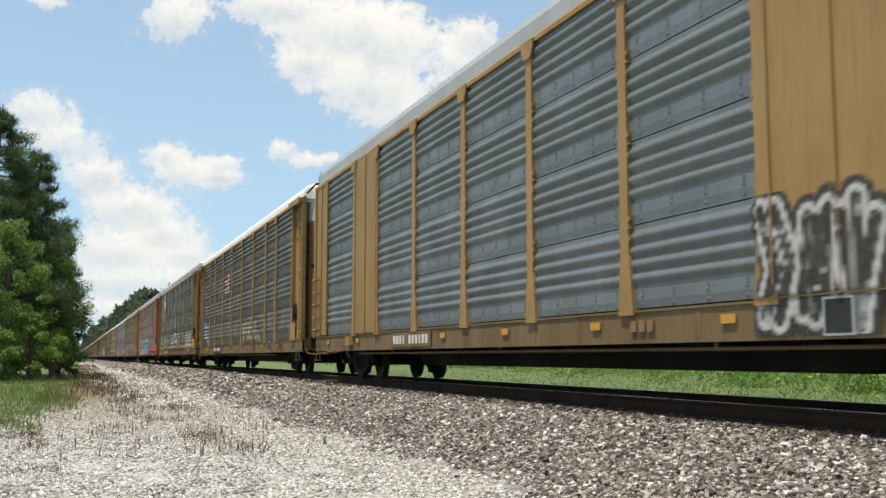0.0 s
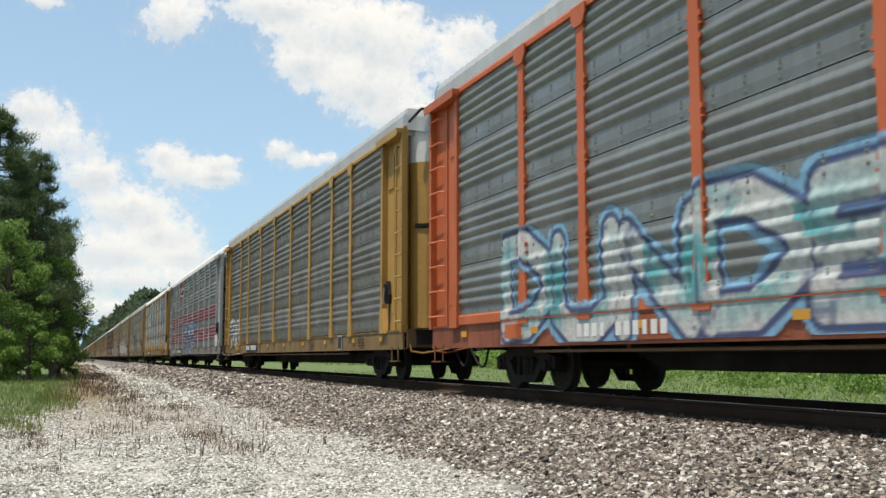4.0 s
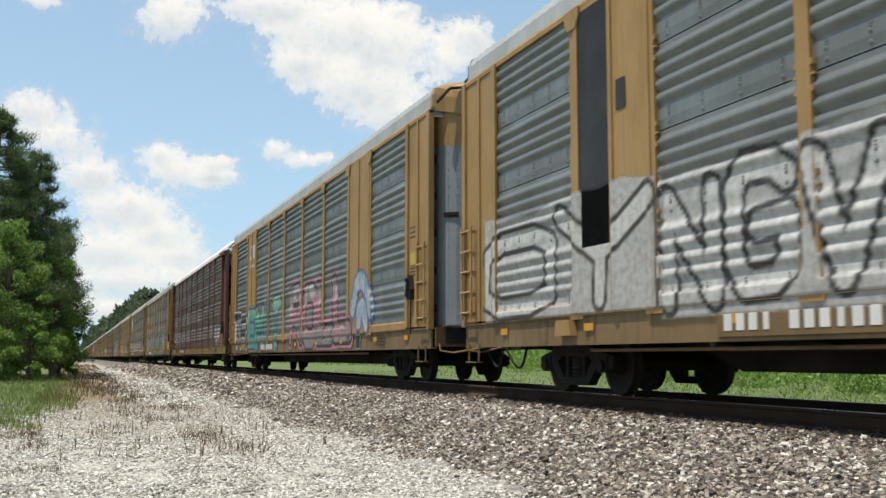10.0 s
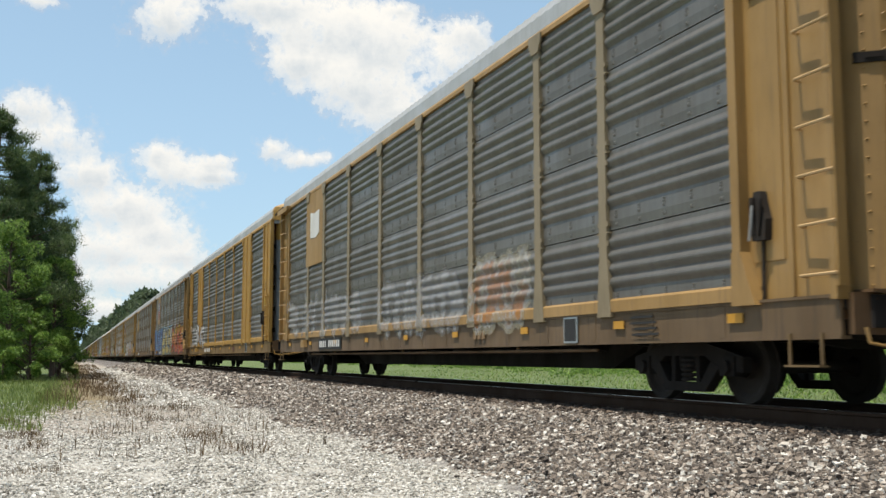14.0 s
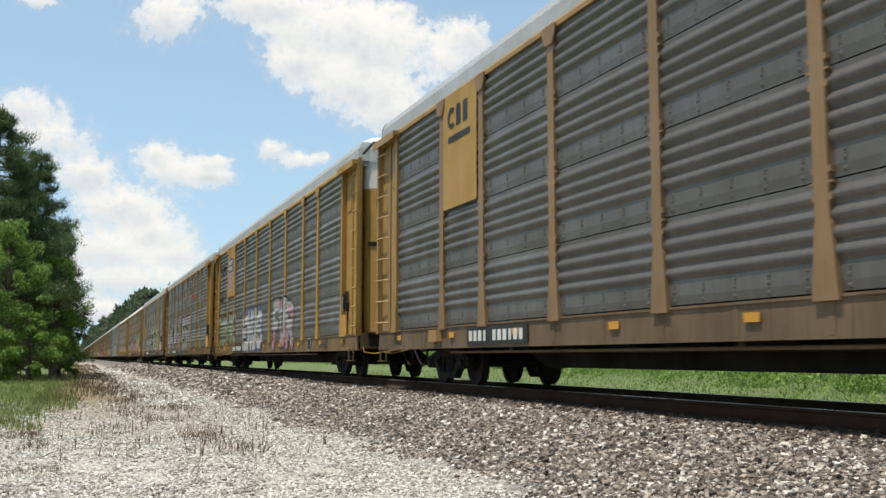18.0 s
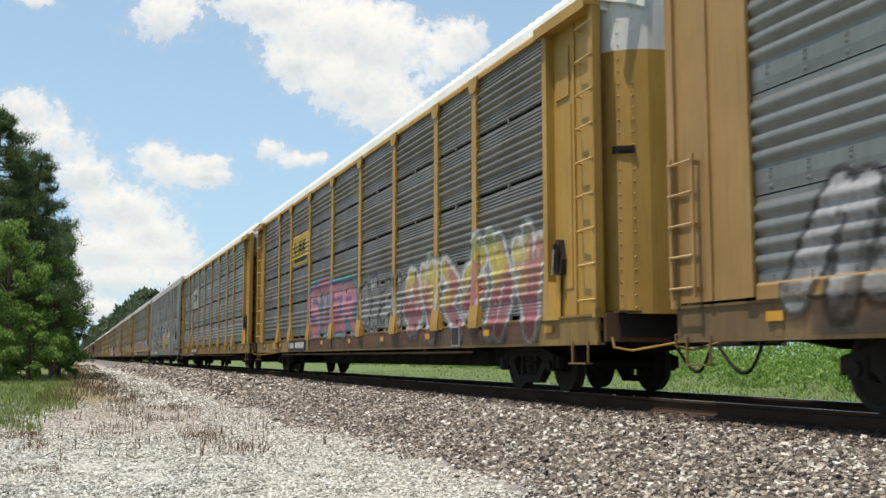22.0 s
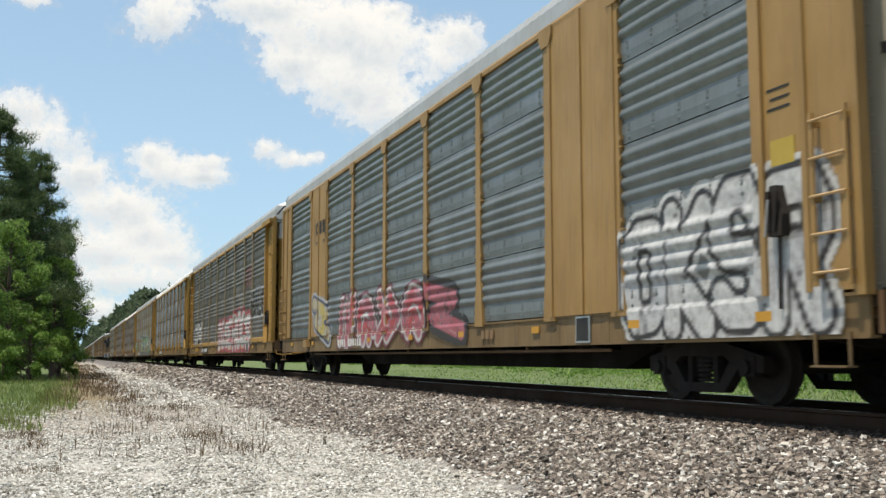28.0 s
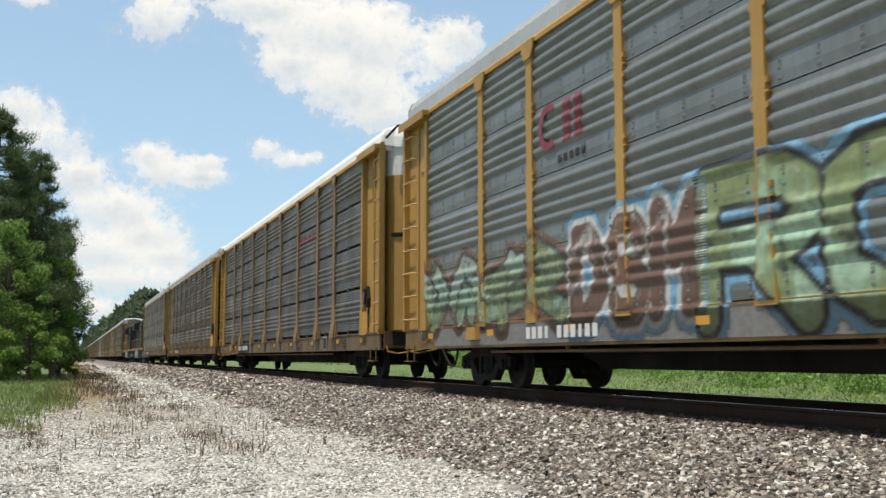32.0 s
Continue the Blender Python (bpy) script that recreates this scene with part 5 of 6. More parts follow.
tag(10, 7.01, 3.59, 1.21, 2.12, "faint", 5, "scrawl")
tag(10, -9.53, -11.29, 1.13, 2.23, "chrome", 2, "tag")
tag(11, 11.57, 1.08, 0.94, 2.58, "multi", 6, "tag")
tag(11, -1.29, -3.87, 0.81, 2.46, "green", 3, "tag")
tag(11, -3.87, -6.51, 0.78, 2.32, "blue_black", 3, "tag")
tag(11, -6.41, -8.37, 0.78, 2.34, "mint", 1, "tag")
tag(11, -8.37, -9.6, 0.78, 2.04, "pinkorange", 3, "tag")
logo(12, 9.14, 7.2, 3.29, 5.03, "tan_white")
tag(12, 7.33, 3.01, 1.04, 2.27, "faint", 4, "tag")
tag(12, 1.52, -3.86, 0.97, 2.17, "faint", 6, "tag")
tag(12, -4.2, -6.59, 1.02, 2.16, "faint_orange", 4, "tag")
tag(12, 12.26, 7.74, 1.15, 2.37, "faint", 2, "tag")
tag(13, 12.6, 5.6, 0.95, 2.4, "chrome", 3, "tag")
logo(14, 9.12, 7.1, 3.36, 5.29, "shield")
tag(14, 11.88, 4.12, 0.78, 2.69, "blue_deep", 6, "tag", "KONSTK")
tag(14, 4.06, -4.17, 0.78, 2.69, "yellow_grey", 5, "tag", "EMURF")
tag(14, -4.28, -11.4, 0.78, 2.75, "fire", 4, "tag", "NOSE")
logo(15, 8.84, 7.21, 3.27, 5.4, "csx_plate")
tag(16, 12.09, 6.59, 1.05, 2.42, "faint_green", 4, "tag", "GORGE")
tag(16, 4.59, 0.11, 0.78, 2.39, "chrome_blue", 4, "tag", "ENUS")
tag(16, -2.11, -5.64, 0.78, 2.51, "graff_multi", 5, "tag", "FUR")
logo(16, 9.11, 7.12, 3.3, 5.4, "shield")
tag(17, 11.34, 2.6, 0.78, 2.75, "chrome_teal", 7, "tag", "WHAN")
tag(17, 2.6, -3.8, 0.78, 3.0, "chrome_teal", 4, "tag", "IES7")
logo(17, -4.43, -6.58, 3.86, 4.24, "orange_bar")
tag(18, 11.32, 5.7, 0.82, 2.24, "grey_black", 3, "tag")
tag(18, 4.06, -1.49, 0.78, 2.58, "black_white", 5, "tag", "STAGHR")
tag(18, -1.5, -6.0, 0.78, 2.76, "black_lime", 5, "tag", "RESTRO")
tag(18, -12.8, -13.25, 1.2, 2.3, "crimson", 0, "block")
tag(18, -9.16, -12.75, 1.1, 2.58, "redblack", 3, "tag", "JOO")
tag(18, -6.0, -8.5, 0.88, 2.7, "black_lime", 3, "tag", "17")
logo(18, 8.97, 6.98, 3.56, 4.61, "dark_marks")
logo(19, 6.91, 4.37, 3.39, 4.35, "csx_yellow")
tag(19, 4.13, -0.97, 1.12, 2.64, "pink", 4, "tag", "STER")
tag(19, -1.4, -4.9, 1.15, 2.39, "greyblack", 4, "tag")
tag(19, -4.9, -11.7, 0.85, 2.62, "sunset", 6, "tag")
logo(20, 6.99, 4.43, 3.46, 4.49, "dark_marks")
tag(21, 11.06, 8.91, 1.0, 2.83, "orange_teal", 1, "tag", "I")
tag(21, 8.92, 6.5, 0.78, 2.55, "teal_red", 1, "tag", "P")
tag(21, 6.5, 3.7, 0.78, 2.2, "rust_black", 1, "tag", "S")
tag(21, 5.3, 3.9, 2.1, 3.0, "mint_black", 1, "tag", "O")
tag(21, 3.7, 0.61, 0.78, 2.83, "teal_red", 2, "tag", "AE")
tag(21, 0.61, -0.11, 0.93, 2.13, "crimson", 0, "block")
tag(21, -0.1, -6.77, 0.78, 3.07, "wild", 6, "tag")
tag(21, 13.1, 12.86, 2.57, 3.51, "black", 1, "scrawl")
tag(22, 7.98, -4.85, 1.04, 2.37, "cream_orange", 6, "tag")
tag(22, -5.13, -9.58, 0.91, 2.36, "faint_blue", 4, "tag")
tag(23, 11.55, 7.25, 0.78, 2.0, "grey_white", 5, "tag", "MAST")
tag(23, 6.5, 5.41, 1.1, 2.27, "faint", 3, "tag")
tag(23, 4.33, 0.4, 0.78, 2.5, "teal_red", 2, "tag", "DK")
logo(23, 6.02, 5.14, 3.85, 4.51, "dark_marks")
tag(24, 5.7, -1.55, 0.78, 2.21, "red_pink", 4, "tag")
tag(24, -1.2, -3.67, 0.78, 2.14, "red_black", 1, "tag")
tag(24, -9.16, -12.9, 0.78, 2.38, "silver_black", 4, "tag", "OKSR")
tag(24, 8.73, 6.32, 0.88, 2.46, "greyyellow", 1, "tag")
logo(24, 8.52, 6.9, 3.75, 4.56, "dark_marks")
tag(25, 10.85, 7.24, 1.09, 2.58, "chrome", 3, "tag")
tag(25, 3.59, 1.64, 1.01, 1.86, "white", 2, "scrawl")
tag(25, 0.64, -3.66, 0.80, 2.26, "white_red", 4, "tag", "DUSE")
tag(25, -3.92, -8.6, 0.78, 2.5, "white_red", 4, "tag", "ROCS")
tag(25, -8.9, -11.7, 2.07, 3.22, "black_pale", 2, "tag", "BALS")
tag(25, -7.09, -8.76, 3.29, 4.22, "red", 5, "scrawl")
tag(25, -4.59, -5.65, 2.99, 3.82, "white", 2, "scrawl")
tag(27, 12.29, 5.61, 0.91, 2.38, "faint_green", 4, "tag")
tag(27, 5.71, 2.56, 0.85, 2.58, "dark_white", 3, "tag", "DSM")
tag(27, 2.56, -3.6, 0.78, 2.53, "olive", 3, "tag", "ROT")
tag(27, -4.12, -9.48, 0.78, 2.54, "emerald", 5, "tag", "TIL")
logo(27, 6.93, 4.88, 3.33, 4.31, "red_marks")
logo(28, -3.83, -6.79, 3.8, 4.32, "red_line")
tag(27, 11.4, -9.6, 0.73, 1.06, "sill_grey", 0, "block")
tag(19, 4.0, -11.5, 0.73, 1.06, "sill_purple", 0, "block")
tag(11, 11.4, -3.0, 0.73, 1.06, "sill_olive", 0, "block")
tag(17, 11.4, -1.5, 0.73, 1.06, "sill_teal", 0, "block")
tag(18, 11.0, -9.0, 0.73, 1.06, "sill_dark", 0, "block")
tag(14, 11.4, 4.4, 0.73, 1.06, "blue_deep", 0, "block")
tag(23, 9.0, 2.0, 0.73, 1.06, "sill_dark", 0, "block")


# ---- mid-train locomotives and the cars behind them ----
def locomotive(offset, label, body, trim):
    lo = tagged(new("locomotive"), label, "locomotive", "mid-train locomotives")
    lo.location = (TRACK_X, offset, 0)
    B, T = PAINT[body], PAINT[trim]
    part("frame", Build().box(-1.5, 1.5, -10.6, 10.6, 1.30, 1.52).mesh("frame"), T, lo)
    part("long_hood", Build().prism([(-0.95, 1.52), (0.95, 1.52), (0.95, 4.25), (0.75, 4.55), (-0.75, 4.55), (-0.95, 4.25)], "y", -6.2, 10.2).mesh("long_hood"), B, lo)
    part("radiator", Build().prism([(-1.45, 3.7), (1.45, 3.7), (1.5, 4.3), (0.9, 4.7), (-0.9, 4.7), (-1.5, 4.3)], "y", 5.5, 9.8).mesh("radiator"), B, lo, "flared radiator section")
    cab = part("cab", Build().prism([(-1.48, 1.52), (1.48, 1.52), (1.48, 4.2), (1.0, 4.72), (-1.0, 4.72), (-1.48, 4.2)], "y", -8.9, -6.2).mesh("cab"), B, lo)
    glass = cached("loco_glass", lambda: painted("dark_cab_glass", (0.02, 0.025, 0.03), amount=0.05, rough=0.12))
    for y in (-8.3, -7.2):
        part("window", Build().box(-1.50, -1.47, y, y + 0.8, 3.2, 4.0).mesh("window"), glass, cab)
    part("nose", Build().prism([(-1.0, 1.52), (1.0, 1.52), (0.9, 3.0), (-0.9, 3.0)], "y", -10.4, -8.9).mesh("nose"), B, lo)
    part("fuel_tank", Build().prism([(-1.4, 0.45), (1.4, 0.45), (1.48, 0.7), (1.48, 1.30), (-1.48, 1.30), (-1.48, 0.7)], "y", -3.0, 3.0).mesh("fuel_tank"), PAINT["grey"], lo)
    for y in (-6.8, 6.8):
        bg = part("bogie", Build().prism([(-2.4, 0.55), (-2.2, 0.95), (2.2, 0.95), (2.4, 0.55), (1.2, 0.42), (-1.2, 0.42)], "x", -1.15, 1.15).mesh("bogie"), PAINT["grey"], lo, "grey three-axle bogie", (0, y, 0))
        for k in (-1.85, 0, 1.85):
            part("axle", cached("loco_axle", lambda: Build().tube((-0.82, 0, 0), (-0.68, 0, 0), 0.52, 20).tube((0.68, 0, 0), (0.82, 0, 0), 0.52, 20).tube((-1.2, 0, 0), (1.2, 0, 0), 0.1, 8).mesh("axle")), WHEEL, bg, "", (0, k, 0.52))
    rail = Build()
    for y in np.linspace(-6, 10.2, 10):
        rail.tube((-1.46, y, 1.52), (-1.46, y, 2.5), 0.02, 5)
    rail.tube((-1.46, -6, 2.5), (-1.46, 10.2, 2.5), 0.02, 5)
    part("handrail", rail.mesh("handrail"), T, lo)
    for k in range(3):
        part("door_panel", Build().box(-0.98, -0.94, -5 + k * 3.2, -2.2 + k * 3.2, 1.7, 3.6).mesh("door_panel"), T if k == 1 else B, lo)
    CARS.append(lo)
    return lo


END = 15.4416 + PITCH_CAR * 30.5
locomotive(END + 11.4, "black diesel locomotive with grey bogies mid-train", "black", "brown")
locomotive(END + 33.9, "black diesel locomotive coupled behind another", "black", "brown")
for k, (paint, sheets, kind, plates) in enumerate([("brown", "dark", "rib", ()), ("tan", "dun", "rib", ()), ("brown", "dark", "slot", ()), ("tan", "rust", "rib", ()), ("white", "clean", "rib", ()), ("tan", "grey", "rib", (1, 7)), ("brown", "dun", "rib", ()),
                                            ("brown", "rust", "rib", ()), ("tan", "dark", "rib", ()), ("brown", "dun", "slot", ()), ("tan", "rust", "rib", ()), ("tan", "dun", "rib", ()), ("brown", "dun", "rib", ()), ("tan", "dark", "rib", ())]):
    autorack(31 + k, kind, paint, sheets, "zinc", f"{WORDS[paint]} autorack with {DIRT[sheets]} behind the locomotives", plates, detailed=False, extra=45.3)

# ---- loose stones ----
def rock_faces():
    return np.array([(0, 1, 3), (0, 3, 2), (4, 6, 7), (4, 7, 5), (0, 4, 5), (0, 5, 1), (2, 3, 7), (2, 7, 6), (0, 2, 6), (0, 6, 4), (1, 5, 7), (1, 7, 3)])


def rock_corners(rng, n, flat):
    c = np.array([(x, y, z) for x in (-1, 1) for y in (-1, 1) for z in (-1, 1)], float)
    v = c[None] * rng.uniform(0.45, 1.0, (n, 8, 3))
    v *= rng.uniform(0.7, 1.3, (n, 1, 3)) * np.array([1, 1, flat])
    return v


def turned(rng, v, tilt=0.5):
    a = rng.uniform(0, math.tau, len(v))
    b = rng.normal(0, tilt, len(v))
    ca, sa, cb, sb = np.cos(a), np.sin(a), np.cos(b), np.sin(b)
    x, y, z = v[..., 0], v[..., 1], v[..., 2]
    y, z = y * cb[:, None] - z * sb[:, None], y * sb[:, None] + z * cb[:, None]
    x, y = x * ca[:, None] - y * sa[:, None], x * sa[:, None] + y * ca[:, None]
    return np.stack([x, y, z], -1)


def stone_material(name, stops):
    m, n, l, b = mat(name, 0.92)
    isl = n.new("ShaderNodeNewGeometry").outputs["Random Per Island"]
    ob = random_of(n)
    pick = math_node(n, l, "FRACT", math_node(n, l, "ADD", isl, ob))
    fine = noise_node(n, l, n.new("ShaderNodeNewGeometry").outputs["Position"], 45, 5, 0.7)
    c = mix(n, l, 0.55, ramp(n, l, pick, stops), ramp(n, l, fine, [(0.25, (0.3, 0.29, 0.27)), (0.75, (0.85, 0.84, 0.8))]), "OVERLAY")
    l.new(c, b.inputs["Base Color"])
    bump(n, l, b, fine, 0.4, 0.01)
    return m


def scatter(name, label, material, n, seed, xr, yr, size, flat, weight, parent):
    rng = np.random.default_rng(seed)
    u = rng.uniform(0, 1, n)
    y = yr[0] * (yr[1] / yr[0]) ** u
    x = rng.uniform(xr[0], xr[1], n)
    ok = weight(x, y, rng.uniform(0, 1, n))
    x, y = x[ok], y[ok]
    s = size * rng.uniform(0.5, 1.25, len(x)) * (1 + 0.35 * (rng.uniform(0, 1, len(x)) > 0.93)) * (0.9 + y / 60)
    v = turned(rng, rock_corners(rng, len(x), flat)) * s[:, None, None]
    z = np.array([ground_height(a, b) for a, b in zip(x, y)]) + s * 0.30 * flat + rng.uniform(0, 0.3, len(x)) * s
    v += np.stack([x, y, z], -1)[:, None]
    f = (rock_faces()[None] + 8 * np.arange(len(x))[:, None, None]).reshape(-1, 3)
    me = bpy.data.meshes.new(name)
    me.from_pydata(v.reshape(-1, 3).tolist(), [], f.tolist())
    me.materials.append(material)
    ob = new(name, me)
    ob.parent = parent
    return tagged(ob, label, kind="stuff")


BALLAST = stone_material("crushed_ballast_stone", [(0.0, (0.034, 0.028, 0.024)), (0.25, (0.100, 0.084, 0.071)), (0.55, (0.205, 0.170, 0.140)), (0.80, (0.285, 0.252, 0.218)), (0.95, (0.55, 0.53, 0.49))])
LIMESTONE = stone_material("pale_limestone_gravel", [(0.0, (0.14, 0.132, 0.115)), (0.3, (0.33, 0.318, 0.285)), (0.7, (0.49, 0.478, 0.44)), (0.95, (0.68, 0.672, 0.635))])
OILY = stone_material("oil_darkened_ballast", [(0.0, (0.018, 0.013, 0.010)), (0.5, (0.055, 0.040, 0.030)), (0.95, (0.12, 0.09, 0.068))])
bed = tagged(new("ballast_bed"), "grey and brown crushed-stone ballast beside the rails", "ballast", kind="structure")
lot = tagged(new("gravel_lot"), "pale limestone gravel on the ground before the track", "gravel", kind="structure")


def toe(y):
    return np.array([4.05 + 0.55 * noise.noise((b * 0.23, 4.0, 0)) + 0.3 * noise.noise((b * 0.9, 7.0, 0)) for b in y])


scatter("ballast_stones", "crushed grey stones", BALLAST, 68000, 3, (3.3, 6.80), (5.0, 34.0), 0.0205, 0.72, lambda x, y, r: (x - toe(y)) * 1.6 + 0.25 > r, bed)
scatter("ballast_stones", "dark oily stones along the rail", OILY, 20000, 17, (6.3, 7.24), (6.0, 60.0), 0.026, 0.72, lambda x, y, r: (x - 6.32) * 2.4 > r, bed)
scatter("gravel_stones", "flat pale gravel", LIMESTONE, 62000, 4, (-2.2, 4.9), (7.8, 32.0), 0.0148, 0.5, lambda x, y, r: ((toe(y) - x) * 1.4 + 0.75 > r) & (x > -0.075 * y) & (r < np.maximum(0.30, 1.25 - 0.02 * (y - 8) - 0.45 * np.maximum(0, y - 15.5 - np.maximum(0, x - 2.2) * 7) / 4)), lot)
scatter("ballast_stones", "crushed grey stones further along", BALLAST, 16000, 9, (3.4, 6.8), (30.0, 130.0), 0.034, 0.7, lambda x, y, r: (x - toe(y)) * 1.6 + 0.25 > r, bed)
rng = np.random.default_rng(8)
shapes = []
for k in range(10):
    v = rock_corners(rng, 1, 0.75)[0] * 0.031
    shapes.append(mesh_of("stone", v.tolist(), rock_faces().tolist(), [BALLAST]))
for k in range(300):
    y = 5.2 + 6.5 * rng.uniform() ** 1.3
    x = rng.uniform(4.4, 6.65)
    st = new("stone", shapes[k % 10])
    st.parent = bed
    st.location = (x, y, ground_height(x, y) + 0.028)
    st.rotation_euler = (rng.uniform(-0.6, 0.6), rng.uniform(-0.6, 0.6), rng.uniform(0, 6.28))

# ---- plants ----
def leaf_material(name, stops, rough=0.6):
    m, n, l, b = mat(name, rough)
    isl = n.new("ShaderNodeNewGeometry").outputs["Random Per Island"]
    big = noise_node(n, l, n.new("ShaderNodeNewGeometry").outputs["Position"], 0.6, 3)
    pick = math_node(n, l, "ADD", math_node(n, l, "MULTIPLY", isl, 0.6), math_node(n, l, "MULTIPLY", big, 0.4))
    c = ramp(n, l, pick, stops)
    l.new(c, b.inputs["Base Color"])
    tr = n.new("ShaderNodeBsdfTranslucent")
    l.new(c, tr.inputs["Color"])
    mx = n.new("ShaderNodeMixShader")
    mx.inputs[0].default_value = 0.42
    l.new(b.outputs[0], mx.inputs[1])
    l.new(tr.outputs[0], mx.inputs[2])
    l.new(mx.outputs[0], n["Material Output"].inputs["Surface"])
    return m


NEEDLES = leaf_material("pine_needles", [(0.2, (0.0336, 0.06, 0.0216)), (0.5, (0.066, 0.11, 0.036)), (0.85, (0.138, 0.192, 0.066))])
LEAVES = leaf_material("broad_leaves", [(0.2, (0.0675, 0.135, 0.024)), (0.5, (0.143, 0.255, 0.045)), (0.85, (0.3, 0.435, 0.09))])
LUSH = leaf_material("lush_grass", [(0.2, (0.085, 0.13, 0.028)), (0.5, (0.17, 0.225, 0.055)), (0.85, (0.33, 0.37, 0.12))])
DRY = leaf_material("dry_weeds", [(0.2, (0.060, 0.038, 0.020)), (0.5, (0.13, 0.085, 0.045)), (0.85, (0.24, 0.175, 0.10))], 0.85)
BARK, _n, _l, _b = mat("pine_bark", 0.9)
_c = ramp(_n, _l, noise_node(_n, _l, coords(_n), 6, 6, 0.7, (3, 3, 0.6)), [(0.3, (0.05, 0.035, 0.025)), (0.7, (0.16, 0.11, 0.08))])
_l.new(_c, _b.inputs["Base Color"])


def tri_mesh(name, tris, material):
    tris = np.asarray(tris)
    me = bpy.data.meshes.new(name)
    me.from_pydata(tris.reshape(-1, 3).tolist(), [], np.arange(len(tris) * 3).reshape(-1, 3).tolist())
    me.materials.append(material)
    return me


def blades(rng, x, y, z, h, w, lean=0.35):
    n = len(x)
    a = rng.uniform(0, math.tau, n)
    dx, dy = np.cos(a), np.sin(a)
    b = rng.uniform(0, math.tau, n)
    k = rng.normal(0, lean, n) * h
    tip = np.stack([x + k * np.cos(b), y + k * np.sin(b), z + h], -1)
    p = np.stack([x - dx * w, y - dy * w, z], -1)
    q = np.stack([x + dx * w, y + dy * w, z], -1)
    return np.stack([p, q, tip], 1)


def tufts(rng, centres, size, count, spread=1.0, width=0.16, up=0.25):
    """Star-shaped bunches of narrow leaves round each centre."""
    n = len(centres)
    d = rng.normal(0, 1, (n, count, 3))
    d[..., 2] += up * 2
    d /= np.linalg.norm(d, axis=-1, keepdims=True)
    s = size * rng.uniform(0.6, 1.2, (n, count, 1))
    side = np.cross(d, rng.normal(0, 1, (n, count, 3)))
    side /= np.linalg.norm(side, axis=-1, keepdims=True) + 1e-9
    c = centres[:, None] + rng.normal(0, 0.22 * size * spread, (n, count, 3))
    p, q, t = c - side * s * width, c + side * s * width, c + d * s
    return np.stack([p, q, t], 2).reshape(-1, 3, 3)


def limb_tube(b, pts, r0, r1, sides=6):
    n = len(pts)
    for i in range(n - 1):
        a, c = r0 + (r1 - r0) * i / (n - 1), r0 + (r1 - r0) * (i + 1) / (n - 1)
        p, q = Vector(pts[i]), Vector(pts[i + 1])
        w = (q - p).normalized()
        u = w.orthogonal().normalized()
        s = w.cross(u)
        ang = [k * math.tau / sides for k in range(sides)]
        b.add([p + (u * math.cos(t) + s * math.sin(t)) * a for t in ang] + [q + (u * math.cos(t) + s * math.sin(t)) * c for t in ang], [(k, (k + 1) % sides, sides + (k + 1) % sides, sides + k) for k in range(sides)])


def pine(x, y, h, reach, base, seed, label, limbs=40, bunch=26):
    rng = np.random.default_rng(seed)
    z0 = ground_height(x, y) - 0.1
    tree = tagged(new("pine_tree"), label, "tree", "pines by the track")
    tree.location = (x, y, z0)
    b = Build()
    limb_tube(b, [(0.15 * math.sin(k), 0.1 * math.cos(k * 1.3), h * k / 8) for k in range(9)], 0.011 * h + 0.06, 0.03, 9)
    part("trunk", b.mesh("trunk", True), BARK, tree)
    centres = []
    for i in range(limbs):
        f = (i + rng.uniform(0, 0.8)) / limbs
        z = h * (base + (0.97 - base) * f)
        r = reach * (1 - f) ** 0.75 * rng.uniform(0.55, 1.15) + 0.35
        a = i * 2.4 + rng.uniform(-0.5, 0.5)
        rise = rng.uniform(-0.05, 0.3)
        pts = [(math.cos(a) * r * k / 4, math.sin(a) * r * k / 4, z + r * rise * (k / 4) ** 1.6 - 0.06 * r * math.sin(k * math.pi / 4)) for k in range(5)]
        lb = Build()
        limb_tube(lb, pts, 0.035 + 0.012 * r, 0.012, 5)
        part("limb", lb.mesh("limb", True), BARK, tree)
        for k in range(int(bunch * (0.5 + r / reach))):
            t = 1.06 - 0.72 * rng.uniform() ** 1.7
            c = np.array(pts[0]) + (np.array(pts[4]) - np.array(pts[0])) * t
            c[2] = z + r * rise * t ** 1.6
            side = rng.normal(0, 0.10 * r + 0.08, 3) * np.array([1, 1, 0.5])
            centres.append(c + side)
    part("crown", tri_mesh("crown", tufts(rng, np.array(centres), 0.40, 15, 1.3, 0.055, 0.35), NEEDLES), None, tree, "tufted dark green needles")
    return tree


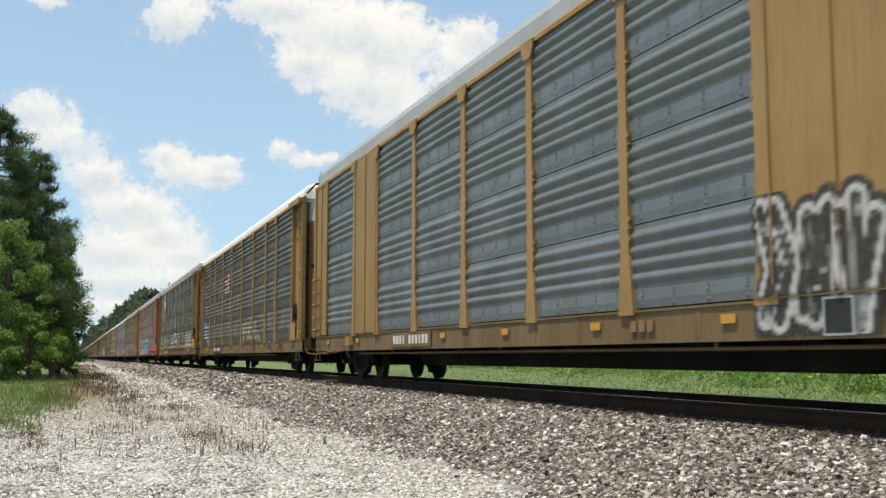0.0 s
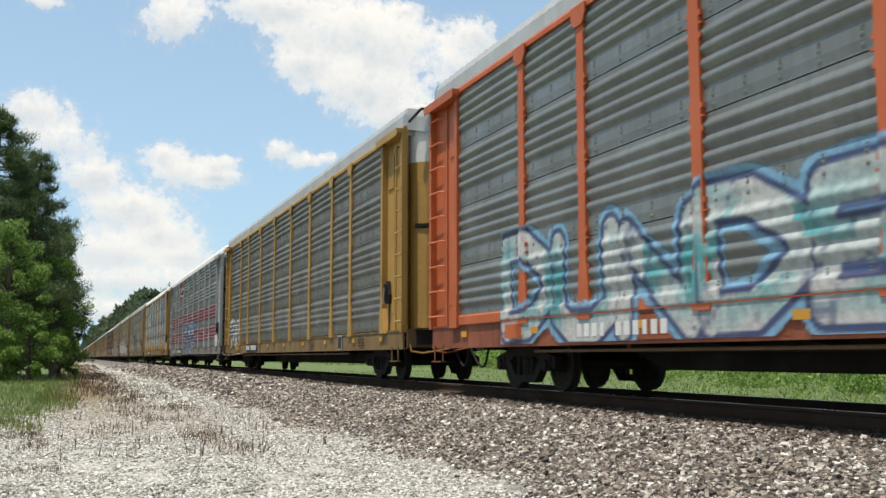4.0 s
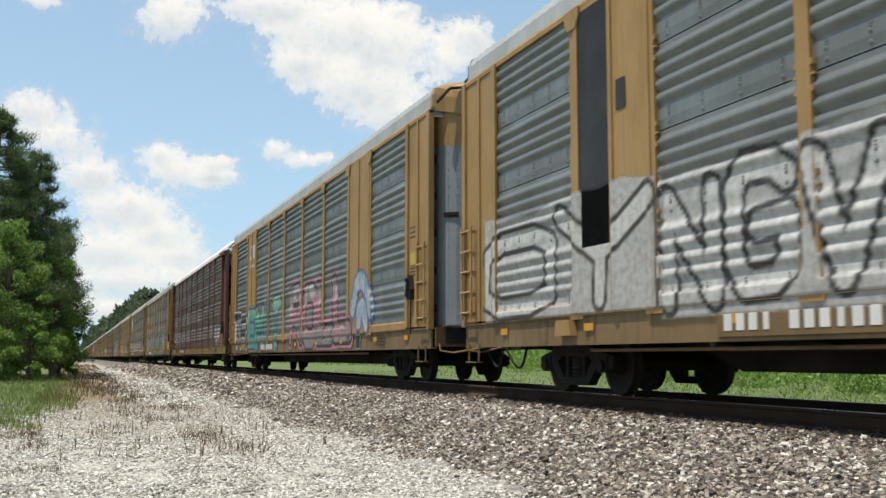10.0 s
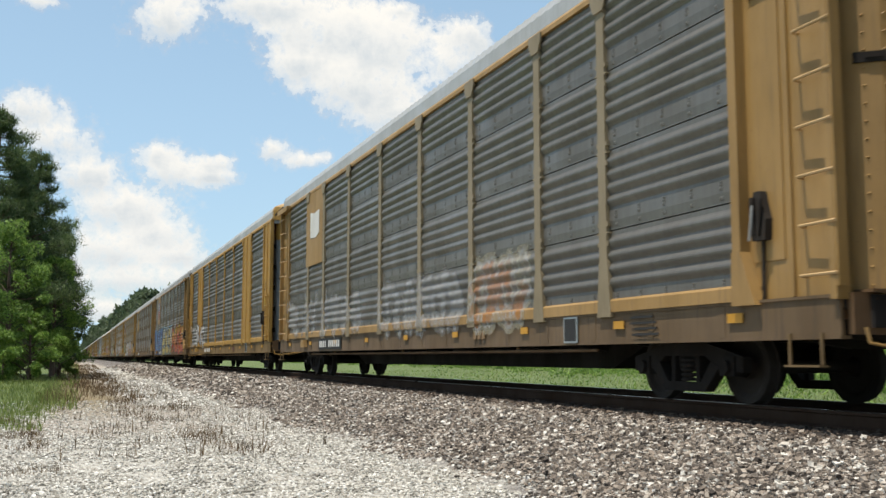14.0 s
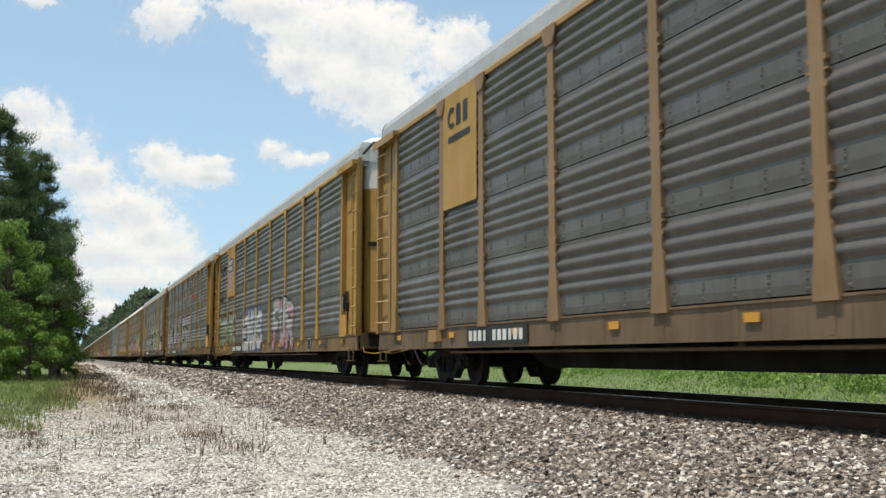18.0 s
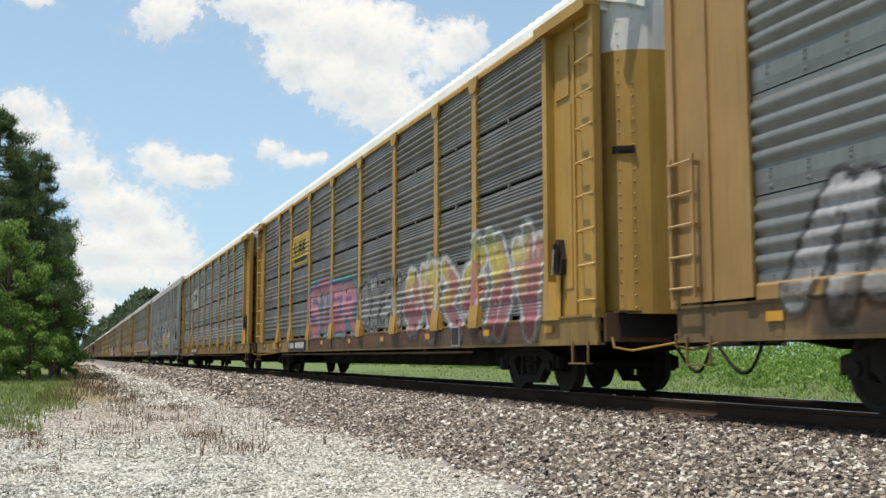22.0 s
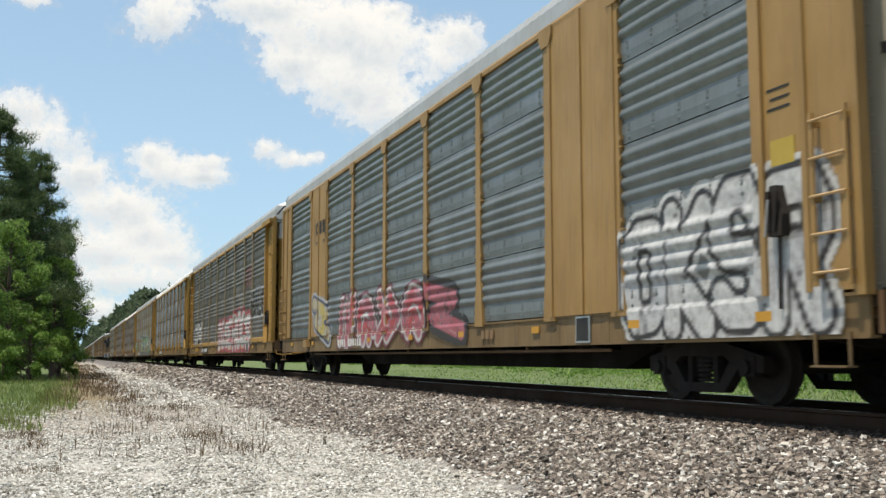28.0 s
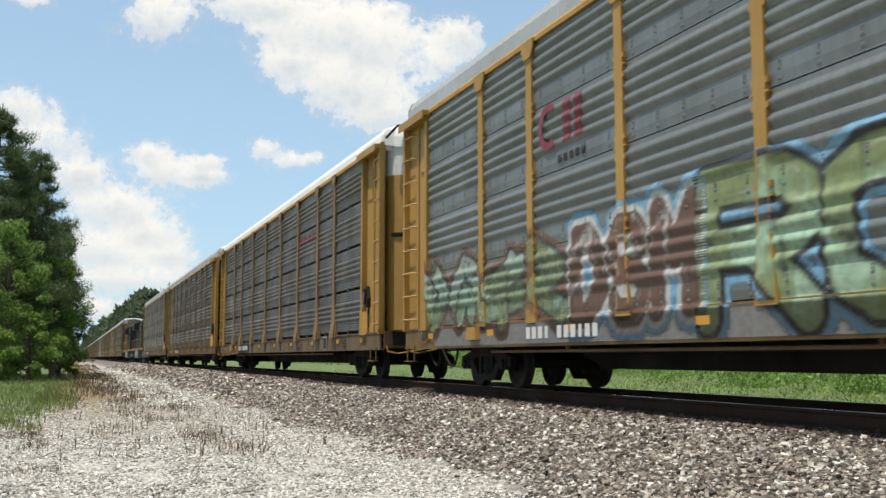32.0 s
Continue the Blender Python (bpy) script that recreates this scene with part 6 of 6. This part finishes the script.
def bushy(x, y, h, reach, seed, label, kind_name="broadleaf_tree", puffs=46, leaves=80, low=0.08, size=0.12):
    rng = np.random.default_rng(seed)
    tree = tagged(new(kind_name), label, "tree" if h > 3 else "bush", "broadleaf growth under the pines")
    tree.location = (x, y, ground_height(x, y) - 0.08)
    b, lb, cs = Build(), Build(), []
    limb_tube(b, [(0, 0, 0), (0.08, 0.05, h * 0.3), (0.0, 0.1, h * 0.65), (0.05, 0.0, h * 0.9)], 0.02 * h + 0.03, 0.02, 7)
    part("trunk", b.mesh("trunk", True), BARK, tree)
    for i in range(puffs):
        f = rng.uniform(low, 1) ** 0.8
        r = reach * math.sin(math.pi * min(0.96, 0.22 + 0.74 * f)) ** 0.7 * rng.uniform(0.45, 1.05)
        a = rng.uniform(0, math.tau)
        c = np.array((math.cos(a) * r, math.sin(a) * r, f * h))
        limb_tube(lb, [(0, 0, max(0.1, c[2] - 0.5 * r)), tuple(c * (0.5, 0.5, 1) - (0, 0, 0.2 * r)), tuple(c)], 0.035, 0.01, 4)
        pr = rng.uniform(0.35, 0.7) * reach * 0.42
        d = rng.normal(0, 1, (leaves, 3))
        d /= np.linalg.norm(d, axis=1, keepdims=True)
        cs.append(c + d * pr * rng.uniform(0.35, 1.0, (leaves, 1)) * np.array([1, 1, 0.75]))
    tagged(part("branchwork", lb.mesh("branchwork", True), BARK, tree), kind="stuff")
    part("crown", tri_mesh("crown", tufts(rng, np.concatenate(cs), size, 5, 1.2, 0.30, 0.1), LEAVES), None, tree, "fresh green leaves")
    return tree


pine(-4.7, 66, 16.6, 4.6, 0.18, 21, "tall dark loblolly pine at the wood's edge", 72, 46)
pine(-2.6, 71, 15.0, 3.1, 0.2, 22, "dark pine with ragged open limbs", 60, 40)
pine(-1.2, 82, 11.5, 1.9, 0.10, 23, "younger pine leaning out towards the track", 54, 26)
pine(-4.0, 80, 15.6, 3.4, 0.15, 25, "dark pine behind the front trees", 60, 30)
pine(-7.6, 70, 18.5, 4.2, 0.25, 24, "tall dark pine deeper in the wood", 44, 28)
bushy(-3.5, 61, 8.6, 2.6, 31, "bright green broadleaf tree below the pines", puffs=64)
bushy(-1.2, 66, 7.6, 1.9, 32, "green broadleaf sapling at the wood's edge", puffs=52)
bushy(-5.4, 58, 8.0, 2.6, 33, "dense green broadleaf tree by the verge", puffs=60)
bushy(-0.9, 76, 5.8, 1.5, 34, "low green tree leaning over the verge", puffs=40)
bushy(-2.2, 58.5, 3.6, 1.7, 35, "leafy bush on the grass verge", "bush", 34)
bushy(-0.9, 70, 3.0, 1.3, 36, "leafy bush beside the weeds", "bush", 30)
bushy(-4.2, 55, 3.0, 1.8, 37, "leafy dark bush on the grass", "bush", 34)


def woods(name, label, seed, spots, size):
    """Far wood: many ragged crowns in one mesh."""
    rng = np.random.default_rng(seed)
    tris = []
    for x, y, h in spots:
        n = 110
        f = rng.uniform(0.0, 1.0, n) ** 0.8
        a = rng.uniform(0, math.tau, n)
        r = h * 0.24 * np.sin(np.pi * np.clip(0.25 + 0.72 * f, 0, 0.97)) ** 0.7 * rng.uniform(0.5, 1.1, n)
        c = np.stack([x + np.cos(a) * r, y + np.sin(a) * r, -0.8 + f * h], -1)
        tris.append(tufts(rng, c, size * h / 20, 4, 1.0, 0.4, 0.1))
    ob = new(name, tri_mesh(name, np.concatenate(tris), NEEDLES_FAR))
    return tagged(ob, label, "woods", kind="stuff")


NEEDLES_FAR = leaf_material("far_foliage", [(0.2, (0.055, 0.08, 0.045)), (0.5, (0.085, 0.12, 0.065)), (0.85, (0.13, 0.17, 0.09))], 0.8)
rng = np.random.default_rng(5)
spots = []
for i in range(260):
    y = 360 + 1500 * (i / 260) ** 1.4
    near = 25 - 10.5 * min(1, (y - 360) / 500)
    spots.append((near + abs(rng.normal(0, 9)), y + rng.uniform(-6, 6), rng.uniform(20, 28) * (1 if y > 380 else 0.85)))
spots += [(rng.uniform(-60, 70), 2450 + rng.uniform(0, 150), rng.uniform(18, 27)) for i in range(70)]
woods("far_woods", "hazy dark green woods beyond the train", 6, spots, 1.9)
spots = [(-11 - abs(rng.normal(0, 5)), 100 + 12 * i + rng.uniform(-4, 4), rng.uniform(13, 18)) for i in range(70)]
woods("far_woods", "dark green woods along the verge beyond the pines", 7, spots, 1.7)


def grass(name, label, material, seed, n, xr, yr, h, w, keep=None, lean=0.35, log=True):
    rng = np.random.default_rng(seed)
    u = rng.uniform(0, 1, n)
    y = yr[0] * (yr[1] / yr[0]) ** u
    x = rng.uniform(0, 1, n)
    lo, hi = (np.array([f(b) for b in y]) if callable(f) else np.full(n, f) for f in xr)
    x = lo + (hi - lo) * x
    if keep:
        ok = np.array([keep(a, b) for a, b in zip(x, y)]) > rng.uniform(0, 1, n)
        x, y = x[ok], y[ok]
    z = np.array([ground_height(a, b) for a, b in zip(x, y)]) - 0.02
    hh = rng.uniform(h[0], h[1], len(x))
    return tagged(new(name, tri_mesh(name, blades(rng, x, y, z, hh, w * rng.uniform(0.6, 1.4, len(x)) * (0.8 + y / 60), lean), material)), label, "grass", kind="stuff")


grass("verge_grass", "short green grass on the wood's verge", LUSH, 41, 26000, (-9.0, 0.4), (19, 75), (0.06, 0.24), 0.010, lambda x, y: min(1, max(0, (-0.35 - x + 0.8 * noise.noise((x * 0.5, y * 0.25, 2))) * 1.6)))
grass("trackside_weeds", "lush green grass and weeds beyond the track", LUSH, 42, 30000, (11.6, lambda y: 16 + 0.5 * y), (9, 95), (0.04, 0.22), 0.014, lambda x, y: 0.5 + 1.0 * noise.noise((x * 0.6, y * 0.6, 28)), 0.6)
grass("trackside_leaves", "broad green weed leaves beyond the track", LEAVES, 43, 9000, (12.0, lambda y: 15 + 0.4 * y), (9, 95), (0.05, 0.18), 0.035, lambda x, y: 0.5 + 1.1 * noise.noise((x * 0.5, y * 0.5, 38)), 1.0)


def weedy(x, y):
    c = 1.2 + 0.8 * min(1.0, max(0.0, (y - 13) / 7))
    return max(0, 1 - abs(x - c) / 1.6) * max(0, noise.noise((x * 1.2, y * 0.45, 5)) * 2.6 + 0.10 + 0.012 * (y - 14))


grass("dry_weeds", "brown dead weed stalks on the sandy strip", DRY, 44, 26000, (-0.8, 4.2), (13.5, 75), (0.04, 0.24), 0.006, weedy, 0.45)


def stalky(x, y):
    return 0.7 if noise.noise((x * 2.3, y * 0.9, 31)) > 0.30 else 0.015


grass("weed_stalks", "dark upright weed stalks on the sandy strip", DRY, 48, 2600, (-0.6, 3.8), (13.5, 45), (0.12, 0.34), 0.010, stalky, 0.16)
scatter("gravel_stones", "pale gravel along the ballast's foot", LIMESTONE, 15000, 14, (1.4, 4.9), (28.0, 120.0), 0.030, 0.5, lambda x, y, r: ((toe(y) - x) * 1.4 + 0.75 > r) & (x + 0.6 * r > 2.0 + 0.004 * y), lot)
grass("dry_verge", "dry brown grass where the strip narrows", DRY, 45, 12000, (-0.8, lambda y: 1.7 + 0.008 * y), (30, 170), (0.06, 0.36), 0.012, lambda x, y: 0.25 + 0.9 * noise.noise((x * 0.8, y * 0.2, 8)), 0.5)
grass("verge_tufts", "mixed green and dry grass by the strip", LUSH, 46, 6000, (-1.0, lambda y: 0.1 + 0.004 * y), (26, 170), (0.08, 0.40), 0.012, lambda x, y: 0.2 + 0.9 * noise.noise((x * 0.8, y * 0.15, 18)), 0.5)


grass("dry_weeds", "brown weeds at the gravel's edge", DRY, 47, 9000, (lambda y: -0.07 * y - 1.2, lambda y: -0.07 * y + 0.8), (11.5, 22), (0.03, 0.17), 0.005, lambda x, y: 2.2 * max(0, noise.noise((x * 1.1, y * 0.6, 15)) - 0.02), 0.5)


def hedge():
    rng = np.random.default_rng(61)
    tris = []
    for i in range(420):
        y = 12 + 190 * rng.uniform() ** 1.3
        x = 18 + 0.55 * y * rng.uniform(0.3, 1.0) + rng.uniform(0, 8)
        h = rng.uniform(0.7, 2.0)
        n = 60
        c = np.stack([x + rng.normal(0, h * 0.55, n), y + rng.normal(0, h * 0.55, n), -0.7 + h * rng.uniform(0, 1, n) ** 1.2], -1)
        tris.append(tufts(rng, c, 0.20, 5, 2.2, 0.22, 0.3))
    for i in range(330):         # taller growth further back
        x, y, h = rng.uniform(42, 78), rng.uniform(36, 250), rng.uniform(2.0, 3.6)
        c = np.stack([x + rng.normal(0, h * 0.7, 44), y + rng.normal(0, h * 0.7, 44), -0.7 + h * rng.uniform(0, 1, 44)], -1)
        tris.append(tufts(rng, c, 0.42, 4, 1.6, 0.3, 0.3))
    return tagged(new("scrub", tri_mesh("scrub", np.concatenate(tris), LEAVES)), "green scrub across the field beyond the track", "scrub", kind="stuff")


hedge()

# ---- cloud backdrop: a far shell with broken cumulus ----
def shell():
    groups = {
        "north": ((4.6, 18.2, 2.6, 1.5), (10.1, 19.3, 3.5, 1.0), (13.9, 18.3, 4.2, 1.8), (15.6, 15.5, 3.7, 2.3), (17.2, 13.9, 2.8, 1.4), (12.2, 16.4, 1.9, 1.4), (16.9, 17.7, 2.9, 2.1), (21.6, 17.9, 1.8, 1.5), (20.6, 16.7, 1.3, 1.1)),
        "west": ((-2.4, 13.0, 2.0, 1.1), (-0.9, 11.5, 2.3, 1.2), (0.6, 9.7, 1.9, 1.1), (2.7, 8.0, 2.5, 1.3), (4.5, 6.8, 2.2, 1.2), (1.9, 5.8, 2.9, 1.2), (5.4, 5.7, 1.7, 0.8), (2.5, 4.2, 5.4, 0.9), (0.6, 2.5, 4.4, 0.8)),
        "small": ((5.0, 10.2, 1.8, 1.1), (7.3, 10.0, 1.7, 0.6), (7.7, 10.7, 1.1, 0.5), (4.4, 11.0, 1.2, 0.8), (10.7, 11.5, 1.3, 0.7), (12.3, 10.9, 1.3, 0.5), (13.4, 11.1, 0.7, 0.4), (-1.9, 18.4, 1.3, 0.4), (17.9, 19.3, 1.0, 0.5)),
    }
    puffs = [p for g in groups.values() for p in g]
    rng = random.Random(12)
    for _ in range(120):         # the same broken sky all round
        a, e = rng.uniform(30, 345), rng.uniform(2, 55)
        for _ in range(3):
            puffs.append((a + rng.uniform(-3, 3), e + rng.uniform(-1, 1), rng.uniform(1.5, 4), rng.uniform(0.8, 2)))
    arr = np.array(puffs)
    az = np.array(spaced([(-20, 45, 160), (45, 340, 110)]))
    el = np.array(spaced([(-1.5, 26, 76), (26, 62, 24)]))
    A, E = np.meshgrid(az, el)
    cover = np.zeros(A.shape)
    belly = np.zeros(A.shape)
    for a, e, ra, re in arr:
        da = (A - a + 180) % 360 - 180
        q = (da / ra) ** 2 + ((E - e) / re) ** 2
        g = np.exp(-q * 0.9)
        cover = cover + g * (1 - cover * 0.75)
        belly = np.maximum(belly, g * np.clip(0.5 - (E - e) / re * 0.6, 0, 1))
    R = 4200.0
    ra, re = np.radians(A), np.radians(E)
    v = np.stack([R * np.cos(re) * np.sin(ra), R * np.cos(re) * np.cos(ra), R * np.sin(re)], -1).reshape(-1, 3)
    w = len(az)
    f = [(j * w + i, (j + 1) * w + i, (j + 1) * w + i + 1, j * w + i + 1) for j in range(len(el) - 1) for i in range(w - 1)]
    me = mesh_of("cloud_backdrop", v.tolist(), f, [], True)
    for name, data in (("cover", cover), ("belly", belly)):
        at = me.attributes.new(name, "FLOAT", "POINT")
        at.data.foreach_set("value", data.astype(np.float32).ravel())
    m = bpy.data.materials.new("cumulus")
    m.use_nodes = True
    n, l = m.node_tree.nodes, m.node_tree.links
    n.remove(n["Principled BSDF"])
    co = coords(n)
    def attr(name):
        x = n.new("ShaderNodeAttribute")
        x.attribute_name = name
        return x.outputs["Fac"]
    big = noise_node(n, l, co, 0.0055, 7, 0.6)
    fine = noise_node(n, l, co, 0.022, 8, 0.62)
    den = math_node(n, l, "ADD", attr("cover"), math_node(n, l, "MULTIPLY", math_node(n, l, "SUBTRACT", big, 0.5), 1.1))
    den = math_node(n, l, "ADD", den, math_node(n, l, "MULTIPLY", math_node(n, l, "SUBTRACT", fine, 0.5), 0.85))
    alpha = ramp(n, l, den, [(0.36, (0.0,) * 3), (0.54, (0.26,) * 3), (0.68, (0.72,) * 3), (1.0, (1.0,) * 3)])
    up = n.new("ShaderNodeSeparateXYZ")
    l.new(co, up.inputs[0])
    haze = ramp(n, l, math_node(n, l, "DIVIDE", up.outputs[2], R), [(0.0, (0.85,) * 3), (0.08, (0.60,) * 3), (0.25, (0.50,) * 3), (0.6, (0.30,) * 3)])
    total = math_node(n, l, "MAXIMUM", alpha, haze)
    dark = math_node(n, l, "ADD", math_node(n, l, "MULTIPLY", attr("belly"), 1.15), math_node(n, l, "ADD", math_node(n, l, "MULTIPLY", math_node(n, l, "SUBTRACT", big, 0.5), 0.9), math_node(n, l, "MULTIPLY", math_node(n, l, "SUBTRACT", fine, 0.5), 0.35)))
    white = ramp(n, l, dark, [(0.22, (0.865, 0.87, 0.86)), (0.50, (0.77, 0.80, 0.82)), (0.90, (0.58, 0.65, 0.72))])
    col = mix(n, l, alpha, (0.455, 0.725, 0.985), white)
    em = n.new("ShaderNodeEmission")
    l.new(col, em.inputs["Color"])
    tr = n.new("ShaderNodeBsdfTransparent")
    mx = n.new("ShaderNodeMixShader")
    l.new(total, mx.inputs[0])
    l.new(tr.outputs[0], mx.inputs[1])
    l.new(em.outputs[0], mx.inputs[2])
    l.new(mx.outputs[0], n["Material Output"].inputs["Surface"])
    m.cycles.emission_sampling = "NONE"
    me.materials.append(m)
    ob = new("cloud_backdrop", me)
    return tagged(ob, "broken white cumulus drifting over a hazy blue sky", "sky", kind="structure")


CLOUDS = shell()

# ---- what moves ----
def along(t):
    return 23.8476 * t + 0.01445 * t * t


def motions():
    times = [0, 4, 8, 12, 16, 20, 24, 28, 32]
    for car in CARS:
        x, y, z = car.location
        walk(car, [(t, pose(x, y - along(t), z)) for t in times])
    # wheelsets: one turning axle each side of the bogie, the others share its keys
    for s, sets in WHEELSETS.items():
        first = sets[0]
        walk(first, [(i / FPS, pose(0, s * AXLE, RADIUS, i * 88.0)) for i in range(32 * FPS + 1)])
        keys = first.animation_data
        for ws in sets[1:]:
            ws.rotation_mode = "QUATERNION"
            ws.animation_data_create()
            ws.animation_data.action = keys.action
            ws.animation_data.action_slot = keys.action_slot
    walk(CLOUDS, [(0.0, pose(0, 0, 0, 0, 0, 0.0)), (16.0, pose(0, 0, 0, 0, 0, 0.45)), (32.0, pose(0, 0, 0, 0, 0, 0.9))])


motions()
